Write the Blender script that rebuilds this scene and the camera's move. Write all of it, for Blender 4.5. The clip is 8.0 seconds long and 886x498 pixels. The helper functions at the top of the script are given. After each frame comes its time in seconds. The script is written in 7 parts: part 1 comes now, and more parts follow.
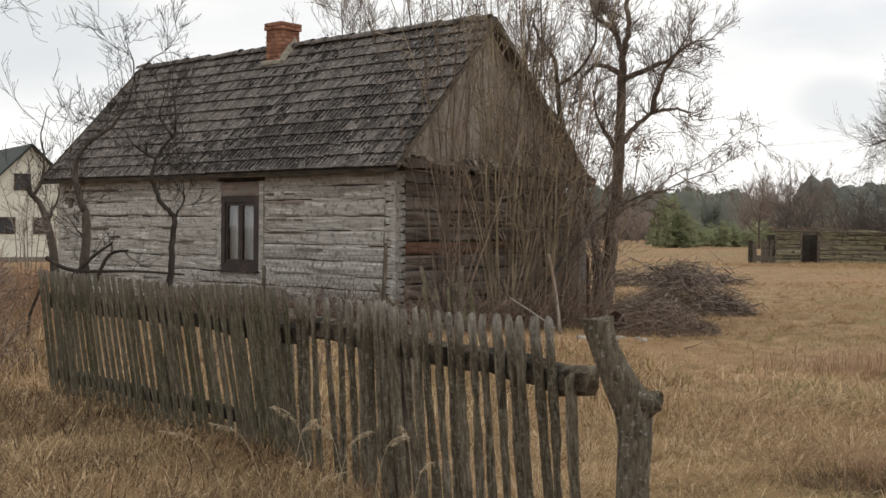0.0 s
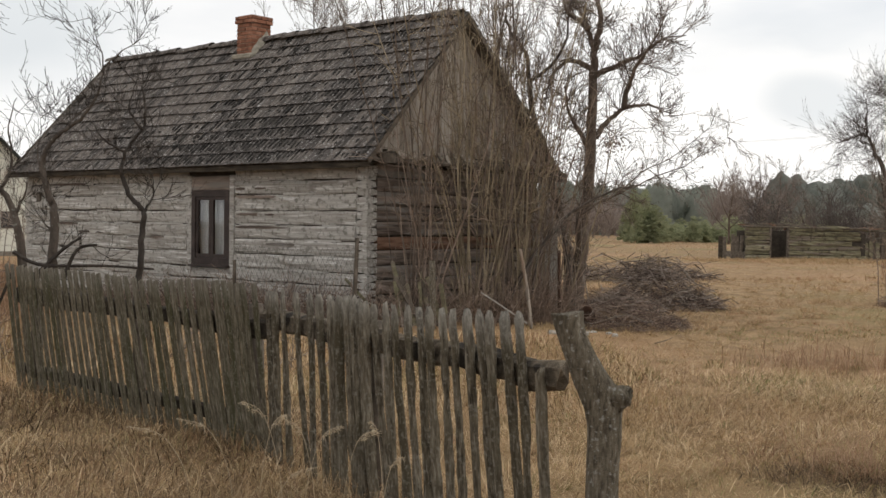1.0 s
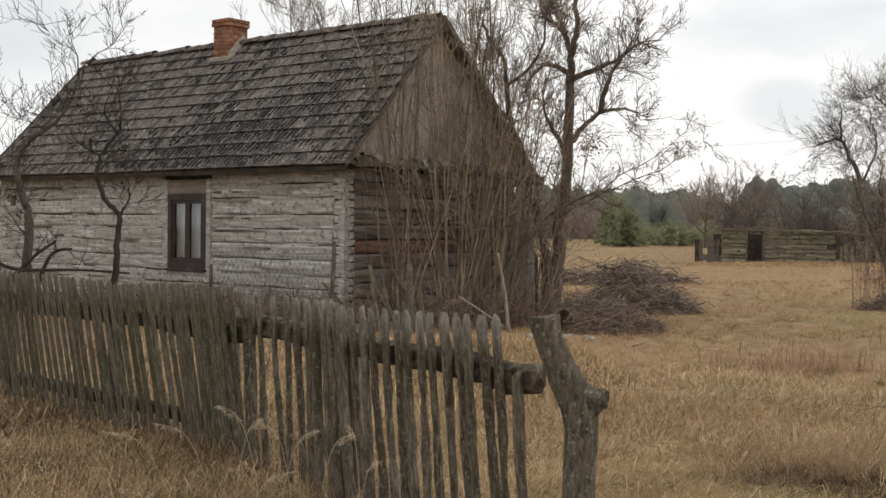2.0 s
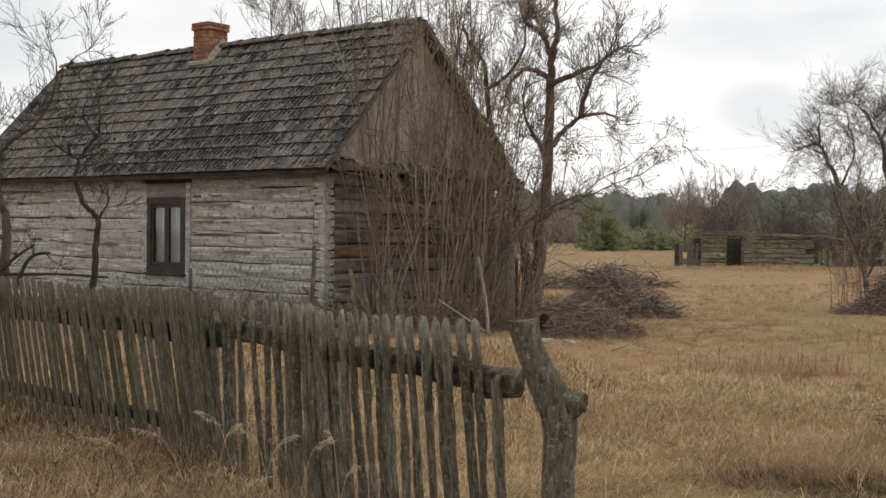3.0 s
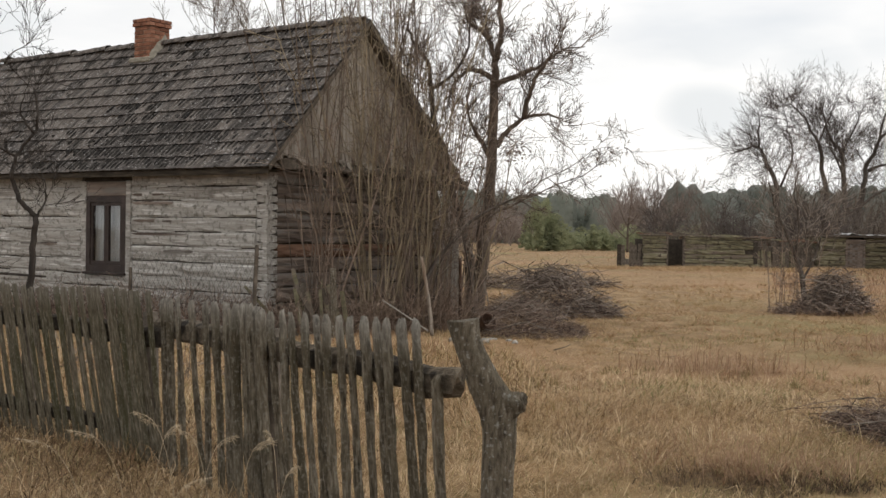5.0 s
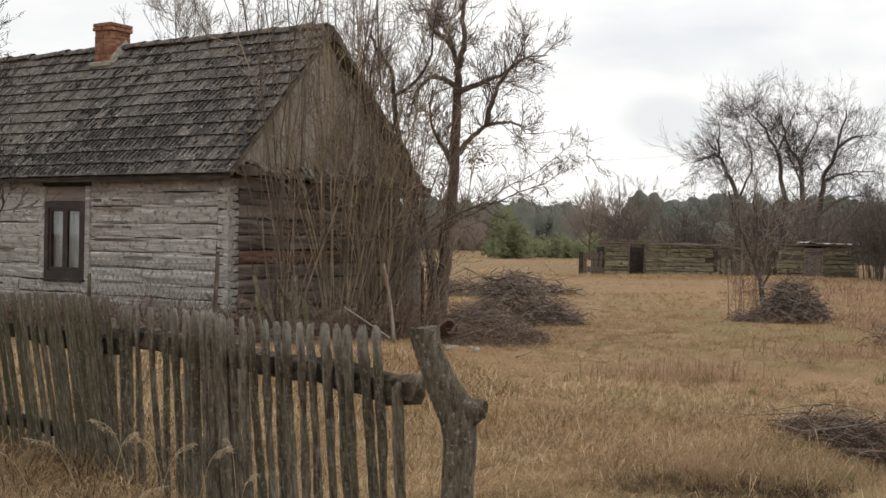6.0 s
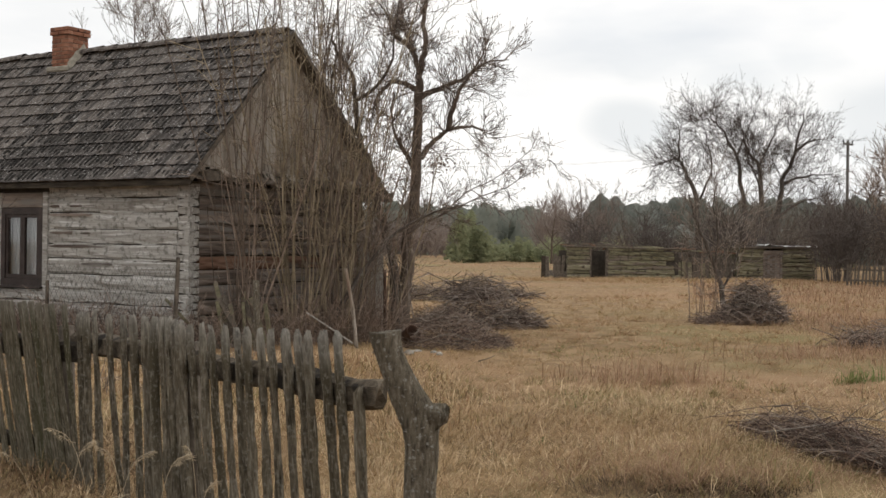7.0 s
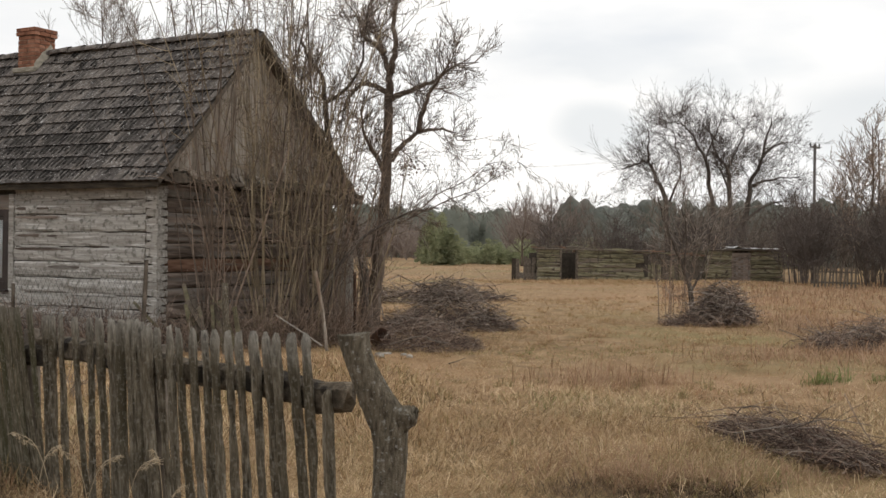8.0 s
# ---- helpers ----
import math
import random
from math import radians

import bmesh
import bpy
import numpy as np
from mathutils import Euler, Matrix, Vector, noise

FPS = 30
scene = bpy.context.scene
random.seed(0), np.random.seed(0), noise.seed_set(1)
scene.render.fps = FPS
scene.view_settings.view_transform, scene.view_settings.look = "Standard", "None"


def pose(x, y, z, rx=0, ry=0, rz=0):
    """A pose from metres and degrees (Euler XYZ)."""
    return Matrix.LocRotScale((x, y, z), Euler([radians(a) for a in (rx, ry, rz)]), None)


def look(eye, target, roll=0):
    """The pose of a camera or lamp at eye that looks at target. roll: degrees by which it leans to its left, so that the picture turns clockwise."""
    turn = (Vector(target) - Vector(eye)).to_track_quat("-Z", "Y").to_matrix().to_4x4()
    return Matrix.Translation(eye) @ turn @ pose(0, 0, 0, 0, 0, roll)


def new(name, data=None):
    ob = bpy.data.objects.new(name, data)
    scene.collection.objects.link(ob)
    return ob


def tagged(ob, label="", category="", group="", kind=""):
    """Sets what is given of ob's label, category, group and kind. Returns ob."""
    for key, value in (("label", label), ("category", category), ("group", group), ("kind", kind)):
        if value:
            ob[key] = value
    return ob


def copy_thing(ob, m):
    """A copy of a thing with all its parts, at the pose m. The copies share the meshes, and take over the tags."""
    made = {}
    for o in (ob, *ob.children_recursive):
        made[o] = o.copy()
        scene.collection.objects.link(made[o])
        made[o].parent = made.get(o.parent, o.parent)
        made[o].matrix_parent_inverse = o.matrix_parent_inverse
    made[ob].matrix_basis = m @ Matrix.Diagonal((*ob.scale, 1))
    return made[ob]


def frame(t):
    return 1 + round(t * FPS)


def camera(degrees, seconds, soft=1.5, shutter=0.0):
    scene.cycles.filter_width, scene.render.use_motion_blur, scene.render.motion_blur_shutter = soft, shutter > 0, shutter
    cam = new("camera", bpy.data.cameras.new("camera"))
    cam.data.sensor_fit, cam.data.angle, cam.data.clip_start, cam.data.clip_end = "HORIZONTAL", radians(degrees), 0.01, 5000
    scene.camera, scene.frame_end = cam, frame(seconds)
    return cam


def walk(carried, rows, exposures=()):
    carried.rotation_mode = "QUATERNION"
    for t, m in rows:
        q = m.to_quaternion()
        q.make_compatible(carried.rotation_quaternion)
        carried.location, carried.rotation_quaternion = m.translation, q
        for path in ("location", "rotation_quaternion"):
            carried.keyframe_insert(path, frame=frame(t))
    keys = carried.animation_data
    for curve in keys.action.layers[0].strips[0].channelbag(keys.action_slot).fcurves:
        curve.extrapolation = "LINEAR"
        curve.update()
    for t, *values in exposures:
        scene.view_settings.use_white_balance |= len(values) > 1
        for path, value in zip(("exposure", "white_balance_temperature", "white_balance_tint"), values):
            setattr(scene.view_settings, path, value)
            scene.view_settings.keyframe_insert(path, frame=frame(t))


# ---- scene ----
# the camera: a hand-held pan, almost on the spot
cam = camera(43.04, 8.0)
PATH = [
    (0.0, 0.000, 0.000, 1.600, 0.000, -1.050, 0.600),
    (0.5, 0.005, 0.009, 1.599, -0.772, -1.177, 0.614),
    (1.0, 0.008, 0.013, 1.599, -1.429, -1.288, 0.732),
    (1.5, 0.010, 0.017, 1.598, -2.019, -1.227, 0.715),
    (3.0, 0.020, 0.018, 1.596, -3.535, -0.854, 0.725),
    (3.5, 0.024, 0.011, 1.597, -4.043, -0.892, 0.749),
    (4.0, 0.028, 0.012, 1.595, -4.697, -0.964, 0.788),
    (4.5, 0.033, 0.013, 1.597, -5.305, -0.959, 0.690),
    (5.0, 0.037, 0.006, 1.599, -6.358, -0.830, 0.954),
    (6.5, 0.050, 0.005, 1.597, -9.168, -0.262, 1.016),
    (7.0, 0.055, 0.015, 1.596, -10.143, -0.163, 0.834),
    (7.5, 0.060, 0.022, 1.595, -10.900, -0.115, 0.833),
    (8.0, 0.065, 0.022, 1.594, -11.635, -0.014, 0.796),
]
walk(cam, [(t, pose(x, y, z) @ look((0, 0, 0), (-math.sin(radians(yaw)) * math.cos(radians(pitch)), math.cos(radians(yaw)) * math.cos(radians(pitch)), math.sin(radians(pitch))), roll)) for t, x, y, z, yaw, pitch, roll in PATH],
     [(0.0, 0.0), (8.0, 0.0)])

# ---- light: a bright overcast sky and a veiled sun ----
SUN_UP, SUN_TURN = 44.0, 78.0     # degrees above the horizon, degrees to the right of +y
world = bpy.data.worlds.new("sky")
scene.world = world
world.use_nodes = True
wn, wl = world.node_tree.nodes, world.node_tree.links
wn.clear()
w_out = wn.new("ShaderNodeOutputWorld")
w_mix = wn.new("ShaderNodeMixShader")
w_clear, w_cloud = wn.new("ShaderNodeBackground"), wn.new("ShaderNodeBackground")
w_sky = wn.new("ShaderNodeTexSky")
w_sky.sky_type, w_sky.sun_disc = "NISHITA", False
w_sky.sun_elevation, w_sky.sun_rotation = radians(SUN_UP), radians(SUN_TURN)
w_sky.dust_density = 3.0
w_clear.inputs["Strength"].default_value = 0.12
w_cloud.inputs["Strength"].default_value = 1.10
w_coord, w_map, w_map2 = wn.new("ShaderNodeTexCoord"), wn.new("ShaderNodeMapping"), wn.new("ShaderNodeMapping")
w_map.inputs["Scale"].default_value = (1.0, 1.0, 3.2)
w_map.inputs["Location"].default_value = (0.55, 0.2, 0.0)
w_map2.inputs["Scale"].default_value = (1.6, 1.6, 5.0)
w_map2.inputs["Location"].default_value = (3.1, 1.7, 0.4)
w_noise, w_noise2 = wn.new("ShaderNodeTexNoise"), wn.new("ShaderNodeTexNoise")
w_noise.inputs["Scale"].default_value, w_noise.inputs["Detail"].default_value, w_noise.inputs["Roughness"].default_value = 2.4, 6.0, 0.5
w_noise2.inputs["Scale"].default_value, w_noise2.inputs["Detail"].default_value = 1.5, 5.0
w_ramp, w_ramp2 = wn.new("ShaderNodeValToRGB"), wn.new("ShaderNodeValToRGB")
w_ramp.color_ramp.elements[0].position, w_ramp.color_ramp.elements[0].color = 0.34, (0.82, 0.83, 0.84, 1)
w_ramp.color_ramp.elements[1].position, w_ramp.color_ramp.elements[1].color = 0.55, (1.0, 0.985, 0.965, 1)
w_ramp2.color_ramp.elements[0].position, w_ramp2.color_ramp.elements[0].color = 0.30, (0.72, 0.72, 0.72, 1)
w_ramp2.color_ramp.elements[1].position, w_ramp2.color_ramp.elements[1].color = 0.42, (1, 1, 1, 1)
# soft grey-blue banks: bearing, height, half width in degrees, and depth of grey
w_banks = None
for bearing, height, half, depth in ((19.8, 6.3, 3.0, 0.66), (32.2, 6.2, 4.2, 0.62), (25.0, 8.4, 2.6, 0.22), (28.5, 9.6, 2.4, 0.2), (-21.0, 9.5, 6.5, 0.8), (-8.0, 13.5, 5.0, 0.3), (52.0, 15.0, 9.0, 0.6), (-60.0, 20.0, 12.0, 0.6), (120.0, 25.0, 14.0, 0.6)):
    b, h = radians(bearing), radians(height)
    dist, fade = wn.new("ShaderNodeVectorMath"), wn.new("ShaderNodeMapRange")
    squash, ragged, lift = wn.new("ShaderNodeVectorMath"), wn.new("ShaderNodeVectorMath"), wn.new("ShaderNodeVectorMath")
    squash.operation, dist.operation, ragged.operation, lift.operation = "MULTIPLY", "DISTANCE", "MULTIPLY_ADD", "SUBTRACT"
    lift.inputs[1].default_value = (0.5, 0.5, 0.5)
    ragged.inputs[1].default_value = (0.075, 0.075, 0.05)
    squash.inputs[1].default_value = (1.0, 1.0, 1.7)
    dist.inputs[1].default_value = (math.sin(b) * math.cos(h), math.cos(b) * math.cos(h), 1.7 * math.sin(h))
    fade.interpolation_type = "SMOOTHSTEP"
    fade.inputs["From Min"].default_value, fade.inputs["From Max"].default_value = radians(half * 1.25), radians(half * 0.45)
    fade.inputs["To Max"].default_value = depth
    wl.new(w_noise.outputs["Color"], lift.inputs[0])
    wl.new(lift.outputs[0], ragged.inputs[0])
    wl.new(w_coord.outputs["Generated"], ragged.inputs[2])
    wl.new(ragged.outputs[0], squash.inputs[0])
    wl.new(squash.outputs[0], dist.inputs[0])
    wl.new(dist.outputs["Value"], fade.inputs["Value"])
    if w_banks is None:
        w_banks = fade.outputs[0]
    else:
        most = wn.new("ShaderNodeMath")
        most.operation = "MAXIMUM"
        wl.new(w_banks, most.inputs[0])
        wl.new(fade.outputs[0], most.inputs[1])
        w_banks = most.outputs[0]
w_grey = wn.new("ShaderNodeMixRGB")
w_grey.inputs["Color2"].default_value = (0.665, 0.70, 0.722, 1)
wl.new(w_banks, w_grey.inputs["Fac"])
wl.new(w_ramp.outputs["Color"], w_grey.inputs["Color1"])
for a, b in ((w_coord.outputs["Generated"], w_map.inputs["Vector"]), (w_coord.outputs["Generated"], w_map2.inputs["Vector"]),
             (w_map.outputs["Vector"], w_noise.inputs["Vector"]), (w_map2.outputs["Vector"], w_noise2.inputs["Vector"]),
             (w_noise.outputs["Fac"], w_ramp.inputs["Fac"]), (w_noise2.outputs["Fac"], w_ramp2.inputs["Fac"]),
             (w_grey.outputs["Color"], w_cloud.inputs["Color"]), (w_sky.outputs["Color"], w_clear.inputs["Color"]),
             (w_ramp2.outputs["Color"], w_mix.inputs["Fac"]), (w_clear.outputs["Background"], w_mix.inputs[1]),
             (w_cloud.outputs["Background"], w_mix.inputs[2]), (w_mix.outputs["Shader"], w_out.inputs["Surface"])):
    wl.new(a, b)
sun = new("sun", bpy.data.lights.new("sun", "SUN"))
sun.data.energy, sun.data.angle, sun.data.color = 0.9, radians(30), (1.0, 0.94, 0.86)
sun.matrix_world = look((40 * math.sin(radians(SUN_TURN)), 40 * math.cos(radians(SUN_TURN)), 40 * math.tan(radians(SUN_UP))), (0, 0, 0))


# ---- materials ----
def material(name, colours, scale=4.0, stretch=(1, 1, 1), rough=0.85, bump=0.3, fine=6.0, vary=0.0, islands=0.0, metal=0.0,
             stain=None, stain_scale=1.2, stain_at=(0.52, 0.62), space="Object", detail=8.0, spot=None, spot_scale=20.0, spot_at=(0.62, 0.68), thin=0.0, bleach=None, streak=None, fleck=False, dots=None):
    """A weathered surface: a ramp over stretched noise, broader stains, small spots, and relief; varied piece by piece."""
    m = bpy.data.materials.new(name)
    m.use_nodes = True
    n, l = m.node_tree.nodes, m.node_tree.links
    p = n["Principled BSDF"]
    p.inputs["Roughness"].default_value, p.inputs["Metallic"].default_value = rough, metal
    p.inputs["Specular IOR Level"].default_value = 0.25
    co, mp = n.new("ShaderNodeTexCoord"), n.new("ShaderNodeMapping")
    mp.inputs["Scale"].default_value = stretch
    l.new(co.outputs[space], mp.inputs["Vector"])
    shift, level_co = None, co.outputs[space]
    if vary or islands:
        if islands:
            info = n.new("ShaderNodeNewGeometry").outputs["Random Per Island"]
        else:
            info = n.new("ShaderNodeObjectInfo").outputs["Random"]
        shift = n.new("ShaderNodeMath")
        shift.operation = "MULTIPLY_ADD"
        l.new(info, shift.inputs[0])
        shift.inputs[1].default_value = 2 * (vary or islands)
        shift.inputs[2].default_value = -(vary or islands)
        off = n.new("ShaderNodeVectorMath")
        off.operation = "SCALE"
        off.inputs[0].default_value = (17.0, 9.0, 13.0)
        l.new(info, off.inputs["Scale"])
        l.new(off.outputs[0], mp.inputs["Location"])
        even = n.new("ShaderNodeMapping")
        l.new(co.outputs[space], even.inputs["Vector"])
        l.new(off.outputs[0], even.inputs["Location"])
        level_co = even.outputs["Vector"]
    noise_a = n.new("ShaderNodeTexNoise")
    noise_a.inputs["Scale"].default_value, noise_a.inputs["Detail"].default_value, noise_a.inputs["Roughness"].default_value = scale, detail, 0.62
    l.new(mp.outputs["Vector"], noise_a.inputs["Vector"])
    fac = noise_a.outputs["Fac"]
    if shift:
        add = n.new("ShaderNodeMath")
        l.new(fac, add.inputs[0])
        l.new(shift.outputs[0], add.inputs[1])
        fac = add.outputs[0]
    ramp = n.new("ShaderNodeValToRGB")
    els = ramp.color_ramp.elements
    while len(els) < len(colours):
        els.new(0.5)
    for i, c in enumerate(colours):
        els[i].position = 0.28 + 0.44 * i / max(1, len(colours) - 1)
        els[i].color = (*c, 1)
    l.new(fac, ramp.inputs["Fac"])
    colour = ramp.outputs["Color"]

    def layer(colour, tint, sc, at, how):
        nz = n.new("ShaderNodeTexNoise")
        nz.inputs["Scale"].default_value, nz.inputs["Detail"].default_value = sc, 5.0
        l.new(mp.outputs["Vector"] if how else level_co, nz.inputs["Vector"])
        rp = n.new("ShaderNodeValToRGB")
        rp.color_ramp.elements[0].position, rp.color_ramp.elements[1].position = at
        l.new(nz.outputs["Fac"], rp.inputs["Fac"])
        mx = n.new("ShaderNodeMixRGB")
        l.new(rp.outputs["Color"], mx.inputs["Fac"])
        l.new(colour, mx.inputs["Color1"])
        mx.inputs["Color2"].default_value = (*tint, 1)
        return mx.outputs["Color"]

    if stain:
        colour = layer(colour, stain, stain_scale, stain_at, True)
    if spot:
        colour = layer(colour, spot, spot_scale, spot_at, fleck)
    if dots:        # small patches of lichen or flaking: tint, scale, from and to
        colour = layer(colour, dots[0], dots[1], dots[2:], False)
    if bleach:      # rain-bleached upper ends: tint, from and to height
        tint, lo, hi = bleach
        sep, rng_n, mul, mx = n.new("ShaderNodeSeparateXYZ"), n.new("ShaderNodeMapRange"), n.new("ShaderNodeMath"), n.new("ShaderNodeMixRGB")
        l.new(co.outputs["Object"], sep.inputs[0])
        l.new(sep.outputs["Z"], rng_n.inputs["Value"])
        rng_n.inputs["From Min"].default_value, rng_n.inputs["From Max"].default_value = lo, hi
        mul.operation = "MULTIPLY"
        l.new(rng_n.outputs[0], mul.inputs[0])
        l.new(noise_a.outputs["Fac"], mul.inputs[1])
        l.new(mul.outputs[0], mx.inputs["Fac"])
        l.new(colour, mx.inputs["Color1"])
        mx.inputs["Color2"].default_value = (*tint, 1)
        colour = mx.outputs["Color"]
    if streak:      # run-off stains down a slope: tint and the level direction across them
        tint, across = streak
        geo, dot, flat_z, both = n.new("ShaderNodeNewGeometry"), n.new("ShaderNodeVectorMath"), n.new("ShaderNodeSeparateXYZ"), n.new("ShaderNodeCombineXYZ")
        dot.operation = "DOT_PRODUCT"
        l.new(geo.outputs["Position"], dot.inputs[0])
        dot.inputs[1].default_value = across
        l.new(geo.outputs["Position"], flat_z.inputs[0])
        l.new(dot.outputs["Value"], both.inputs[0])
        l.new(flat_z.outputs["Z"], both.inputs[1])
        sm, nz, rp, mx = n.new("ShaderNodeMapping"), n.new("ShaderNodeTexNoise"), n.new("ShaderNodeValToRGB"), n.new("ShaderNodeMixRGB")
        sm.inputs["Scale"].default_value = (7.0, 1.1, 1.0)
        nz.inputs["Scale"].default_value, nz.inputs["Detail"].default_value, nz.inputs["Roughness"].default_value = 1.0, 6.0, 0.66
        l.new(both.outputs[0], sm.inputs["Vector"])
        l.new(sm.outputs["Vector"], nz.inputs["Vector"])
        rp.color_ramp.elements[0].position, rp.color_ramp.elements[1].position = 0.50, 0.62
        l.new(nz.outputs["Fac"], rp.inputs["Fac"])
        l.new(rp.outputs["Color"], mx.inputs["Fac"])
        l.new(colour, mx.inputs["Color1"])
        mx.inputs["Color2"].default_value = (*tint, 1)
        colour = mx.outputs["Color"]
    l.new(colour, p.inputs["Base Color"])
    if thin:        # thin leaves let some light through
        tr, ms = n.new("ShaderNodeBsdfTranslucent"), n.new("ShaderNodeMixShader")
        l.new(colour, tr.inputs["Color"])
        ms.inputs["Fac"].default_value = thin
        l.new(p.outputs["BSDF"], ms.inputs[1])
        l.new(tr.outputs["BSDF"], ms.inputs[2])
        l.new(ms.outputs["Shader"], n["Material Output"].inputs["Surface"])
    if bump:
        nb, bp = n.new("ShaderNodeTexNoise"), n.new("ShaderNodeBump")
        nb.inputs["Scale"].default_value, nb.inputs["Detail"].default_value = scale * fine, 6.0
        l.new(mp.outputs["Vector"], nb.inputs["Vector"])
        bp.inputs["Strength"].default_value, bp.inputs["Distance"].default_value = bump, 0.03
        l.new(nb.outputs["Fac"], bp.inputs["Height"])
        l.new(bp.outputs["Normal"], p.inputs["Normal"])
    return m


WHITEWASH = material("limewashed_log", [(0.27, 0.242, 0.214), (0.42, 0.392, 0.356), (0.50, 0.475, 0.437), (0.575, 0.55, 0.515)], 2.6, (0.6, 13, 13), 0.9, 0.8, vary=0.09,
                     stain=(0.70, 0.68, 0.65), stain_scale=1.9, stain_at=(0.585, 0.63), spot=(0.24, 0.21, 0.185), spot_scale=3.0, spot_at=(0.60, 0.78), dots=((0.25, 0.235, 0.205), 13.0, 0.53, 0.66))
BROWN_LOG = material("bare_brown_log", [(0.070, 0.053, 0.044), (0.174, 0.138, 0.114), (0.295, 0.24, 0.204)], 2.0, (0.7, 7, 7), 0.9, 0.5, vary=0.14,
                     stain=(0.22, 0.20, 0.18), stain_scale=1.2)
RED_LOG = material("rust_brown_log", [(0.075, 0.042, 0.028), (0.165, 0.092, 0.060), (0.27, 0.165, 0.115)], 2.0, (0.7, 7, 7), 0.9, 0.5, vary=0.05, stain=(0.14, 0.115, 0.10), stain_scale=1.2, stain_at=(0.58, 0.68))
PALE_BOUGH = material("barkless_bough", [(0.13, 0.105, 0.085), (0.215, 0.185, 0.158), (0.34, 0.30, 0.265)], 4.0, (6, 6, 0.6), 0.9, 0.3, vary=0.1)
GAP = material("dark_chinking_and_shade", [(0.03, 0.025, 0.02), (0.09, 0.075, 0.06)], 5.0, rough=0.95, bump=0.4)
def tile_material(name, tones, **how):
    return material(name, tones, 13.0, rough=0.9, bump=0.5, stain=(0.050, 0.044, 0.039), stain_scale=3.4, stain_at=(0.56, 0.68),
                    spot=(0.42, 0.41, 0.395), spot_scale=26.0, spot_at=(0.60, 0.68), streak=((0.058, 0.051, 0.046), (0.758, -0.652, 0.0)), **how)


PALE_TONES = [(0.082, 0.069, 0.060), (0.152, 0.131, 0.116), (0.245, 0.217, 0.196)]
DARK_TONES = [(0.042, 0.037, 0.034), (0.095, 0.083, 0.076), (0.185, 0.166, 0.153)]
TILE, TILE_FAR = tile_material("weathered_roof_tile", PALE_TONES, vary=0.05), tile_material("weathered_roof_tile_rows", PALE_TONES, islands=0.05)
DARK_TILE, DARK_TILE_FAR = tile_material("dark_roof_tile", DARK_TONES, vary=0.06), tile_material("dark_roof_tile_rows", DARK_TONES, islands=0.06)
ROOF_MOSS = material("dark_roof_moss", [(0.014, 0.013, 0.012), (0.030, 0.027, 0.024), (0.055, 0.050, 0.043)], 22.0, rough=0.95, bump=0.8, islands=0.15)
GABLE = material("grey_gable_board", [(0.12, 0.099, 0.079), (0.31, 0.265, 0.218), (0.43, 0.38, 0.328), (0.54, 0.49, 0.435)], 3.0, (9, 9, 0.6), 0.9, 0.7, vary=0.11, stain=(0.27, 0.20, 0.15), stain_scale=0.7, stain_at=(0.56, 0.68))
ROUGH_WOOD = material("rough_dark_wood", [(0.05, 0.041, 0.033), (0.115, 0.095, 0.075), (0.20, 0.165, 0.135)], 3.0, (3, 3, 3), 0.9, 0.4)
PICKET = material("weathered_picket", [(0.030, 0.024, 0.016), (0.120, 0.098, 0.067), (0.220, 0.185, 0.133), (0.42, 0.37, 0.29)], 7.0, (8, 8, 1.3), 0.92, 1.0, vary=0.06,
                  stain=(0.105, 0.086, 0.054), stain_scale=0.9, stain_at=(0.50, 0.66), spot=(0.36, 0.32, 0.26), spot_scale=11.0, spot_at=(0.56, 0.74), fleck=True, bleach=((0.60, 0.575, 0.53), 0.98, 1.24), dots=((0.32, 0.295, 0.245), 48.0, 0.54, 0.76))
SLAT = material("olive_grey_slat", [(0.034, 0.028, 0.017), (0.108, 0.090, 0.058), (0.175, 0.148, 0.102), (0.36, 0.315, 0.245)], 7.0, (8, 8, 1.3), 0.92, 1.0, vary=0.05,
                stain=(0.080, 0.074, 0.036), stain_scale=0.9, stain_at=(0.48, 0.64), spot=(0.34, 0.31, 0.25), spot_scale=11.0, spot_at=(0.57, 0.74), fleck=True, bleach=((0.40, 0.375, 0.33), 1.0, 1.26), dots=((0.25, 0.225, 0.175), 48.0, 0.55, 0.78))
RAIL = material("rail_and_eave_shade", [(0.016, 0.013, 0.010), (0.048, 0.038, 0.028), (0.11, 0.088, 0.064)], 3.0, (1, 7, 7), 0.9, 0.6)
SPLIT_RAIL = material("split_rail_wood", [(0.036, 0.029, 0.021), (0.115, 0.092, 0.066), (0.24, 0.197, 0.146)], 3.0, (1, 7, 7), 0.9, 0.8, stain=(0.025, 0.020, 0.015), stain_scale=1.0, stain_at=(0.52, 0.62))
POST = material("lichen_bark_post", [(0.042, 0.034, 0.024), (0.142, 0.119, 0.086), (0.235, 0.202, 0.152), (0.39, 0.345, 0.28)], 9.0, (6, 6, 1.6), 0.92, 1.0,
                stain=(0.062, 0.053, 0.035), stain_scale=0.6, stain_at=(0.52, 0.66), spot=(0.42, 0.41, 0.37), spot_scale=52.0, spot_at=(0.585, 0.71))
BARK = material("grey_brown_bark", [(0.06, 0.045, 0.035), (0.125, 0.096, 0.075), (0.21, 0.165, 0.132)], 9.0, (1, 1, 0.4), 0.92, 0.6)
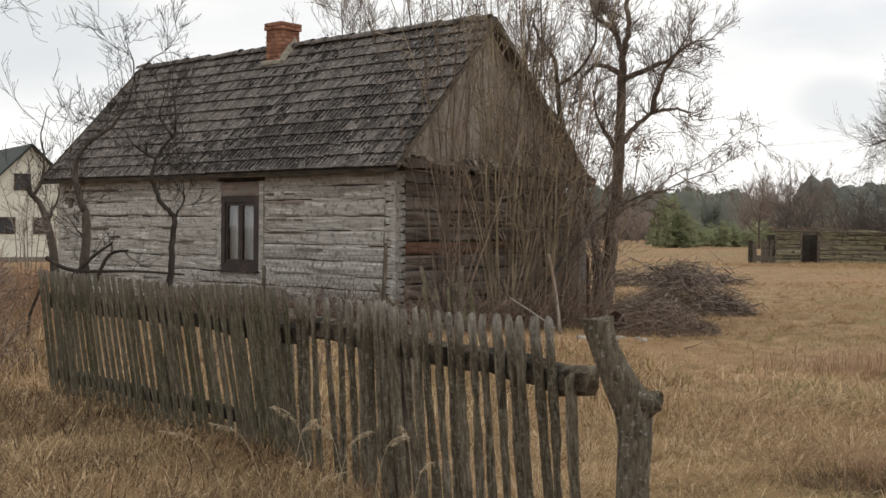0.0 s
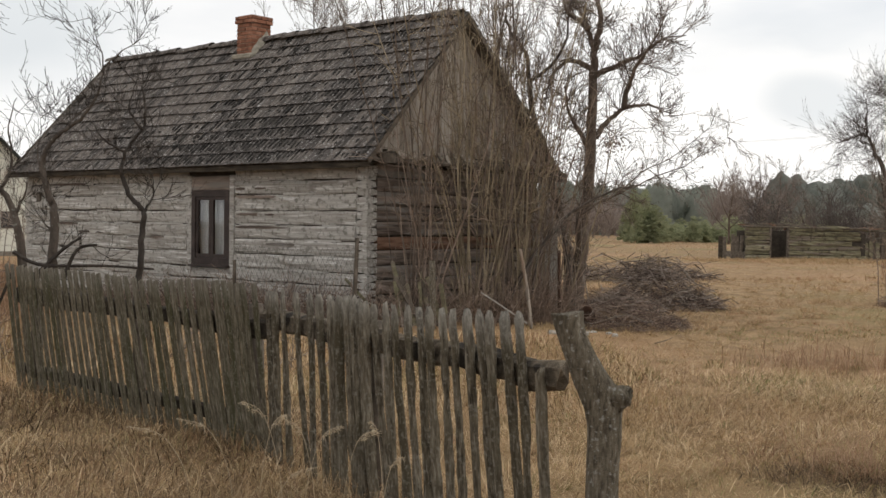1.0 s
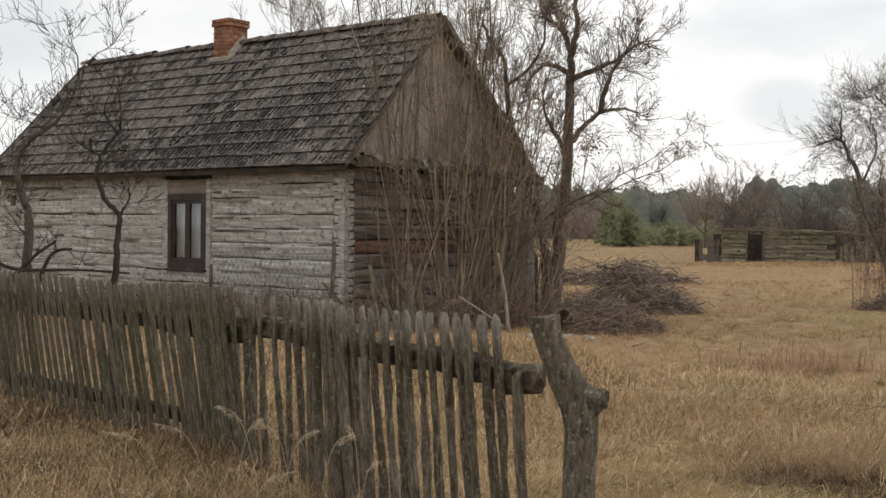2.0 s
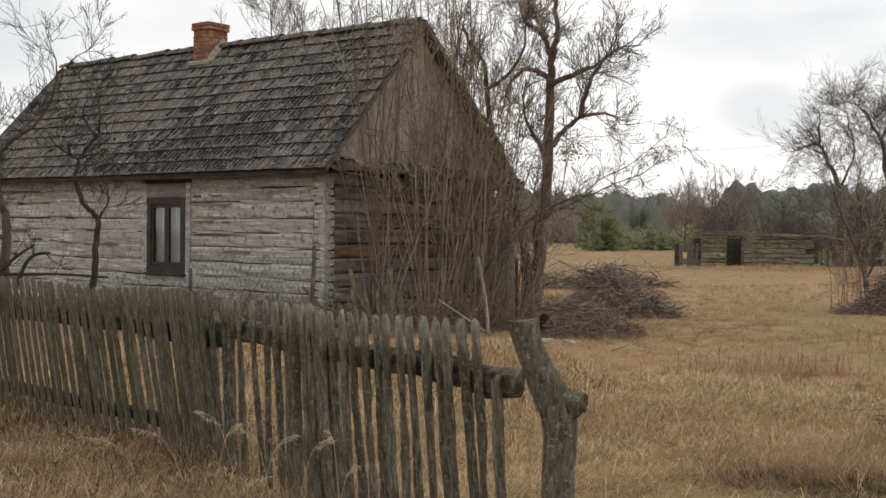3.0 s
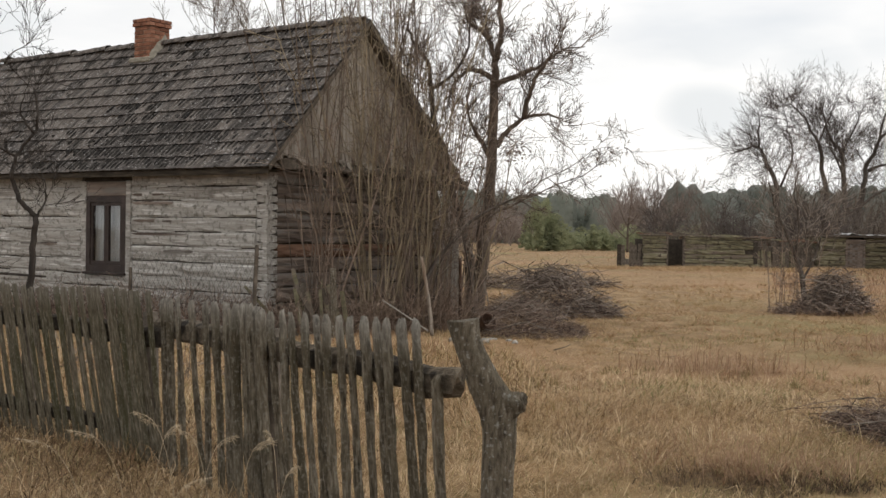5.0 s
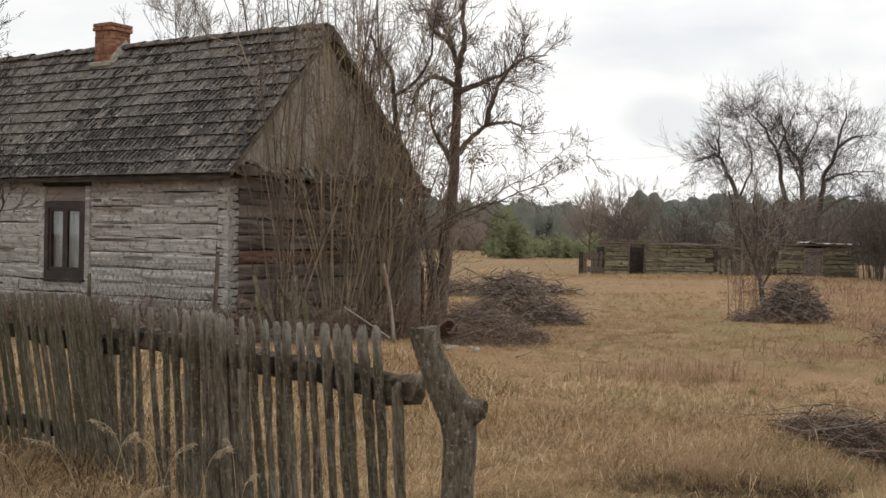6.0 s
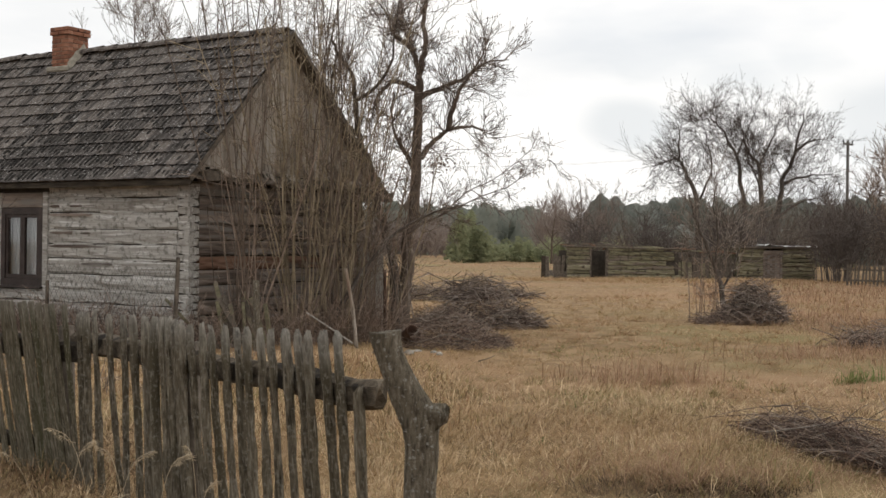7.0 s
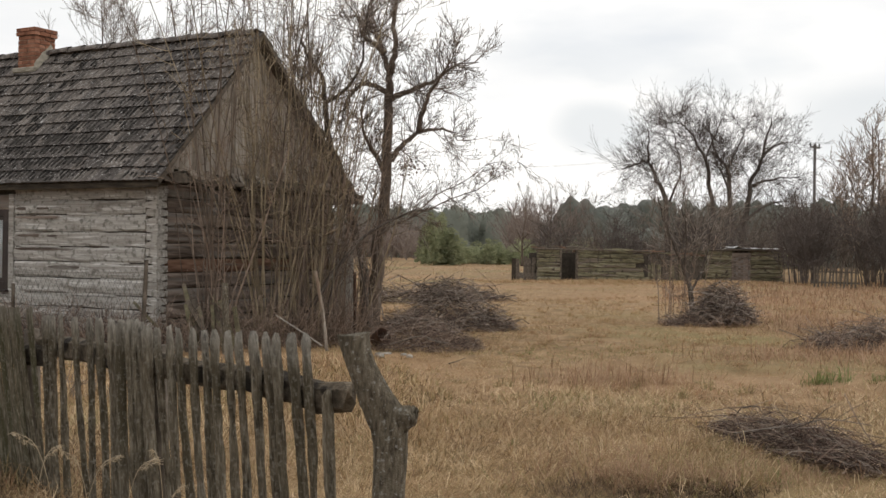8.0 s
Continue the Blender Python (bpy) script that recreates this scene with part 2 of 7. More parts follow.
BARK_DARK = material("dark_bark", [(0.04, 0.033, 0.028), (0.085, 0.069, 0.057), (0.145, 0.12, 0.10)], 9.0, (1, 1, 0.4), 0.92, 0.6, spot=(0.2, 0.2, 0.17), spot_scale=14.0)
BARK_BLACK = material("blackened_bark", [(0.018, 0.015, 0.013), (0.042, 0.035, 0.030), (0.085, 0.071, 0.06)], 9.0, (1, 1, 0.4), 0.92, 0.6)
TWIG = material("olive_brown_twig", [(0.080, 0.062, 0.041), (0.200, 0.160, 0.106), (0.375, 0.305, 0.213)], 3.0, rough=0.85, bump=0.0, islands=0.28)
TWIG_RED = material("reddish_twig", [(0.10, 0.074, 0.058), (0.225, 0.167, 0.129), (0.39, 0.30, 0.238)], 3.0, rough=0.85, bump=0.0, islands=0.20)
TWIG_GREY = material("dead_grey_twig", [(0.095, 0.076, 0.062), (0.205, 0.168, 0.14), (0.38, 0.33, 0.285)], 3.0, rough=0.9, bump=0.0, islands=0.18)
TWIG_FAR = material("far_twig", [(0.062, 0.050, 0.044), (0.100, 0.082, 0.072), (0.15, 0.125, 0.11)], 3.0, rough=0.9, bump=0.0, islands=0.14)
TWIG_PALE = material("far_pale_twig", [(0.17, 0.14, 0.125), (0.25, 0.205, 0.18), (0.33, 0.28, 0.245)], 3.0, rough=0.9, bump=0.0, islands=0.14)
CATKIN = material("catkin", [(0.10, 0.07, 0.04), (0.20, 0.14, 0.085)], 5.0, rough=0.9, bump=0.0, islands=0.15)
BRICK = material("red_brick", [(0.14, 0.062, 0.039), (0.25, 0.110, 0.067), (0.345, 0.175, 0.115)], 6.0, rough=0.9, bump=0.4, vary=0.16, spot=(0.09, 0.07, 0.06), spot_scale=9.0)
MORTAR = material("lime_mortar", [(0.20, 0.16, 0.12), (0.34, 0.28, 0.22)], 8.0, rough=0.95, bump=0.4)
CEMENT = material("cement_flashing", [(0.11, 0.098, 0.082), (0.25, 0.225, 0.19)], 6.0, rough=0.95, bump=0.4)
LIME_FILLET = material("lime_fillet", [(0.16, 0.145, 0.115), (0.30, 0.275, 0.225), (0.40, 0.37, 0.31)], 9.0, rough=0.95, bump=0.6)
PAINT_BROWN = material("flaking_brown_paint", [(0.020, 0.014, 0.012), (0.040, 0.028, 0.024), (0.068, 0.048, 0.042)], 5.0, rough=0.55, bump=0.3)
CURTAIN = material("grey_white_curtain", [(0.42, 0.43, 0.44), (0.62, 0.63, 0.64)], 2.0, (6, 6, 1), 0.95, 0.2)
GROUND = material("matted_dry_grass_soil", [(0.15, 0.096, 0.050), (0.25, 0.165, 0.086), (0.36, 0.248, 0.138)], 2.2, rough=0.95, bump=0.9, fine=9.0,
                  stain=(0.20, 0.168, 0.070), stain_scale=0.16, stain_at=(0.52, 0.70), spot=(0.31, 0.195, 0.108), spot_scale=0.09, spot_at=(0.5, 0.62), detail=12.0)
GRASS = material("dry_grass", [(0.13, 0.080, 0.040), (0.370, 0.246, 0.127), (0.54, 0.382, 0.215), (0.74, 0.575, 0.375)], 1.3, rough=0.8, bump=0.0, islands=0.31,
                 stain=(0.285, 0.245, 0.110), stain_scale=0.40, stain_at=(0.52, 0.64), spot=(0.345, 0.205, 0.122), spot_scale=0.55, spot_at=(0.54, 0.66), detail=4.0, thin=0.3)
GREEN_GRASS = material("green_grass", [(0.09, 0.125, 0.038), (0.15, 0.19, 0.06), (0.23, 0.25, 0.10)], 1.0, rough=0.8, bump=0.0, islands=0.2, thin=0.35)
FIELD_GRASS = material("field_dry_grass", [(0.225, 0.139, 0.072), (0.398, 0.261, 0.139), (0.53, 0.373, 0.214), (0.67, 0.51, 0.33)], 1.1, rough=0.85, bump=0.0, islands=0.22,
                       stain=(0.25, 0.205, 0.085), stain_scale=0.30, stain_at=(0.50, 0.64), spot=(0.35, 0.195, 0.122), spot_scale=0.22, spot_at=(0.52, 0.64), detail=4.0, thin=0.35)
OLIVE_GRASS = material("olive_brown_grass", [(0.13, 0.098, 0.042), (0.215, 0.178, 0.078), (0.32, 0.27, 0.13)], 1.3, rough=0.85, bump=0.0, islands=0.22, thin=0.3)
THATCH = material("dark_old_thatch", [(0.070, 0.045, 0.026), (0.135, 0.088, 0.049), (0.21, 0.142, 0.082)], 1.3, rough=0.9, bump=0.0, islands=0.2)
TUSSOCK_SHADE = material("tussock_shade_grass", [(0.040, 0.026, 0.015), (0.085, 0.054, 0.030), (0.15, 0.098, 0.055)], 1.3, rough=0.9, bump=0.0, islands=0.2)
RED_GRASS = material("reddish_dry_grass", [(0.21, 0.125, 0.075), (0.34, 0.215, 0.135), (0.46, 0.32, 0.215)], 1.3, rough=0.85, bump=0.0, islands=0.2, thin=0.35)
TWIG_DUSK = material("dark_heaped_twig", [(0.055, 0.042, 0.035), (0.130, 0.100, 0.083), (0.225, 0.18, 0.152), (0.40, 0.345, 0.30)], 3.0, rough=0.9, bump=0.0, islands=0.24)
TWIG_RUST = material("rusty_twig_and_heap_shade", [(0.040, 0.025, 0.020), (0.095, 0.060, 0.047), (0.18, 0.125, 0.098), (0.34, 0.26, 0.20)], 3.0, rough=0.9, bump=0.0, islands=0.22)
TWIG_BROWN = material("brown_fine_twig", [(0.060, 0.041, 0.033), (0.145, 0.100, 0.080), (0.26, 0.19, 0.15), (0.42, 0.33, 0.265)], 3.0, rough=0.9, bump=0.0, islands=0.24)
STRAW = material("pale_straw", [(0.30, 0.22, 0.13), (0.46, 0.37, 0.25), (0.55, 0.46, 0.34)], 2.0, rough=0.85, bump=0.0, islands=0.2)
MOSS_LOG = material("mossy_log", [(0.058, 0.050, 0.034), (0.142, 0.128, 0.080), (0.222, 0.202, 0.130), (0.33, 0.30, 0.218)], 2.4, (0.8, 5, 5), 0.95, 0.5, vary=0.15, stain=(0.17, 0.140, 0.112), stain_scale=0.9, spot=(0.075, 0.062, 0.045), spot_scale=4.0, spot_at=(0.56, 0.66))
# needle greens made paler and greyer: distance haze put into their colours
NEEDLE = material("hazed_pine_needles", [(0.205, 0.220, 0.188), (0.255, 0.272, 0.232), (0.31, 0.326, 0.28)], 0.9, rough=0.9, bump=0.0, islands=0.12, thin=0.5)
NEEDLE_DARK = material("hazed_dark_needles", [(0.135, 0.148, 0.128), (0.200, 0.212, 0.186), (0.275, 0.286, 0.255)], 0.9, rough=0.9, bump=0.0, islands=0.14, thin=0.4)
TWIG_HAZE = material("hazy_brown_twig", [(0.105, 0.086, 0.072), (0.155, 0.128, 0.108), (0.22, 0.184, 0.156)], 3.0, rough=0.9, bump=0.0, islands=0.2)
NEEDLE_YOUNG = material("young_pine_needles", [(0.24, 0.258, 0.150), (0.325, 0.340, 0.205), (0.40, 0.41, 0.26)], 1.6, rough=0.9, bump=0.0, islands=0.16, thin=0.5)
NEEDLE_FAR = material("hazed_distant_needles", [(0.29, 0.312, 0.318), (0.33, 0.352, 0.358), (0.37, 0.392, 0.398)], 0.5, rough=0.95, bump=0.0, islands=0.08, thin=0.4)
PLASTER = material("pale_house_plaster", [(0.56, 0.56, 0.49), (0.66, 0.655, 0.58)], 0.6, rough=0.9, bump=0.1)
METAL_ROOF = material("dark_green_roof", [(0.025, 0.035, 0.030), (0.05, 0.058, 0.052)], 1.0, rough=0.75, bump=0.1)
DARK_PANE = material("dark_window_pane", [(0.03, 0.03, 0.032), (0.06, 0.06, 0.065)], 1.0, rough=0.12, bump=0.0)
RUST = material("rusty_steel", [(0.035, 0.022, 0.016), (0.078, 0.044, 0.029), (0.125, 0.075, 0.05)], 9.0, rough=0.8, bump=0.3, metal=0.2)
LIME = material("lime_plaster_seam", [(0.42, 0.40, 0.37), (0.62, 0.60, 0.57)], 6.0, rough=0.95, bump=0.5)
WIRE = material("dull_galvanised_wire", [(0.11, 0.105, 0.10), (0.20, 0.195, 0.185)], 9.0, rough=0.55, bump=0.0, metal=0.1)
WHITE_STONE = material("pale_rubble", [(0.20, 0.185, 0.16), (0.40, 0.38, 0.345)], 6.0, rough=0.9, bump=0.4, vary=0.1)
TARP = material("white_sheet", [(0.55, 0.56, 0.58), (0.78, 0.78, 0.78)], 1.5, rough=0.6, bump=0.2)
CONCRETE = material("concrete_pole", [(0.09, 0.085, 0.08), (0.16, 0.15, 0.142)], 3.0, rough=0.9, bump=0.2)
CABLE = material("power_cable", [(0.10, 0.10, 0.105), (0.14, 0.14, 0.145)], 3.0, rough=0.7, bump=0.0)
GLASS = bpy.data.materials.new("window_glass")
GLASS.use_nodes = True
g_p = GLASS.node_tree.nodes["Principled BSDF"]
g_p.inputs["Roughness"].default_value, g_p.inputs["Transmission Weight"].default_value, g_p.inputs["IOR"].default_value = 0.03, 1.0, 1.45
g_p.inputs["Base Color"].default_value = (0.9, 0.92, 0.92, 1)


# ---- mesh helpers ----
def mesh_of(name, verts, faces, smooth=False):
    me = bpy.data.meshes.new(name)
    me.from_pydata(verts, [], faces)
    me.update()
    if smooth:
        me.polygons.foreach_set("use_smooth", [True] * len(me.polygons))
    return me


def part(name, me, mat, parent=None, label="", m=None, kind=""):
    """Links mesh data (or (verts, faces)) as one object under a thing or a part."""
    if isinstance(me, tuple):
        me = mesh_of(name, *me)
    if mat and not me.materials:
        me.materials.append(mat)
    ob = new(name, me)
    if parent:
        ob.parent = parent
    if m is not None:
        ob.matrix_basis = m
    return tagged(ob, label, kind=kind)


def thing(name, label, category, m=None, group="", kind=""):
    ob = new(name)
    ob.empty_display_size = 0.2
    if m is not None:
        ob.matrix_basis = m
    return tagged(ob, label, category, group, kind)


def box(x0, x1, y0, y1, z0, z1, bevel=0.0):
    """Verts and faces of a box with optional chamfered long edges (by bmesh)."""
    bm = bmesh.new()
    bmesh.ops.create_cube(bm, size=1, matrix=Matrix.Translation(((x0 + x1) / 2, (y0 + y1) / 2, (z0 + z1) / 2)) @ Matrix.Diagonal((x1 - x0, y1 - y0, z1 - z0, 1)))
    if bevel:
        bmesh.ops.bevel(bm, geom=bm.edges[:], offset=bevel, segments=1, affect="EDGES")
    bm.verts.ensure_lookup_table()
    bm.verts.index_update()
    out = [tuple(v.co) for v in bm.verts], [[v.index for v in fc.verts] for fc in bm.faces]
    bm.free()
    return out


def merge(*pieces):
    V, F = [], []
    for v, fc in pieces:
        k = len(V)
        V += v
        F += [[i + k for i in q] for q in fc]
    return V, F


def tube(V, F, pts, radii, n=5, cap=True):
    """Adds a tapered tube along pts."""
    pts = [Vector(p) for p in pts]
    k0, last = len(V), len(pts) - 1
    side = None
    for i, p in enumerate(pts):
        d = (pts[min(i + 1, last)] - pts[max(i - 1, 0)])
        if d.length < 1e-9:
            d = Vector((0, 0, 1))
        d.normalize()
        if side is None:
            side = d.orthogonal().normalized()
        else:
            side = side - d * side.dot(d)
            if side.length < 1e-6:
                side = d.orthogonal()
            side.normalize()
        up = d.cross(side)
        r = radii[i]
        for j in range(n):
            a = 2 * math.pi * j / n
            q = p + side * (r * math.cos(a)) + up * (r * math.sin(a))
            V.append((q.x, q.y, q.z))
    for i in range(last):
        for j in range(n):
            a, b = k0 + i * n + j, k0 + i * n + (j + 1) % n
            F.append((a, b, b + n, a + n))
    if cap:
        F.append(tuple(k0 + j for j in reversed(range(n))))
        F.append(tuple(k0 + last * n + j for j in range(n)))


def smooth_line(pts, steps=3):
    """Catmull-Rom through the control points."""
    pts = [Vector(p) for p in pts]
    out = []
    for i in range(len(pts) - 1):
        a, b, c, d = pts[max(i - 1, 0)], pts[i], pts[i + 1], pts[min(i + 2, len(pts) - 1)]
        for s in range(steps):
            t = s / steps
            out.append(0.5 * ((2 * b) + (c - a) * t + (2 * a - 5 * b + 4 * c - d) * t * t + (3 * b - a - 3 * c + d) * t ** 3))
    out.append(pts[-1])
    return out


def grow(V, F, p, d, length, r, depth, rng, up=0.15, spread=0.75, kids=5, wander=0.22, tips=None, thin=0.0022, n=3, centre=None, out=0.0):
    """One branch and the branches on it."""
    steps = (2, 3, 5)[min(depth, 2)]
    pts, radii, ways = [p.copy()], [r], []
    q, d = p.copy(), d.normalized()
    for i in range(steps):
        d = d + Vector((rng.gauss(0, wander), rng.gauss(0, wander), rng.gauss(0, wander) + up))
        if centre is not None:      # the crown rounds out from its middle
            d += (q - centre).normalized() * out
        d.normalize()
        q = q + d * (length / steps)
        pts.append(q.copy())
        ways.append(d.copy())
        radii.append(max(thin, r * (1 - 0.75 * (i + 1) / steps)))
    tube(V, F, pts, radii, n if r < 0.02 else 5, cap=False)
    if tips is not None and depth == 0:
        tips.append(pts[-1])
    if depth:
        for _ in range(kids):
            i = rng.randint(1, steps)
            s = rng.random()
            at = pts[i - 1].lerp(pts[i], s)
            side = ways[i - 1].orthogonal()
            side.rotate(Matrix.Rotation(rng.uniform(0, 6.283), 3, ways[i - 1]))
            way = ways[i - 1] + side * rng.uniform(0.5, 1.3) * spread
            grow(V, F, at, way, length * rng.uniform(0.38, 0.68), max(thin, radii[i] * 0.65), depth - 1, rng, up, spread, kids, wander, tips, thin, n, centre, out)


def sprout(V, F, line, count, length, r, depth, rng, start=0.2, **kw):
    """Side branches along a limb, each turned out from it."""
    for _ in range(count):
        s = start + (1 - start) * rng.random()
        k = min(len(line) - 2, int(s * (len(line) - 1)))
        p = line[k].lerp(line[k + 1], rng.random())
        d = (line[k + 1] - line[k]).normalized()
        side = d.orthogonal()
        side.rotate(Matrix.Rotation(rng.uniform(0, 6.283), 3, d))
        grow(V, F, p, d * 0.6 + side * rng.uniform(0.6, 1.2), length * rng.uniform(0.5, 1.2), r * rng.uniform(0.6, 1.1), depth, rng, **kw)


def catkins(V, F, tips, rng, share=0.5, size=0.05):
    for p in tips:
        if rng.random() < share:
            e = p + Vector((rng.uniform(-0.012, 0.012), rng.uniform(-0.012, 0.012), -size * rng.uniform(0.7, 1.3)))
            tube(V, F, [p, p.lerp(e, 0.5), e], [0.003, 0.006, 0.002], 3, cap=False)


def limb_tree(name, label, limbs, r0, rng, twigs, length, bark, twig_mat, r_twig=0.012, depth=2, group="", taper=0.25, jog=0.0, kinds=0.5, catkin=0.0, crown_label="", side=8, thinner=(), even=False, **kw):
    """A bare tree: its main limbs along given lines, and a crown of finer branches on them."""
    base = Vector(limbs[0][0])
    tree = thing(name, label, "tree", Matrix.Translation(base), group)
    V, F, V2, F2, V3, F3 = [], [], [], [], [], []
    tips = []
    mean_reach = sum((Vector(q[-1]) - Vector(q[0])).length for q in limbs) / len(limbs)
    for i, line in enumerate(limbs):
        pts = smooth_line([Vector(p) - base for p in line], 4)
        for q in pts[2:]:
            q += Vector((rng.gauss(0, jog), rng.gauss(0, jog * 3), rng.gauss(0, jog)))
        if i:   # side limbs swing a little out of the trunk's plane
            turn = rng.uniform(-kinds, kinds)
            for k, q in enumerate(pts):
                q.y += turn * (k / len(pts)) * (pts[-1] - pts[0]).length
        a = r0 if i == 0 else r0 * (0.17 if i in thinner else 0.40)
        radii = [a * (1 - (1 - taper * (1 if i == 0 else 0.5)) * (k / (len(pts) - 1)) ** 0.9) for k in range(len(pts))]
        if i == 0:
            radii[0] *= 1.35
            radii[1] *= 1.12
        tube(V, F, pts, radii, side)
        if i in thinner and catkin:
            sprout(V2, F2, pts, int(twigs * 1.6), length * 0.8, r_twig * 0.6, depth, rng, start=0.25, tips=tips, up=-0.03, spread=0.5, wander=0.12, kids=4, thin=0.003)
            continue
        reach = (pts[-1] - pts[0]).length
        count = int(twigs * min(1.6, max(0.45, reach / mean_reach))) if even else twigs if i else int(twigs * 1.3)
        sprout(V2, F2, pts, count, length, r_twig, depth, rng, start=0.35 if i == 0 else 0.15, tips=tips, **kw)
    part("trunk", (V, F, True), bark, tree)
    crown = part("crown", (V2, F2), twig_mat, tree, crown_label)
    if catkin:
        catkins(V3, F3, tips, rng, catkin)
        part("catkin_mass", (V3, F3), CATKIN, tree, "hanging brown catkins", kind="stuff")
    return tree


# ---- ground ----
def land(x, y):
    """Height of the field: low swells, falling a little towards the far left."""
    x, y = np.asarray(x, float), np.asarray(y, float)
    h = 0.030 * np.sin(0.83 * x + 0.41 * y + 0.7) + 0.025 * np.sin(0.37 * x - 0.74 * y + 2.1) + 0.016 * np.sin(2.3 * x + 1.1 * y) + 0.012 * np.sin(1.4 * x - 2.9 * y + 1.3)
    far = np.clip((y - 30) / 35, 0, 1)
    left = np.clip((-x - 6) / 12, 0, 1)
    return h * (1 - 0.6 * np.clip((y - 60) / 100, 0, 1)) - 0.75 * far * left


def drift(x, y, size, seed):
    """Smooth random values from -1 to 1 over the plan."""
    g = np.random.default_rng(seed).uniform(-1, 1, (64, 64))
    u, v = x / size + 500, y / size + 500
    i, j = np.floor(u).astype(int), np.floor(v).astype(int)
    s, t = u - i, v - j
    s, t = s * s * (3 - 2 * s), t * t * (3 - 2 * t)
    w = lambda p, q: g[p % 64, q % 64]
    return (w(i, j) * (1 - s) + w(i + 1, j) * s) * (1 - t) + (w(i, j + 1) * (1 - s) + w(i + 1, j + 1) * s) * t


def ground_sheet():
    s = np.linspace(-1, 1, 221)
    gx = 4 + 30 * s + 1400 * np.abs(s) ** 7 * np.sign(s)
    s = np.linspace(-0.75, 1, 241)
    gy = 14 + 36 * s + 1800 * np.abs(s) ** 7 * np.sign(s)
    X, Y = np.meshgrid(gx, gy)
    Z = land(X, Y)
    rng = np.random.default_rng(5)
    Z = Z + np.where((Y < 60) & (np.abs(X) < 40), rng.normal(0, 0.012, X.shape), 0)
    verts = np.stack([X, Y, Z], -1).reshape(-1, 3)
    w, h = len(gx), len(gy)
    i = np.arange((h - 1) * w).reshape(h - 1, w)[:, :-1].ravel()
    faces = np.stack([i, i + 1, i + w + 1, i + w], 1)
    ob = part("ground", (verts.tolist(), faces.tolist(), True), GROUND)
    tagged(ob, "field of matted dry yellow-brown winter grass", "ground", kind="structure")


ground_sheet()


# ---- the log cottage ----
HOUSE_AT = (-0.755, 17.6)
HOUSE_TURN = -40.73
LENGTH, DEPTH = 9.81, 4.65
EAVE, RIDGE, RIDGE_Y = 2.56, 5.18, 2.15
OVER_FRONT, OVER_BACK, OVER_SIDE = 0.30, 0.42, 0.29
WIN = (-4.29, -3.25, 0.82, 2.14)
house_m = pose(HOUSE_AT[0], HOUSE_AT[1], 0, 0, 0, HOUSE_TURN)
house = thing("log_cottage", "old abandoned log cottage with tiled roof and limewashed front", "house", house_m)


def in_house(x, y, z):
    """A place given along the cottage's long wall, into it, and up, in the world."""
    return house_m @ Vector((x, y, z))


def log_mesh(name, length, height, depth, rng, rag=0.010):
    """A hewn log along +x from 0, its middle on the axis, with worn edges and an uneven face."""
    prof = [(-0.5, -0.36), (-0.36, -0.5), (0.36, -0.5), (0.5, -0.36), (0.5, 0.34), (0.36, 0.5), (-0.36, 0.5), (-0.5, 0.34), (-0.53, 0.0)]
    n = max(3, int(length / 0.33))
    V, F = [], []
    k = len(prof)
    ph = [rng.uniform(0, 6.28) for _ in range(4)]
    for i in range(n + 1):
        x = length * i / n
        lift = 0.004 * math.sin(1.1 * x + ph[0]) + 0.003 * math.sin(3.7 * x + ph[1])
        grow_h = 1 + 0.03 * math.sin(0.9 * x + ph[2])
        for a, b in prof:
            y = a * depth + (rng.gauss(0, rag) if a < 0 else 0)
            z = b * height * grow_h + lift + rng.gauss(0, rag * 0.6)
            V.append((x, y, z))
    for i in range(n):
        for j in range(k):
            a, b = i * k + j, i * k + (j + 1) % k
            F.append((a, b, b + k, a + k))
    F.append(tuple(range(k)))
    F.append(tuple(n * k + j for j in reversed(range(k))))
    return mesh_of(name, V, F)


rng = random.Random(11)
# inner shell: the chinking between the logs, the window hole left open
wx0, wx1, wz0, wz1 = WIN
front_core = merge(box(-LENGTH + 0.1, wx0, 0.03, 0.15, 0.12, EAVE), box(wx1, -0.1, 0.03, 0.15, 0.12, EAVE),
                   box(wx0, wx1, 0.03, 0.15, 0.12, wz0), box(wx0, wx1, 0.03, 0.15, wz1, EAVE))
wall_front = part("wall", front_core, GAP, house, "limewashed front wall of hewn logs")
wall_gable = part("wall", box(-0.15, -0.03, 0.1, DEPTH - 0.1, 0.12, EAVE), GAP, house, "unpainted brown gable wall of logs")
wall_far = part("wall", box(-LENGTH + 0.03, -LENGTH + 0.15, 0.1, DEPTH - 0.1, 0.12, EAVE), GAP, house, "log end wall")
wall_back = part("wall", box(-LENGTH + 0.1, -0.1, DEPTH - 0.15, DEPTH - 0.03, 0.12, EAVE), GAP, house, "log back wall")
part("foundation", merge(box(-LENGTH + 0.05, -0.05, 0.02, 0.3, -0.2, 0.2), box(-LENGTH + 0.05, -0.05, DEPTH - 0.3, DEPTH - 0.02, -0.2, 0.2),
                         box(-0.3, -0.02, 0.3, DEPTH - 0.3, -0.2, 0.2), box(-LENGTH + 0.02, -LENGTH + 0.3, 0.3, DEPTH - 0.3, -0.2, 0.2)), CEMENT, house)
part("floor", box(-LENGTH + 0.3, -0.3, 0.3, DEPTH - 0.3, 0.1, 0.2), ROUGH_WOOD, house)
part("ceiling", box(-LENGTH + 0.15, -0.15, 0.15, DEPTH - 0.15, 2.44, 2.5), ROUGH_WOOD, house)

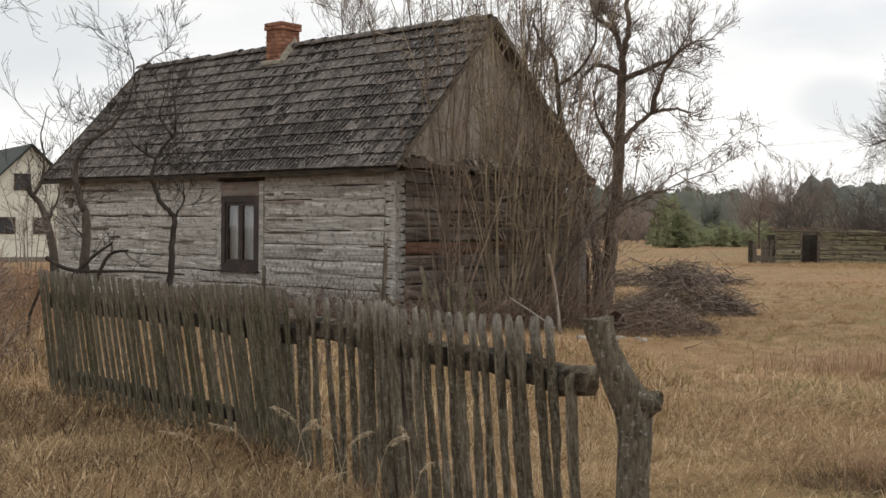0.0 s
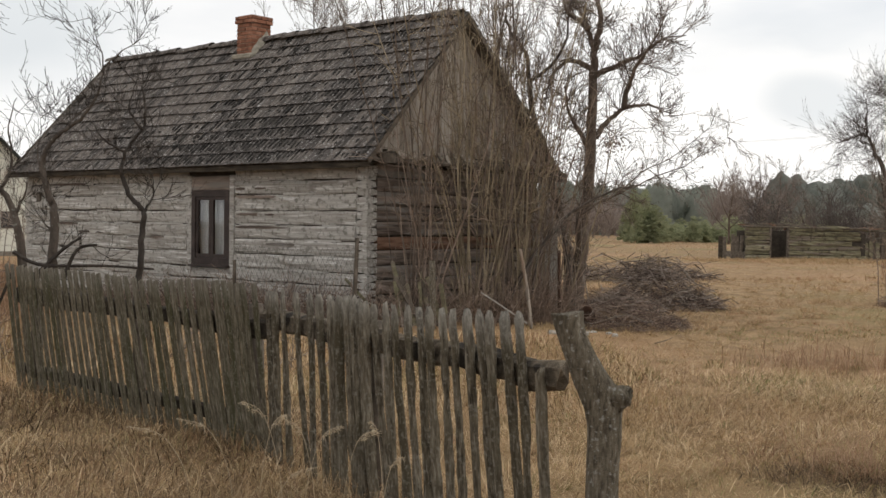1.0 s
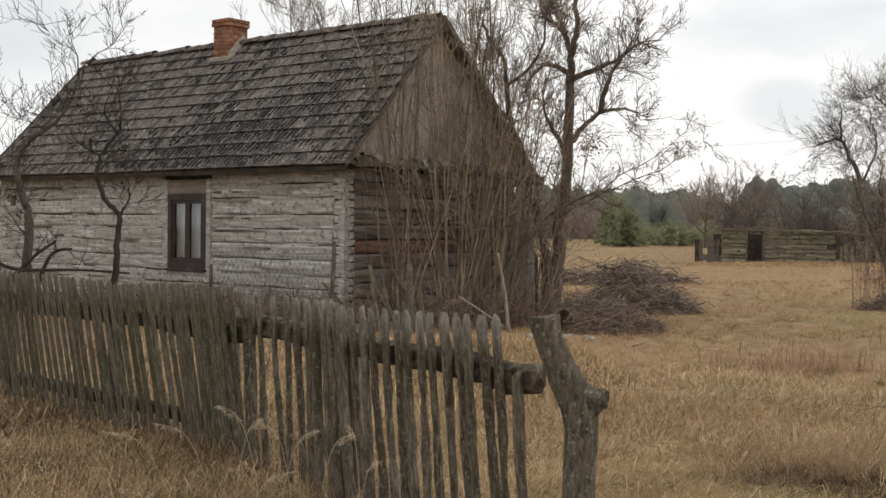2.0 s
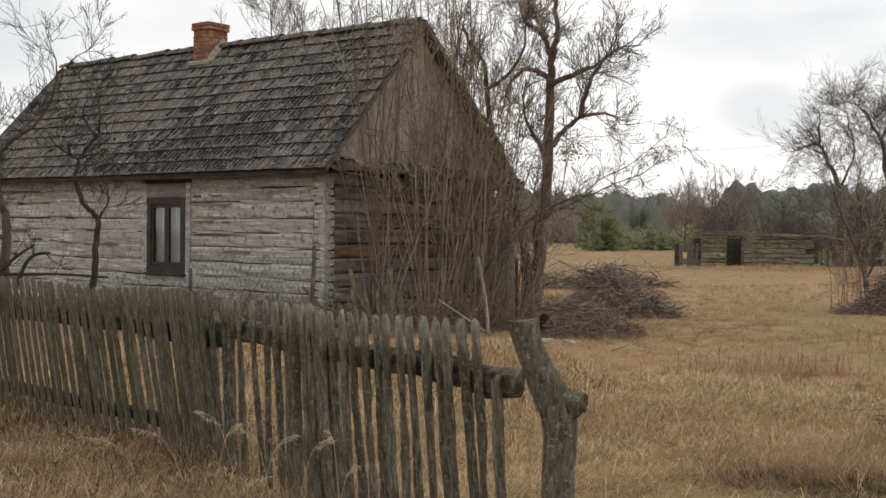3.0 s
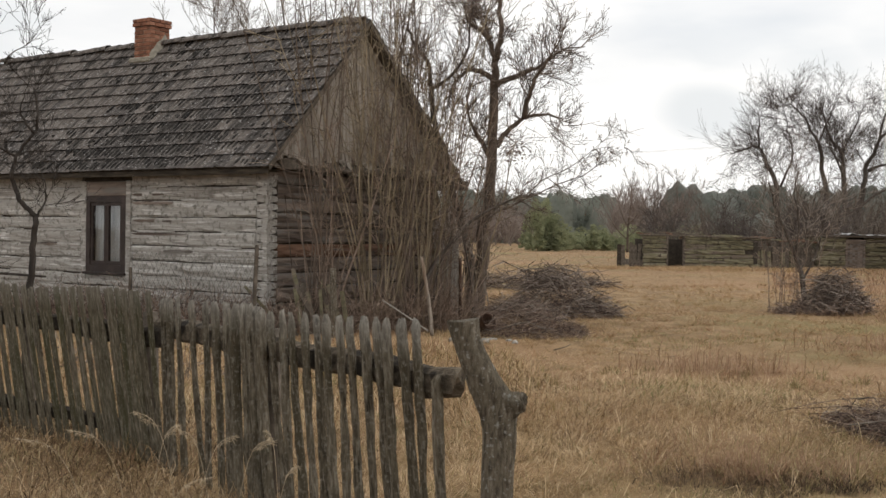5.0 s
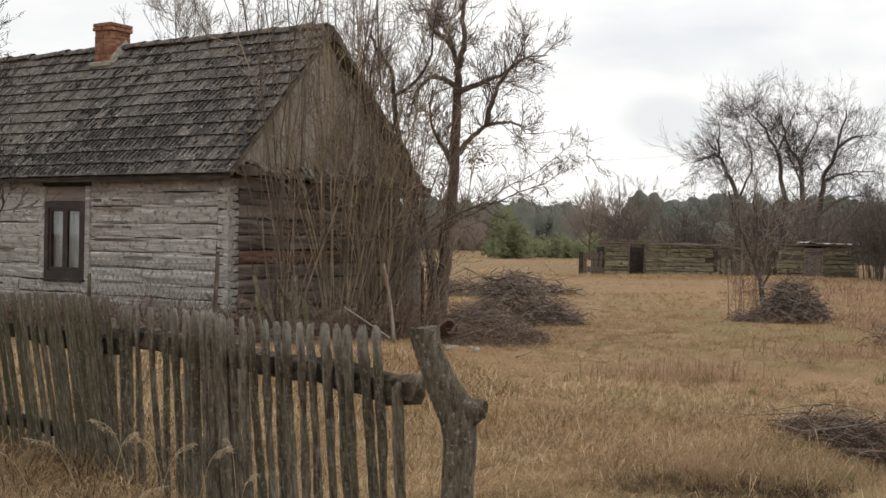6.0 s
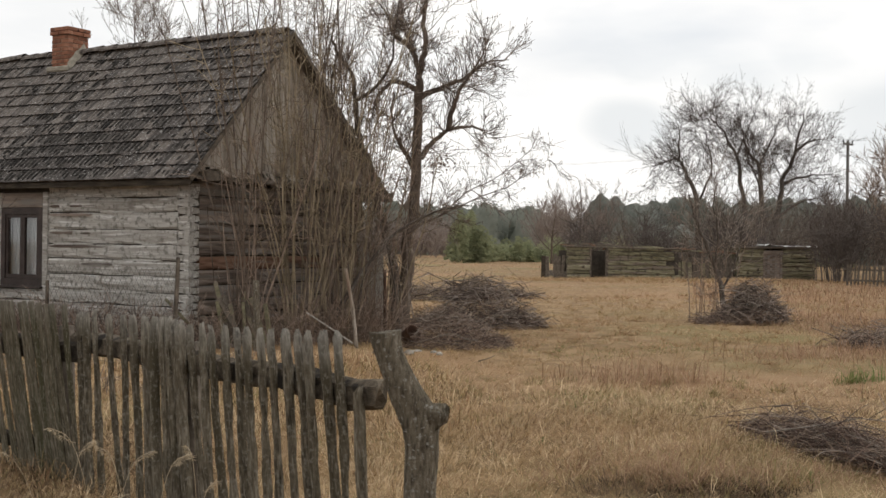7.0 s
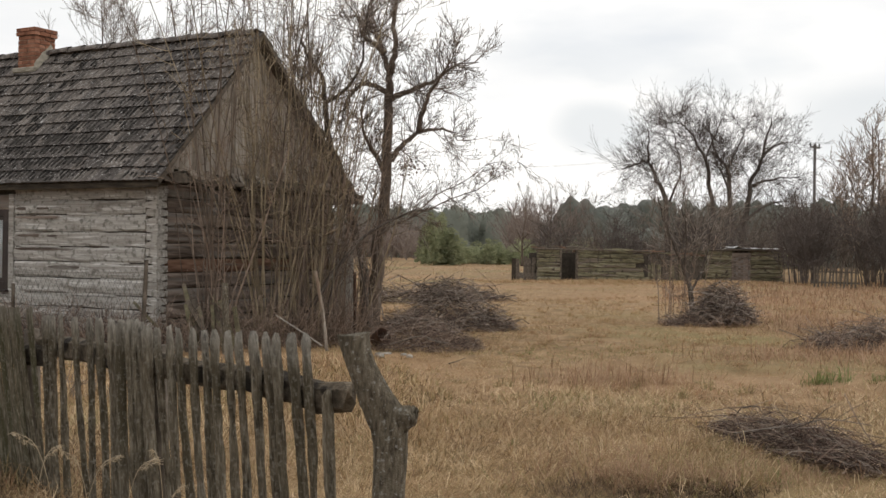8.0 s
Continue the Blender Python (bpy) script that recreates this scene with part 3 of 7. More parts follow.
COURSES = [0.20, 0.36, 0.58, 0.79, 1.045, 1.30, 1.545, 1.78, 2.06, 2.29, 2.53]
BOARD = 0.13   # casing boards beside the window
for lo, hi in zip(COURSES, COURSES[1:]):
    mid, hgt = (lo + hi) / 2, hi - lo - 0.013
    spans = [(-LENGTH + 0.02, -0.21)]
    if hi > wz0 - 0.02 and lo < wz1 + 0.25:
        spans = [(-LENGTH + 0.02, wx0 - BOARD), (wx1 + BOARD, -0.21)]
    for x0, x1 in spans:
        cut = [x0, x1]
        if x1 - x0 > 3 and rng.random() < 0.45:      # scarfed in two lengths
            cut = [x0, x0 + (x1 - x0) * rng.uniform(0.35, 0.65), x1]
        for a, b in zip(cut, cut[1:]):
            part("log", log_mesh("log", b - a - 0.004, hgt, 0.15, rng), WHITEWASH, wall_front, m=pose(a, 0.055 + rng.uniform(-0.012, 0.012), mid))
        # lime pressed into parts of the seam above, and short hollows of rotten wood
        s = x0 + rng.uniform(0, 0.6)
        while s < x1 - 0.5:
            e = min(x1 - 0.05, s + rng.uniform(0.3, 1.3))
            if rng.random() < 0.55:
                n_s = 6
                V = []
                for k in range(n_s + 1):
                    xx = s + (e - s) * k / n_s
                    t = 0.007 + 0.007 * rng.random()
                    V += [(xx, -0.016 - rng.uniform(0, 0.006), hi - t), (xx, -0.016 - rng.uniform(0, 0.006), hi + t), (xx, 0.03, hi)]
                F = []
                for k in range(n_s):
                    q = 3 * k
                    F += [(q, q + 3, q + 4, q + 1), (q + 1, q + 4, q + 5, q + 2), (q + 2, q + 5, q + 3, q)]
                part("lime_seam", (V, F), LIME, wall_front)
            s = e + rng.uniform(0.2, 1.2)
    part("log", log_mesh("log", LENGTH - 0.04, hgt, 0.15, rng), BROWN_LOG, wall_back, m=pose(-LENGTH + 0.02, DEPTH - 0.06, mid))
for x0, x1, z in ((-3.10, -2.05, 2.02), (-3.08, -2.3, 2.16), (-3.05, -2.1, 1.72), (-3.1, -1.75, 1.50), (-9.0, -7.6, 2.30), (-7.9, -6.9, 1.36), (-6.2, -5.1, 1.28), (-8.9, -7.9, 1.52), (-2.3, -1.6, 1.22)):
    V, F = [], []
    n_s = 9
    for k in range(n_s + 1):
        xx = x0 + (x1 - x0) * k / n_s
        t = (0.022 + rng.uniform(-0.006, 0.008)) * (0.35 if k in (0, n_s) else 1)
        V += [(xx, -0.029, z - t), (xx, -0.029, z + t * 0.8), (xx, 0.0, z - t), (xx, 0.0, z + t * 0.8)]
        if k:
            q = 4 * k
            F += [(q - 4, q, q + 1, q - 3), (q - 2, q - 1, q + 3, q + 2), (q - 3, q + 1, q + 3, q - 1), (q - 4, q - 2, q + 2, q)]
    part("rotten_strip", (V, F), BROWN_LOG, wall_front, "dark rotted strip along a log")
GABLE_COURSES = [0.25, 0.46, 0.70, 0.93, 1.17, 1.385, 1.63, 1.87, 2.09, 2.32, 2.53]
for lo, hi in zip(GABLE_COURSES, GABLE_COURSES[1:]):
    mid, hgt = (lo + hi) / 2, hi - lo - 0.020
    part("log", log_mesh("log", DEPTH - 0.24, hgt, 0.15, rng), RED_LOG if lo == 1.17 else BROWN_LOG, wall_gable, m=pose(-0.055 + rng.uniform(-0.012, 0.012), 0.21, mid, 0, 0, 90) @ pose(0, 0, 0, 0, 0, 0))
    part("log", log_mesh("log", DEPTH - 0.04, hgt, 0.15, rng), WHITEWASH, wall_far, m=pose(-LENGTH + 0.055, 0.02, mid, 0, 0, 90))


def dovetail(name, wide, hgt, rng):
    """A notched log end that flares towards the corner, seen from both faces."""
    a, b = hgt * 0.36, hgt * 0.60
    V = [(-wide, -0.02, -a), (0.035, -0.02, -b), (0.035, -0.02, b), (-wide, -0.02, a),
         (-wide, 0.20, -a), (0.035, 0.20, -a), (0.035, 0.20, a), (-wide, 0.20, a)]
    V = [(x + rng.gauss(0, 0.008), y + rng.gauss(0, 0.005), z + rng.gauss(0, 0.006)) for x, y, z in V]
    F = [(0, 1, 2, 3), (1, 5, 6, 2), (5, 4, 7, 6), (4, 0, 3, 7), (3, 2, 6, 7), (0, 4, 5, 1)]
    return mesh_of(name, V, F)


for x_mid, flip in ((0.0, 1), (-LENGTH, -1)):
    z = 0.24
    while z < 2.5:
        part("log_end", dovetail("log_end", 0.20, 0.118, rng), WHITEWASH, wall_front,
             m=pose(x_mid, rng.uniform(-0.025, 0.01), z, 0, rng.uniform(-4, 4), 0) @ Matrix.Diagonal((flip, 1, 1, 1)))
        z += 0.1225

# window: casing boards, brown frame, two casements, curtain
window = part("window", merge(box(wx0, wx0 + 0.10, -0.03, 0.10, wz0, wz1), box(wx1 - 0.10, wx1, -0.03, 0.10, wz0, wz1),
                              box(wx0 + 0.10, wx1 - 0.10, -0.03, 0.10, wz1 - 0.11, wz1), box(wx0 + 0.10, wx1 - 0.10, -0.03, 0.10, wz0, wz0 + 0.12)), PAINT_BROWN, house, "brown painted double window")
xm = (wx0 + wx1) / 2
for a, b in ((wx0 + 0.104, xm - 0.004), (xm + 0.004, wx1 - 0.104)):
    sash = part("casement", merge(box(a, a + 0.055, -0.012, 0.04, wz0 + 0.124, wz1 - 0.114), box(b - 0.055, b, -0.012, 0.04, wz0 + 0.124, wz1 - 0.114),
                                  box(a + 0.055, b - 0.055, -0.012, 0.04, wz0 + 0.124, wz0 + 0.19), box(a + 0.055, b - 0.055, -0.012, 0.04, wz1 - 0.17, wz1 - 0.114)), PAINT_BROWN, window)
    pane = part("pane", box(a + 0.05, b - 0.05, 0.010, 0.014, wz0 + 0.18, wz1 - 0.16), GLASS, window)
    pane.visible_shadow = False
V, F = [], []
for i in range(61):
    x = wx0 + 0.04 + (wx1 - wx0 - 0.08) * i / 60
    y = 0.13 + 0.018 * math.sin(i * 0.9) + 0.008 * math.sin(i * 2.3)
    V += [(x, y, wz0 + 0.06), (x, y * 1.0 + 0.01, wz1 - 0.05)]
    if i:
        F.append((2 * i - 2, 2 * i, 2 * i + 1, 2 * i - 1))
curtain = part("curtain", (V, F, True), CURTAIN, window, "pale closed curtain behind the panes")
part("window_sill", box(wx0 - 0.03, wx1 + 0.03, -0.10, 0.02, wz0 - 0.04, wz0 - 0.003, 0.008), PAINT_BROWN, window)
for a, b in ((wx0 - BOARD + 0.004, wx0 - 0.004), (wx1 + 0.004, wx1 + BOARD - 0.004)):
    part("casing_board", box(a, b, -0.035, 0.03, wz0 - 0.12, wz1 + 0.26, 0.006), WHITEWASH, window)
part("lintel_board", box(wx0 - 0.002, wx1 + 0.002, -0.032, 0.03, wz1 + 0.004, wz1 + 0.25, 0.006), BROWN_LOG, window, "bare weathered lintel board")
part("meter_box", box(-LENGTH + 0.42, -LENGTH + 0.56, -0.06, -0.02, 1.95, 2.15, 0.01), ROUGH_WOOD, house, "small dark box on the wall")

# roof: rafters' deck, battens under the eaves, tiles row by row
FRONT_RUN, BACK_RUN = RIDGE_Y + OVER_FRONT, DEPTH - RIDGE_Y + OVER_BACK
RISE = RIDGE - EAVE


def slope_frame(front):
    """Origin at the eave's right end, axes: along the eave, up the slope, outward."""
    run = FRONT_RUN if front else BACK_RUN
    s = math.hypot(run, RISE)
    y0 = -OVER_FRONT if front else DEPTH + OVER_BACK
    up = Vector((0, run if front else -run, RISE)) / s
    along = Vector((-1, 0, 0))
    out = Vector((0, -RISE if front else RISE, run)) / s
    return Vector((OVER_SIDE, y0, EAVE)), along, up, out, s


roof = part("roof", merge(*[(
    [tuple(o + al * a + up * b + ou * c) for a in (0.03, LENGTH + 2 * OVER_SIDE - 0.03) for b in (0.03, s - 0.01) for c in (-0.07, -0.02)],
    [(0, 1, 3, 2), (4, 6, 7, 5), (0, 4, 5, 1), (2, 3, 7, 6), (0, 2, 6, 4), (1, 5, 7, 3)]) for o, al, up, ou, s in (slope_frame(True), slope_frame(False))]),
    ROUGH_WOOD, house, "steep roof of dark weathered tiles with lichen")
TW, ROWS_UP = 0.222, 12


def tile_data(length, var):
    """One interlocking tile: a side roll, a middle rib, a thick lower lip."""
    us = [(0.0, 0.004), (0.012, 0.020), (0.036, 0.021), (0.050, 0.004), (0.098, 0.002), (0.110, 0.013), (0.134, 0.013), (0.146, 0.003), (0.19, 0.002), (TW - 0.001, 0.004)]
    V, F = [], []
    k = len(us)
    for b, lift in ((0.0, 0.040), (length, 0.002)):
        for u, h in us:
            V.append((u, b, h * (0.85 + 0.25 * math.sin(var + 0.5)) + lift))
    for u, h in us:
        V.append((u, 0.045, 0.004))
    for i in range(k - 1):
        F.append((i, i + 1, k + i + 1, k + i))
        F.append((i + 1, i, 2 * k + i, 2 * k + i + 1))
    return V, F


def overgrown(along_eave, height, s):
    """How much moss and how many darker tiles: most low down towards the gable, in drifts elsewhere."""
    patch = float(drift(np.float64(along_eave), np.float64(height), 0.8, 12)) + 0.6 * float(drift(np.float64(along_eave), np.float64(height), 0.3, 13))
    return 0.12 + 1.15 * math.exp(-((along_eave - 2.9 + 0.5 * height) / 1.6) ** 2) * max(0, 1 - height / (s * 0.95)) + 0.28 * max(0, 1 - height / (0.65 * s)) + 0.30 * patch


rng = random.Random(5)
COLS = int((LENGTH + 2 * OVER_SIDE) / TW)
tile_jobs = []
for front in (True, False):
    o, al, up, ou, s = slope_frame(front)
    row = s / ROWS_UP
    base = [[mesh_of("roof_tile", *tile_data(row + 0.045, v)) for v in (0.0, 2.0, 4.0)] for _ in (TILE, DARK_TILE)] if front else []
    for meshes, mat in zip(base, (TILE, DARK_TILE)):
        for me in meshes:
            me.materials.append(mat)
    rest = {False: ([], []), True: ([], [])}
    for r in range(ROWS_UP):
        sag = [0.014 * math.sin(0.19 * c + 0.12 * r) + 0.006 * math.sin(0.43 * c + 0.3 * r) for c in range(COLS)]
        for c in range(COLS):
            d = c * TW + rng.gauss(0, 0.003)
            jx, jy, jn = rng.gauss(0, 0.003), rng.gauss(0, 0.003), abs(rng.gauss(0, 0.003))
            if rng.random() < 0.025:
                jy -= rng.uniform(0.02, 0.05)      # slipped tile
            tilt = rng.gauss(0, 0.35)
            p = o + al * (d + TW + jx) + up * (r * row - 0.03 + jy) + ou * (jn + sag[c] * 0.6 - 0.02)
            m = Matrix((-al, up, ou)).transposed().to_4x4()
            m.translation = p
            m = m @ pose(0, 0, 0, rng.gauss(0, 0.3), 0, tilt)
            is_dark = rng.random() < overgrown(d, r * row, s) * 0.8 - 0.05
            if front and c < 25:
                tile_jobs.append((base[is_dark][rng.randrange(3)], m))
            else:
                rest_v, rest_f = rest[is_dark]
                v, fc = tile_data(row + 0.045, rng.uniform(0, 6))
                k = len(rest_v)
                if not front:
                    fc = [tuple(reversed(q)) for q in fc] if m.determinant() < 0 else fc
                rest_v += [tuple(m @ Vector(q)) for q in v]
                rest_f += [tuple(i + k for i in q) for q in fc]
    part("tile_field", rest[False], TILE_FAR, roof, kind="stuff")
    part("tile_field", rest[True], DARK_TILE_FAR, roof, "darker tiles", kind="stuff")



def moss_strips():
    """Cushions of dark moss grown in the tiles' channels, thickest low down towards the gable."""
    g = random.Random(17)
    o, al, up, ou, s = slope_frame(True)
    row = s / ROWS_UP
    V, F = [], []
    for r in range(ROWS_UP):
        for c in range(COLS):
            for ch in (0.074, 0.168):
                along_eave, height = c * TW + TW - ch, r * row
                dense = overgrown(along_eave, height, s)
                if g.random() > dense:
                    continue
                for _ in range(g.choice((1, 1, 2)) + (dense > 0.7)):
                    length, half, thick = g.uniform(0.05, 0.23), g.uniform(0.013, 0.030 + 0.012 * min(1.0, max(0.0, dense))), g.uniform(0.016, 0.034)
                    b0 = height + g.uniform(-0.01, row - length * 0.7)
                    k, n = len(V), 5
                    for i in range(n):
                        t = i / (n - 1)
                        w = half * (0.35 + 0.9 * math.sin(math.pi * (0.12 + 0.76 * t))) * g.uniform(0.75, 1.2)
                        mid = o + al * (along_eave + g.gauss(0, 0.006)) + up * (b0 + t * length) + ou * (0.030 * (1 - ((b0 + t * length - height) / row)) - 0.012)
                        h = thick * math.sin(math.pi * (0.15 + 0.7 * t)) * g.uniform(0.7, 1.2)
                        for da, dn in ((-w, 0.0), (-0.6 * w, 0.75 * h), (0.1 * w, h), (0.7 * w, 0.65 * h), (w, 0.0)):
                            V.append(tuple(mid + al * da + ou * (dn + g.gauss(0, 0.002))))
                    for i in range(n - 1):
                        for j in range(4):
                            q = k + 5 * i + j
                            F.append((q, q + 1, q + 6, q + 5))
                    F += [(k + 4, k + 3, k + 2, k + 1, k), tuple(k + 5 * (n - 1) + j for j in range(5))]
    part("moss", (V, F, True), ROOF_MOSS, roof, "dark moss grown in the tile channels", kind="stuff")


moss_strips()
V, F = [], []
for i in range(9):
    a = math.pi * i / 8
    V += [(0, -0.10 * math.cos(a), 0.095 * math.sin(a)), (0.40, -0.115 * math.cos(a), 0.11 * math.sin(a) + 0.008)]
    if i:
        F.append((2 * i - 2, 2 * i - 1, 2 * i + 1, 2 * i))
ridge_mesh = mesh_of("ridge_tile", V, F)
ridge_mesh.materials.append(TILE)
x = -LENGTH - OVER_SIDE
while x < OVER_SIDE - 0.2:
    part("ridge_tile", ridge_mesh, None, roof, m=pose(x, RIDGE_Y, RIDGE - 0.03 + rng.gauss(0, 0.006), rng.gauss(0, 2), rng.gauss(0, 1), 0))
    x += 0.365
# rake boards along the gable's two edges, and at the other end
for end, label in ((OVER_SIDE - 0.02, "weathered rake board"), (-LENGTH - OVER_SIDE - 0.015, "weathered rake board")):
    for front in (True, False):
        o, al, up, ou, s = slope_frame(front)
        V = []
        for b in (0.0, s - 0.02):
            for c, dx in ((-0.075, 0), (-0.075, 0.025), (-0.005, 0.025), (-0.005, 0)):
                q = o + up * b + ou * c
                V.append((end + dx, q.y, q.z))
        part("rake_board", (V, [(0, 1, 2, 3), (7, 6, 5, 4), (0, 4, 5, 1), (1, 5, 6, 2), (2, 6, 7, 3), (3, 7, 4, 0)]), ROUGH_WOOD, roof, label)
# eave boards; front board and soffit coloured near-black for the eave's shadow line
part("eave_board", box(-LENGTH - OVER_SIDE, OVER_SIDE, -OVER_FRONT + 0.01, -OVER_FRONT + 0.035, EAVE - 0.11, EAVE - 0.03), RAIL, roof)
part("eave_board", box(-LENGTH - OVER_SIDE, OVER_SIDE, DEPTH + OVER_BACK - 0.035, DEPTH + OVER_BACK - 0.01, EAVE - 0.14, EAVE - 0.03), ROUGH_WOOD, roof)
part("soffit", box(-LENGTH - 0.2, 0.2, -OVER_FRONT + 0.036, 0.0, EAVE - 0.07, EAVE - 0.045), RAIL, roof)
part("wall_plate", merge(box(-LENGTH - 0.2, OVER_SIDE + 0.16, 0.0, 0.16, EAVE - 0.03, EAVE + 0.12), box(-LENGTH - 0.2, OVER_SIDE + 0.18, DEPTH + 0.14, DEPTH + 0.32, EAVE - 0.16, EAVE + 0.02)), ROUGH_WOOD, roof, "protruding dark beam ends")

# gable of upright boards, each a board of its own
def gable_top(y):
    if y < RIDGE_Y:
        return EAVE + RISE * (y + OVER_FRONT) / FRONT_RUN
    return EAVE + RISE * (DEPTH + OVER_BACK - y) / BACK_RUN


for gx, mat_side in ((0.0, 1), (-LENGTH, -1)):
    y = -0.10
    while y < DEPTH + 0.15:
        w = rng.uniform(0.11, 0.17)
        lo = 2.72 + rng.uniform(-0.05, 0.05)
        t0, t1 = gable_top(y) - 0.07, gable_top(y + w) - 0.07
        tm = max(t0, t1)
        if min(t0, t1) > lo + 0.05 and not (mat_side > 0 and y < 0.12):
            x0, x1 = (gx + 0.03 + rng.uniform(0, 0.012), gx + 0.055) if mat_side > 0 else (gx - 0.055, gx - 0.03)
            a, b = y + 0.003, y + w - 0.003
            V = [(x0, a, lo), (x1, a, lo), (x1, b, lo + rng.uniform(-0.02, 0.02)), (x0, b, lo), (x0, a, t0), (x1, a, t0), (x1, b, t1), (x0, b, t1)]
            part("gable_board", (V, [(0, 3, 2, 1), (4, 5, 6, 7), (0, 1, 5, 4), (1, 2, 6, 5), (2, 3, 7, 6), (3, 0, 4, 7)]), GABLE, house)
        y += w
part("attic_wall", ([(-0.02, 0.2, EAVE), (-0.02, DEPTH - 0.2, EAVE), (-0.02, RIDGE_Y, RIDGE - 0.25), (0.0, 0.2, EAVE), (0.0, DEPTH - 0.2, EAVE), (0.0, RIDGE_Y, RIDGE - 0.25)],
                    [(0, 2, 1), (3, 4, 5), (0, 1, 4, 3), (1, 2, 5, 4), (2, 0, 3, 5)]), GAP, house)
# the pent ledge at the gable's foot, with rotten tiles and debris
ledge = part("pent_ledge", ([(0.05, -0.15, 2.72), (0.05, DEPTH + 0.3, 2.72), (0.30, DEPTH + 0.3, 2.60), (0.30, -0.15, 2.58), (0.05, -0.15, 2.68), (0.05, DEPTH + 0.3, 2.68), (0.30, DEPTH + 0.3, 2.57), (0.30, -0.15, 2.55)],
                            [(0, 3, 2, 1), (4, 5, 6, 7), (0, 4, 7, 3), (3, 7, 6, 2), (2, 6, 5, 1), (1, 5, 4, 0)]), ROUGH_WOOD, house, "rotten pent ledge with debris")
for i in range(15):
    y = rng.uniform(-0.1, DEPTH + 0.2)
    w = rng.uniform(0.12, 0.24)
    m = pose(0.06 + rng.uniform(0, 0.05), y, 2.74 + rng.uniform(0, 0.02), rng.uniform(-8, 8), 30 + rng.uniform(-8, 22), rng.uniform(-14, 14))
    part("ledge_shingle", box(-0.03, 0.30, -w / 2, w / 2, -0.006, 0.010), GABLE, ledge, m=m)

# chimney, brick by brick
CH = (-5.27, -4.82, 1.82, 2.30)
chimney = part("chimney", box(CH[0] + 0.012, CH[1] - 0.012, CH[2] + 0.012, CH[3] - 0.012, 4.5, 5.64), MORTAR, house, "red brick chimney with corbelled top")
bl, bh = 0.25, 0.066
brick_mesh = mesh_of("brick", *box(0, bl - 0.012, 0, 0.115, 0, bh, 0.004))
brick_mesh.materials.append(BRICK)
z, i = 4.72, 0
while z < 5.62:
    out = 0.03 if 5.44 < z < 5.60 else 0.0
    cx0, cx1, cy0, cy1 = CH[0] - out, CH[1] + out, CH[2] - out, CH[3] + out
    for face in range(4):
        run = (cx1 - cx0) if face % 2 == 0 else (cy1 - cy0)
        s = 0.0 if (i + face) % 2 == 0 else -0.125
        while s < run - 0.06:
            a = max(0.0, s)
            e = min(run, s + bl)
            if e - a > 0.05:
                me = brick_mesh
                m = {0: pose(cx0 + a, cy0, z), 1: pose(cx1, cy0 + a, z, 0, 0, 90), 2: pose(cx1 - a, cy1, z, 0, 0, 180), 3: pose(cx0, cy1 - a, z, 0, 0, -90)}[face]
                part("brick", me, None, chimney, m=m @ Matrix.Diagonal(((e - a) / bl, 1, 1, 1)) @ pose(rng.gauss(0, 0.002), rng.gauss(0, 0.003), 0))
            s += bl
    z += bh + 0.011
    i += 1
V, F = [], []
for k in range(7):
    y = CH[2] - 0.02 + (RIDGE_Y - CH[2] + 0.06) * k / 6
    z = EAVE + RISE * (y + OVER_FRONT) / FRONT_RUN + 0.02
    w, hgt = 0.085 + rng.uniform(-0.015, 0.02), 0.13 + rng.uniform(-0.03, 0.03)
    V += [(CH[1] - 0.01, y, z - 0.05), (CH[1] + w, y, z - 0.02), (CH[1] + w * 0.6, y, z + 0.05), (CH[1] + 0.005, y, z + hgt)]
    if k:
        for q in range(3):
            F.append((4 * k - 4 + q, 4 * k + q, 4 * k + q + 1, 4 * k - 3 + q))
F += [(0, 1, 2, 3), tuple(24 + q for q in (3, 2, 1, 0))]
part("flashing", merge(box(CH[0] - 0.05, CH[1] + 0.07, CH[2] - 0.10, CH[2] + 0.02, 4.78, 4.88, 0.02), (V, F)), LIME_FILLET, chimney, "crumbling pale lime fillet")


# ---- the paling fence ----
FENCE = [(-3.62, 10.38), (-1.02, 7.62), (0.60, 5.06)]
fence = thing("picket_fence", "leaning weathered grey-brown picket fence of split saplings", "fence", Matrix.Translation((FENCE[1][0], FENCE[1][1], 0)))
F0 = Vector((FENCE[1][0], FENCE[1][1], 0))


def slat_mesh(height, w, rng):
    """A flat sawn slat with worn edges and a nearly square top."""
    t = rng.uniform(0.007, 0.009)
    prof = [(-0.5, 0.0), (-0.5, -0.8 * t / w), (-0.40, -t / w), (0.40, -t / w), (0.5, -0.8 * t / w), (0.5, 0.0)]
    V, F = [], []
    zs = [-0.12, 0.3, 0.7, height - 0.02, height]
    bx = rng.gauss(0, 0.004)
    tilt = rng.gauss(0.04, 0.07)
    k = len(prof)
    for i, z in enumerate(zs):
        g = 0.90 if i == len(zs) - 1 else 1.0
        for p, q in prof:
            V.append((p * w * g + bx * math.sin(3.1 * z / height) + rng.gauss(0, 0.0012), q * w * g + rng.gauss(0, 0.0012), z + (p * w * tilt + rng.gauss(0, 0.003) if i > 2 else 0)))
    for i in range(len(zs) - 1):
        for j in range(k):
            p, q = i * k + j, i * k + (j + 1) % k
            F.append((p, q, q + k, p + k))
    F.append(tuple((len(zs) - 1) * k + j for j in range(k)))
    F.append(tuple(reversed(range(k))))
    return mesh_of("picket", V, F)


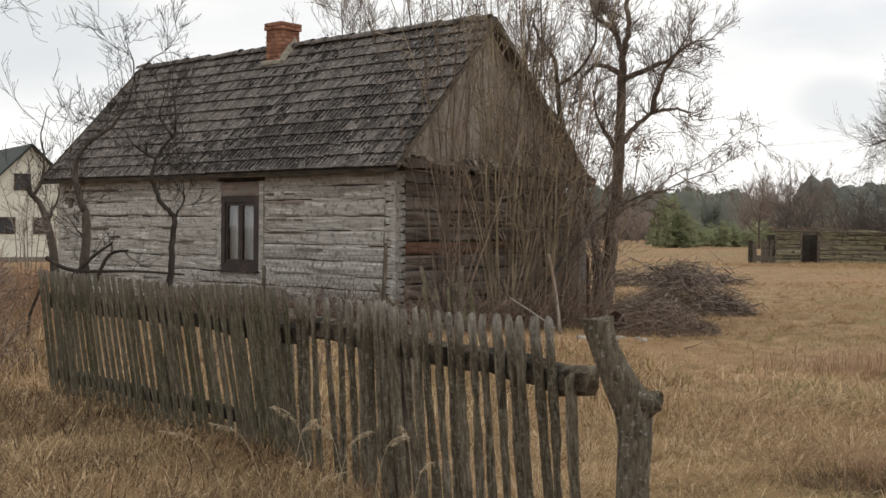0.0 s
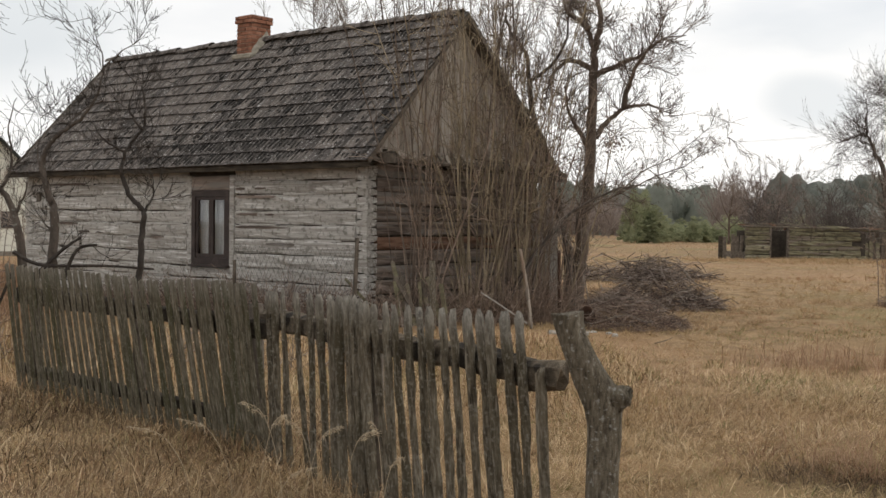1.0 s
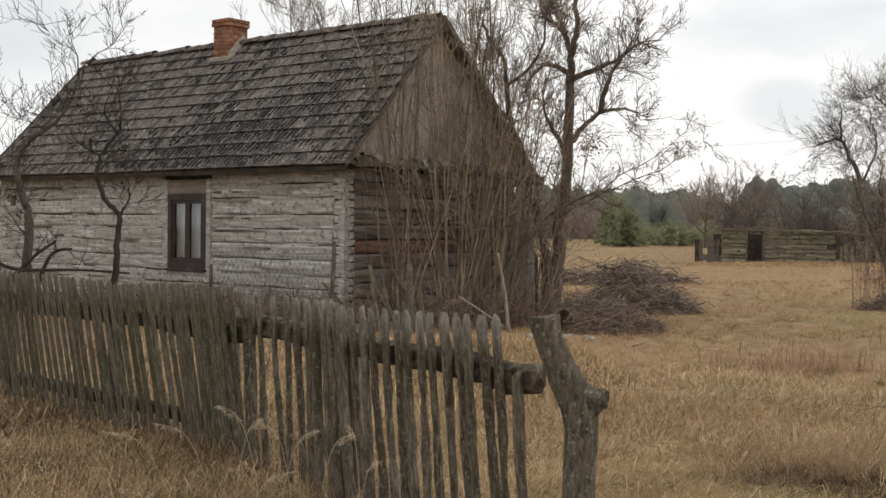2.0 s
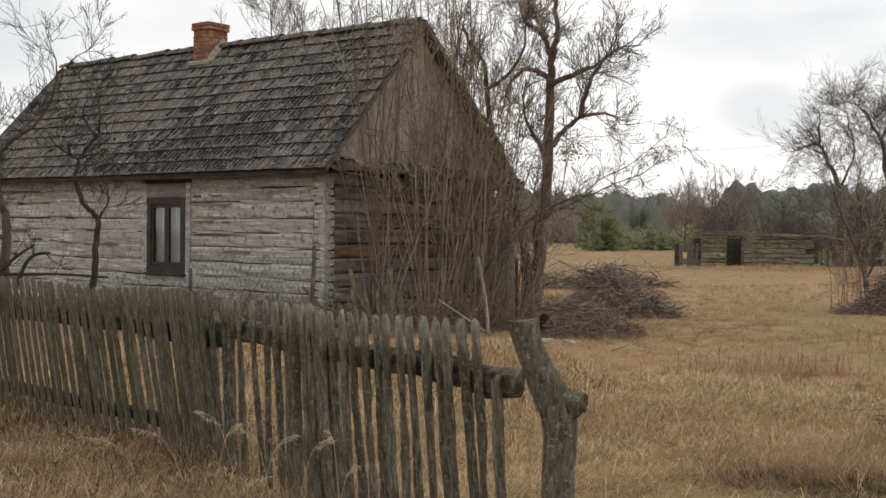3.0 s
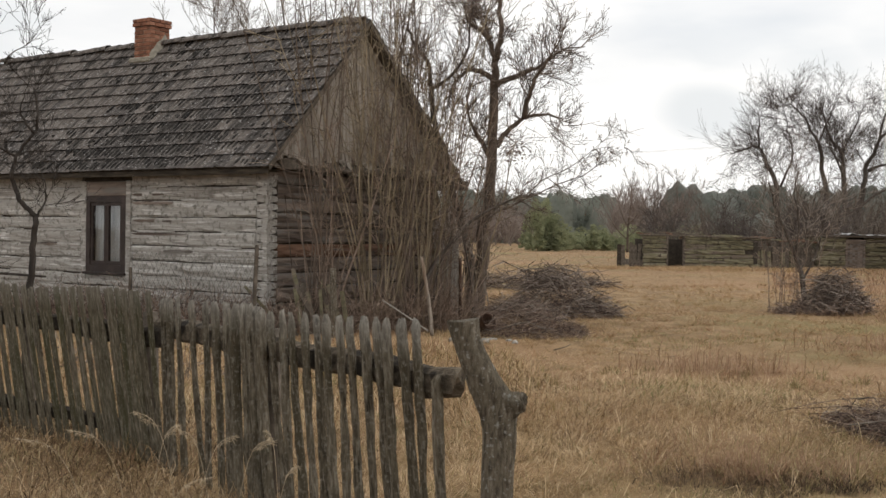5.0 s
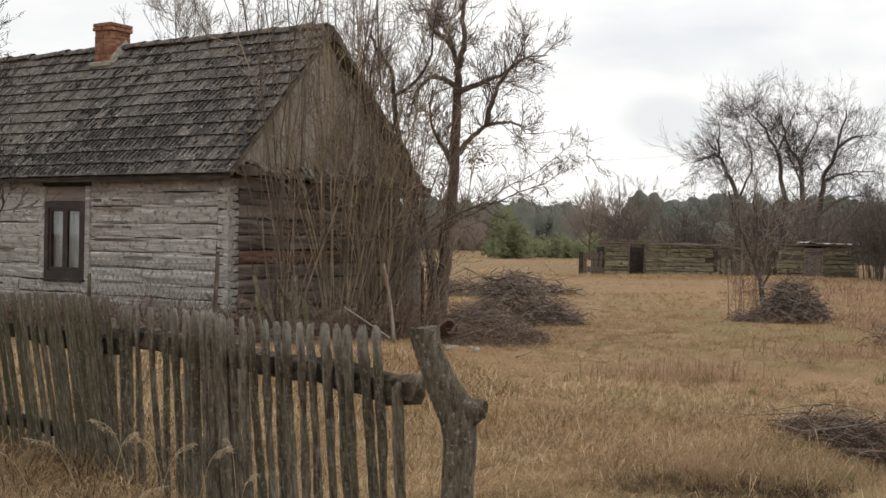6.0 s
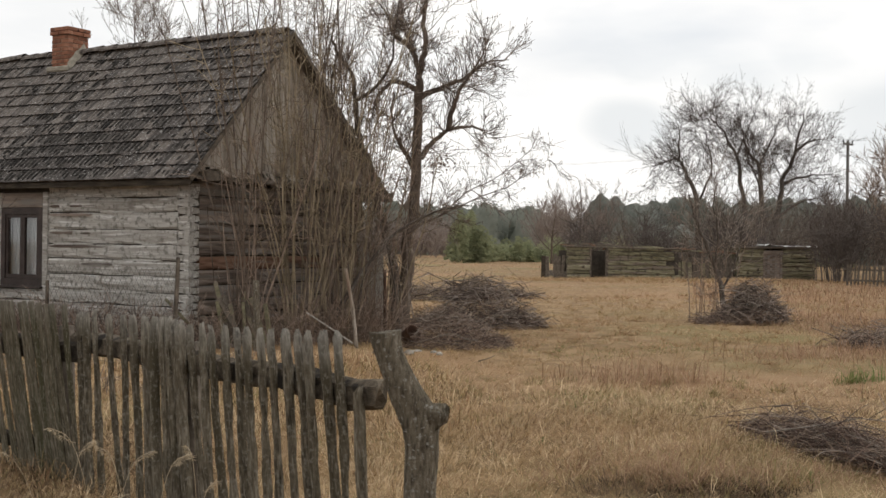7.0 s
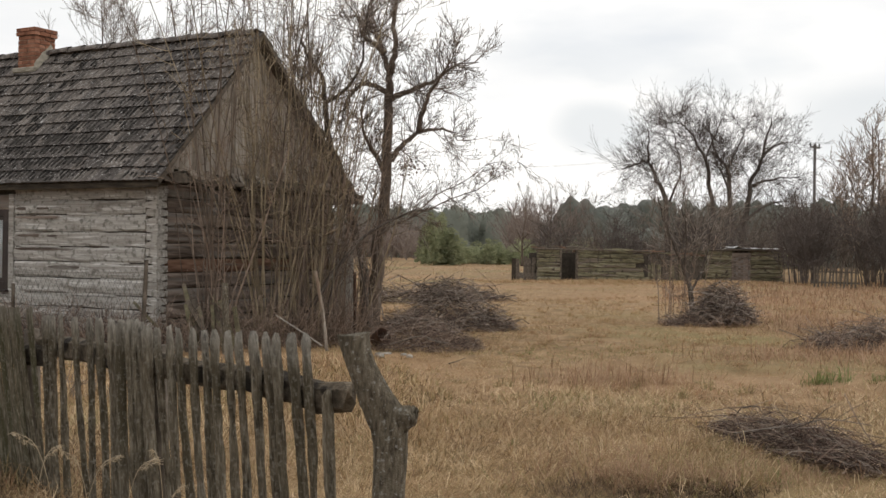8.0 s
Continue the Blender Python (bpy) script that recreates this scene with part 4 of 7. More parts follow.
def picket_mesh(height, w, rng):
    """A split sapling: rounded front, flat back, bent a little, its tip hacked to a point."""
    prof = [(-0.5, 0.0), (-0.44, -0.34), (-0.2, -0.58), (0.16, -0.60), (0.43, -0.34), (0.5, 0.0), (0.34, 0.22), (-0.34, 0.22)]
    V, F = [], []
    zs = [-0.12] + [0.09 * q for q in range(1, 12) if 0.09 * q < height - 0.13] + [height - 0.09, height - 0.035, height]
    knot_at, knot_side = rng.uniform(0.3, 0.95), rng.uniform(0, 6.28)
    bx, by = rng.gauss(0, 0.009), rng.gauss(0, 0.006)
    ph = rng.uniform(0, 6)
    point = rng.uniform(0.15, 0.75)
    chop = rng.uniform(-0.14, 0.14)
    for i, z in enumerate(zs):
        k = 1.0 + 0.09 * math.sin(4 * z + ph) + rng.gauss(0, 0.035)
        if i == len(zs) - 2:
            k *= 0.80 + point * 0.25
        if i == len(zs) - 1:
            k *= 0.34 + point * 0.45
        s = z / height
        ox, oy = bx * math.sin(3.14 * s) + 0.15 * bx * math.sin(9 * s + ph), by * math.sin(3.14 * s + 1)
        if i == len(zs) - 1:
            ox += chop * w
        bulge = 0.30 * math.exp(-((z - knot_at) / 0.05) ** 2)
        for a, b in prof:
            f = k * (1 + bulge * max(0.0, math.cos(math.atan2(b, a) - knot_side)))
            V.append((a * w * f + ox + rng.gauss(0, 0.0026), b * w * f + oy + rng.gauss(0, 0.0026), z + (rng.gauss(0, 0.006) if i > len(zs) - 4 else 0)))
    k = len(prof)
    for i in range(len(zs) - 1):
        for j in range(k):
            a, b = i * k + j, i * k + (j + 1) % k
            F.append((a, b, b + k, a + k))
    F.append(tuple((len(zs) - 1) * k + j for j in range(k)))
    F.append(tuple(reversed(range(k))))
    return mesh_of("picket", V, F, True)


rng = random.Random(21)
RIGHT_TOPS = [(0.115, 1.13), (0.211, 1.143), (0.323, 1.157), (0.521, 1.143), (0.695, 1.149), (0.855, 1.162), (0.987, 1.16), (1.101, 1.163), (1.198, 1.169), (1.279, 1.17), (1.333, 1.161), (1.399, 1.142), (1.501, 1.142), (1.626, 1.15), (1.734, 1.155), (1.851, 1.156), (1.959, 1.155), (2.063, 1.162), (2.186, 1.161), (2.299, 1.166), (2.403, 1.174), (2.514, 1.182), (2.607, 1.183), (2.72, 1.188), (2.83, 1.191), (2.997, 0.951)]
def fence_run(a, b):
    a, b = Vector((*a, 0)), Vector((*b, 0))
    d = (b - a).normalized()
    return a, d, (b - a).length, math.degrees(math.atan2(d.y, d.x))


a, d, length, turn = fence_run(FENCE[0], FENCE[1])
s = 0.02
while s < length + 0.07:
    p = a + d * s - F0
    h = 1.19 - 0.04 * min(1, s / length) + rng.gauss(0, 0.006)
    f = min(1, s / length)
    lean = -10.0 - 16.0 * f * (1 - f) + rng.gauss(0, 0.22)
    if s > length - 0.7:
        h += 0.02
        lean += rng.gauss(0, 0.4) + 1.5 * max(0, s - length + 0.7)
    w = rng.uniform(0.069, 0.075) if s < length - 0.72 else rng.uniform(0.056, 0.066)
    part("picket", slat_mesh(h, w, rng), SLAT, fence, m=pose(p.x + 0.05 * d.x, p.y + 0.05 * d.y, float(land(p.x + F0.x, p.y + F0.y)), 0, 0, turn) @ pose(0, rng.gauss(0, 0.003), 0, 2.0 + rng.gauss(0, 0.4), lean, 0))
    s += w + (rng.uniform(0.033, 0.039) if s < length - 0.75 else rng.uniform(0.002, 0.012))
a, d, length, turn = fence_run(FENCE[1], FENCE[2])
rng = random.Random(27)
for s, top in RIGHT_TOPS:
    p = a + d * s - F0
    lean = -5.6 - 3.4 * math.exp(-((s - 1.9) / 0.7) ** 2) + rng.gauss(0, 0.6)
    w = rng.uniform(0.058, 0.068) if 0.9 < s < 1.45 else rng.uniform(0.041, 0.053)
    part("picket", picket_mesh(top, w, rng), PICKET, fence, m=pose(p.x, p.y, 0, 0, 0, turn) @ pose(0, rng.gauss(0, 0.004), top, 0, 0, 0) @ pose(0, 0, 0, rng.gauss(0, 0.8), lean, 0) @ pose(0, 0, -top))


def rail_mesh(p, q, h, t, rng, n=12):
    """A split rail between two places, square-ish, worn, with chopped ends."""
    p, q = Vector(p), Vector(q)
    d = (q - p)
    f = d.normalized()
    side = Vector((-f.y, f.x, 0)).normalized()
    V, F = [], []
    prof = [(-0.5, -0.35), (-0.3, -0.5), (0.35, -0.5), (0.5, -0.3), (0.5, 0.25), (0.25, 0.5), (-0.2, 0.46), (-0.5, 0.3)]
    for i in range(n + 1):
        c = p + d * (i / n) + Vector((0, 0, rng.gauss(0, 0.006)))
        k = 1 + rng.gauss(0, 0.05)
        for a, b in prof:
            V.append(tuple(c + side * (a * t * k) + Vector((0, 0, b * h * k + rng.gauss(0, 0.003))) + f * (rng.gauss(0, 0.02) if i in (0, n) else 0)))
    k = len(prof)
    for i in range(n):
        for j in range(k):
            a, b = i * k + j, i * k + (j + 1) % k
            F.append((a, b, b + k, a + k))
    F.append(tuple(reversed(range(k))))
    F.append(tuple(n * k + j for j in range(k)))
    return V, F


def along(run, s, z, back=0.06):
    a, d, length, turn = fence_run(*run)
    side = Vector((-d.y, d.x, 0))
    if side.y < 0:
        side = -side
    q = a + d * s + side * back - F0
    return (q.x, q.y, z)


L_RUN, R_RUN = (FENCE[0], FENCE[1]), (FENCE[1], FENCE[2])
l_len, r_len = fence_run(*L_RUN)[2], fence_run(*R_RUN)[2]
part("rail", rail_mesh(along(L_RUN, -0.08, 0.90, 0.045), along(L_RUN, l_len + 0.12, 0.87, 0.045), 0.14, 0.06, rng), RAIL, fence, "upper rail")
part("rail", rail_mesh(along(L_RUN, -0.02, 0.23, 0.045), along(L_RUN, l_len - 0.18, 0.22, 0.045), 0.10, 0.06, rng), RAIL, fence, "lower rail")
part("rail", rail_mesh(along(R_RUN, -0.10, 0.94, 0.075), along(R_RUN, r_len + 0.03, 0.908, 0.075), 0.135, 0.085, rng, 16), SPLIT_RAIL, fence, "blackened split upper rail")
for run, s in ((L_RUN, 0.05), (L_RUN, 1.9), (L_RUN, l_len - 0.28), (R_RUN, 1.25)):
    x, y, z = along(run, s, 0, 0.15)
    V, F = [], []
    tube(V, F, [(x, y, -0.2), (x + 0.01, y, 0.4), (x, y, 1.02)], [0.06, 0.056, 0.05], 8)
    part("fence_post", (V, F, True), ROUGH_WOOD, fence)

# the crooked trunk that ends the fence
# heights with the bole's left and right edge there
BOLE = [(-0.25, 0.765, 0.93), (0.10, 0.755, 0.905), (0.456, 0.752, 0.892), (0.70, 0.757, 0.905), (0.79, 0.748, 0.905), (0.84, 0.731, 0.912), (0.885, 0.714, 0.905),
        (0.945, 0.690, 0.858), (1.016, 0.666, 0.811), (1.09, 0.637, 0.770), (1.16, 0.611, 0.740), (1.215, 0.596, 0.735), (1.222, 0.600, 0.730)]
V, F = [], []
rng = random.Random(3)
b0 = Vector((0.84, 4.80, 0))
rings = smooth_line([Vector(r) for r in BOLE], 4)
sides = 20
for i, r in enumerate(rings):
    mid, half = (r.y + r.z) / 2 - b0.x, (r.z - r.y) / 2
    for k in range(sides):
        t = 2 * math.pi * k / sides
        w = 1 + 0.035 * math.sin(3 * t + 5 * r.x) + 0.02 * math.sin(7 * t + 11 * r.x) + rng.gauss(0, 0.012)
        V.append((mid + half * w * math.cos(t), 0.9 * min(half, 0.075) * w * math.sin(t), r.x + (0.012 * math.cos(t) if i > len(rings) - 4 else 0)))
        if i:
            q, n1 = i * sides + k, i * sides + (k + 1) % sides
            F.append((q - sides, n1 - sides, n1, q))
F.append(tuple((len(rings) - 1) * sides + k for k in range(sides)))
gate_post = thing("gate_post", "crooked lichen-spotted tree-trunk post with a knot", "post", Matrix.Translation(b0))
part("trunk", (V, F, True), POST, gate_post)
V, F = [], []
tube(V, F, [(0.02, -0.02, 0.860), (0.045, -0.03, 0.868), (0.066, -0.037, 0.874), (0.086, -0.042, 0.878), (0.094, -0.044, 0.879), (0.084, -0.041, 0.878)], [0.058, 0.054, 0.045, 0.040, 0.031, 0.012], 16)
V = [(x + rng.gauss(0, 0.005), y + rng.gauss(0, 0.005), z + rng.gauss(0, 0.006)) for x, y, z in V]
part("knot", (V, F, True), POST, gate_post, "rough knot of a sawn-off branch")


# ---- trees by the cottage ----
def level(y, *xz):
    """A limb drawn in the upright plane at y, from pairs of x and z."""
    return [(xz[i], y, xz[i + 1]) for i in range(0, len(xz), 2)]


MAIN = [
    level(20.80, 2.99, -0.15, 3.04, 0.63, 3.10, 1.26, 3.11, 1.71, 3.22, 2.54, 3.27, 3.78, 3.27, 4.54, 3.30, 4.89, 3.37, 5.30, 3.36, 5.85, 3.38, 6.33),
    level(20.80, 3.29, 4.82, 3.19, 5.23, 3.12, 5.50, 3.00, 5.85, 2.93, 6.26),
    level(20.80, 3.32, 4.40, 3.74, 4.57, 4.09, 4.72, 4.43, 4.98, 4.88, 5.07),
    level(20.80, 3.33, 3.23, 3.52, 3.51, 3.86, 3.77, 4.24, 3.86, 4.55, 3.80, 4.63, 3.67),
    level(20.80, 3.84, 3.77, 3.89, 4.17, 4.02, 4.55, 4.19, 4.83, 4.42, 5.28),
]
MAIN += [
    level(20.80, 3.27, 4.47, 2.95, 4.66, 2.67, 4.57, 2.47, 4.26, 2.40, 3.84),
    level(20.80, 3.19, 5.23, 2.94, 5.43, 2.76, 5.64, 2.69, 5.98),
    level(19.50, 2.35, 1.49, 2.80, 1.86, 3.51, 2.13, 4.02, 2.56, 4.66, 2.89, 5.30, 3.44),
    level(19.80, 2.91, 1.77, 3.36, 2.07, 3.89, 2.31, 4.74, 2.68, 5.52, 3.18),
    level(20.80, 3.26, 2.95, 2.96, 3.37, 2.75, 3.78, 2.71, 4.19),
]
TWIN = [
    level(20.60, 2.90, -0.14, 2.86, 0.23, 2.82, 1.13, 2.66, 1.80, 2.45, 2.51, 2.39, 2.93, 2.15, 3.55, 2.07, 4.16, 2.03, 4.64, 1.75, 5.04, 1.61, 5.38),
    level(20.60, 2.07, 4.23, 2.44, 4.51, 2.67, 4.99, 2.70, 5.53, 2.76, 6.08),
    level(20.60, 2.11, 3.61, 1.76, 4.02, 1.59, 4.50, 1.68, 4.91),
]
LEFT_A = [
    level(16.00, -5.11, 0.62, -5.10, 0.93, -5.07, 1.59, -5.13, 1.83, -5.21, 2.08, -5.25, 2.39, -5.08, 2.74, -4.72, 3.01, -4.51, 3.31, -4.39, 3.76),
    level(16.00, -4.41, 3.68, -4.44, 3.95, -4.51, 4.15, -4.62, 4.47),
    level(16.00, -4.39, 3.76, -4.22, 3.96, -3.99, 4.16, -3.87, 4.48),
    level(16.00, -5.07, 1.38, -5.16, 1.48, -5.24, 1.58),
    level(16.00, -5.24, 2.12, -5.33, 2.53, -5.25, 2.86, -5.29, 3.10),
    level(16.00, -5.04, 2.74, -4.76, 3.11, -4.39, 3.28, -4.19, 3.11),
]
LEFT_B = [
    level(15.20, -3.70, 0.68, -3.68, 0.96, -3.66, 1.41, -3.63, 1.70, -3.75, 1.83, -3.90, 2.07, -3.93, 2.30, -3.85, 2.57, -3.67, 2.81, -3.62, 3.08, -3.67, 3.39),
    level(15.20, -3.63, 1.70, -3.55, 1.88, -3.56, 2.11, -3.62, 2.30),
    level(15.20, -3.88, 2.49, -4.17, 2.69, -4.36, 2.96),
    level(15.20, -3.67, 2.81, -3.82, 3.04, -3.78, 3.27, -3.67, 3.51),
]
LEFT_C = [
    level(17.00, -5.85, 0.67, -5.88, 1.19, -5.99, 1.63, -6.12, 1.93, -6.25, 2.10, -6.27, 2.19),
    level(17.00, -6.21, 2.02, -6.14, 2.23, -6.13, 2.58, -6.23, 3.02, -6.15, 3.45),
    level(17.00, -5.99, 1.63, -5.86, 1.89, -5.77, 2.15),
]
STUBS = [
    level(15.60, -5.19, 0.83, -4.87, 1.15, -4.59, 1.35),
    level(15.60, -4.83, 0.75, -4.71, 1.07, -4.59, 1.21, -4.37, 1.25),
    level(15.60, -5.51, 1.14, -5.27, 1.00, -4.95, 0.95, -4.27, 0.96, -3.59, 0.92),
]
BIG_A = [
    level(70.02, 34.98, -1.15, 34.99, 2.25, 35.33, 4.66, 35.62, 6.47, 36.46, 8.70, 37.07, 11.54),
    level(70.02, 35.12, 3.66, 36.74, 4.89, 38.70, 5.24),
    level(70.02, 35.73, 6.28, 37.14, 6.81, 39.34, 7.08),
    level(70.02, 36.46, 8.70, 37.54, 9.54, 38.64, 9.68),
]
BIG_B = [
    level(70.02, 34.44, -1.15, 34.13, 5.24, 33.88, 7.43, 33.00, 8.79, 32.54, 10.97),
    level(70.02, 34.08, 5.63, 33.02, 7.60, 32.37, 8.57),
    level(70.02, 33.88, 7.43, 34.50, 9.44, 35.11, 11.46),
]
BIG_C = [
    level(70.02, 33.15, -1.16, 32.76, 5.21, 32.27, 8.17, 31.28, 9.93, 30.42, 11.08),
    level(70.02, 32.27, 8.17, 32.77, 10.18, 33.18, 11.59),
]
BIG_D = [
    level(70.02, 29.76, -1.18, 29.50, 4.93, 28.81, 6.49, 28.26, 7.86, 26.51, 7.22),
    level(70.02, 29.77, 4.94, 30.26, 7.32, 29.60, 9.47, 28.95, 11.22),
    level(70.02, 28.26, 7.86, 28.14, 9.42, 27.70, 10.78),
]
THIN = [
    level(24.02, 10.89, -0.19, 10.82, 0.52, 10.65, 1.16, 10.41, 1.67, 10.19, 2.19, 9.98, 2.82),
    level(24.02, 10.74, 0.84, 10.92, 1.55, 11.02, 2.20, 10.98, 2.85),
    level(24.02, 10.62, 1.29, 10.68, 1.94, 10.53, 2.58, 10.62, 3.10),
    level(24.02, 10.79, 0.65, 11.17, 1.43, 11.33, 2.21, 11.64, 2.73),
]


limb_tree("alder_tree", "tall bare alder with drooping catkin twigs beside the gable", MAIN, 0.150, random.Random(31), 20, 0.68, BARK, TWIG_DUSK, 0.013, 2,
          catkin=0.25, taper=0.22, jog=0.012, kids=5, thin=0.0038, up=0.12, spread=0.65, wander=0.17, thinner=(7, 8))
limb_tree("alder_tree", "dark bare twin trunk leaning over the gable", TWIN, 0.10, random.Random(32), 17, 0.85, BARK_DARK, TWIG_DUSK, 0.011, 2, taper=0.25, jog=0.012, kids=5, thin=0.0032, up=0.25, spread=0.6, wander=0.15)
limb_tree("plum_tree", "crooked bare plum tree before the cottage wall", LEFT_A, 0.080, random.Random(33), 6, 0.65, BARK_DARK, BARK_BLACK, 0.0065, 2, taper=0.13, jog=0.006, kids=4, thin=0.003, thinner=(1, 2, 4, 5), wander=0.15)
limb_tree("plum_tree", "slim forked bare plum tree before the cottage wall", LEFT_B, 0.050, random.Random(34), 6, 0.7, BARK_BLACK, BARK_BLACK, 0.0065, 2, taper=0.25, jog=0.008, kids=5, thin=0.003, wander=0.15)
limb_tree("plum_tree", "dark leaning bare plum tree at the cottage corner", LEFT_C, 0.078, random.Random(35), 6, 0.75, BARK_DARK, BARK_BLACK, 0.0065, 2, taper=0.35, jog=0.008, kids=4, thin=0.003, wander=0.15)
limb_tree("garden_tree", "bare garden tree reaching out over the cottage yard", [
    level(15.4, -8.4, -0.1, -8.3, 1.6, -8.1, 3.2, -8.2, 5.0, -8.0, 6.4),
    level(15.4, -8.2, 2.6, -7.5, 3.7, -6.7, 4.4, -6.1, 4.75),
    level(15.4, -8.1, 3.6, -7.3, 4.8, -6.5, 5.3, -5.9, 5.15),
    level(15.4, -8.2, 3.0, -9.0, 4.2, -9.8, 5.2)], 0.11, random.Random(38), 9, 0.8, BARK_DARK, BARK_BLACK, 0.008, 2, taper=0.2, jog=0.01, kids=4, thin=0.003, wander=0.14, kinds=0.1)


def leaf_clump(name, label, at, size, count, mat, rng):
    """A bunch of curled dead leaves caught among twigs."""
    V, F = [], []
    for _ in range(count):
        c = Vector((rng.gauss(0, size), rng.gauss(0, size), rng.gauss(0, size * 0.7)))
        a, b = Vector((rng.gauss(0, 1), rng.gauss(0, 1), rng.gauss(0, 1))).normalized() * 0.035, Vector((rng.gauss(0, 1), rng.gauss(0, 1), rng.gauss(0, 1))).normalized() * 0.02
        k = len(V)
        V += [tuple(c - a), tuple(c + b + Vector((0, 0, 0.008))), tuple(c + a), tuple(c - b + Vector((0, 0, 0.008)))]
        F += [(k, k + 1, k + 2), (k, k + 2, k + 3)]
    tagged(part(name, (V, F), mat, m=Matrix.Translation(at)), label, "leaves", kind="stuff")


leaf_clump("dead_leaves", "clump of brown dead leaves caught in the alder", (3.62, 20.75, 3.10), 0.14, 150, TWIG_RED, random.Random(39))
V, F = [], []
rng = random.Random(36)
b0 = Vector((-4.9, 15.6, 0))
for line in STUBS:
    pts = smooth_line([Vector(p) - b0 for p in line], 4)
    tube(V, F, pts, [0.035 * (1 - 0.6 * i / len(pts)) for i in range(len(pts))], 6)
    sprout(V, F, pts, 4, 0.45, 0.008, 1, rng, thin=0.003)
pts = smooth_line([Vector((-0.35, 0, -0.1)), Vector((-0.3, 0, 0.4)), Vector((-0.29, 0, 0.86))], 3)
tube(V, F, pts, [0.05] * len(pts), 6)
fallen = part("fallen_branch", (V, F), BARK_BLACK, m=Matrix.Translation(b0))
tagged(fallen, "dark cut-back branches lying in the garden", "branch")

LEANING = [[(1.44, 18.01, 0.28), (1.75, 18.13, 0.79), (2.07, 18.25, 1.26), (2.59, 18.37, 1.82), (3.22, 18.49, 2.17), (3.81, 18.61, 2.28)],
           [(2.66, 18.91, 0.57), (2.51, 18.91, 1.34), (2.37, 18.91, 1.91), (2.31, 18.91, 2.48)],
           [(1.94, 18.31, 0.41), (2.01, 18.34, 0.97), (2.23, 18.37, 1.53), (2.37, 18.41, 1.81)]]
limb_tree("leaning_sapling", "dark sapling leaning out across the alder trunk", LEANING, 0.045, random.Random(37), 9, 0.6, BARK_DARK, TWIG_GREY, 0.009, 2, taper=0.25, jog=0.01, kids=4, thin=0.003, up=0.1, spread=0.6, wander=0.15)

# crowns of trees behind the cottage, seen over the ridge
for k, (x, y, h, s) in enumerate(((-2.3, 27.2, 8.0, 41), (-0.6, 25.2, 8.6, 42), (1.9, 24.0, 8.0, 43))):
    r = random.Random(s)
    limbs = [[(x, y, -0.1), (x + 0.1, y, 2.0), (x + r.uniform(-0.3, 0.3), y, 4.2), (x + r.uniform(-0.4, 0.4), y, h - 1)]]
    for _ in range(6):
        z = r.uniform(1.8, 3.8)
        e = r.uniform(-1.9, 1.9)
        limbs.append([(x + 0.05, y, z), (x + e * 0.45, y, z + 1.5), (x + e * 0.8, y, z + 2.9), (x + e, y, min(h, z + r.uniform(3.6, 4.6)))])
    limb_tree("bare_tree", "bare branching tree standing behind the cottage", limbs, 0.07, r, 10, 1.0, BARK, TWIG_GREY, 0.009, 2, "trees behind the cottage", taper=0.12, kids=4, thin=0.004, up=0.22, spread=0.6, catkin=0.3)


def shrub(name, label, cat, at, stems, height, base_r, fan, rng, mat, r_stem=0.011, twigs=6, twig_len=0.45, thin=0.003, group="", depth=1, kin=0.2, lean=(0, 0), single=False):
    """A many-stemmed bush: whips from one stool, fanning outward, with fine twigs above."""
    b = Vector(at)
    bush = thing(name, label, cat, Matrix.Translation(b), group)
    V, F, V2, F2, V3, F3, tips = [], [], [], [], [], [], []
    for _ in range(stems):
        a, rr = rng.uniform(0, 6.283), base_r * math.sqrt(rng.random())
        p = Vector((rr * math.cos(a), rr * math.sin(a), -0.05))
        h = height * rng.uniform(0.55, 1.0)
        out = Vector((p.x, p.y, 0)) / max(base_r, 0.01) * fan + Vector((rng.gauss(0, 0.06) + lean[0], rng.gauss(0, 0.06) + lean[1], 0))
        pts, q, d = [p.copy()], p.copy(), Vector((out.x * 0.30, out.y * 0.30, 1)).normalized()
        n = 8
        for i in range(n):
            d = (d + Vector((out.x * 0.05 + rng.gauss(0, 0.06), out.y * 0.05 + rng.gauss(0, 0.06), 0.06))).normalized()
            q = q + d * (h / n)
            pts.append(q.copy())
        r = r_stem * rng.uniform(0.6, 1.5)
        if single:
            V, F = [], []
        tube(V, F, pts, [max(thin, r * (1 - 0.55 * i / n)) for i in range(n + 1)], 4, cap=False)
        if single:
            part("stem", (V, F), mat, bush)
        sprout(V2, F2, pts, twigs, twig_len, max(thin, r * 0.45), depth, rng, start=0.3, up=0.12, spread=0.7, kids=3, thin=thin, tips=tips)
    if not single:
        part("brushwood", (V, F), mat, bush, kind="stuff")
    part("crown", (V2, F2), mat, bush)
    if kin:
        catkins(V3, F3, tips, rng, kin, 0.045)
        part("catkin_mass", (V3, F3), CATKIN, bush, "small dry catkins", kind="stuff")
    return bush


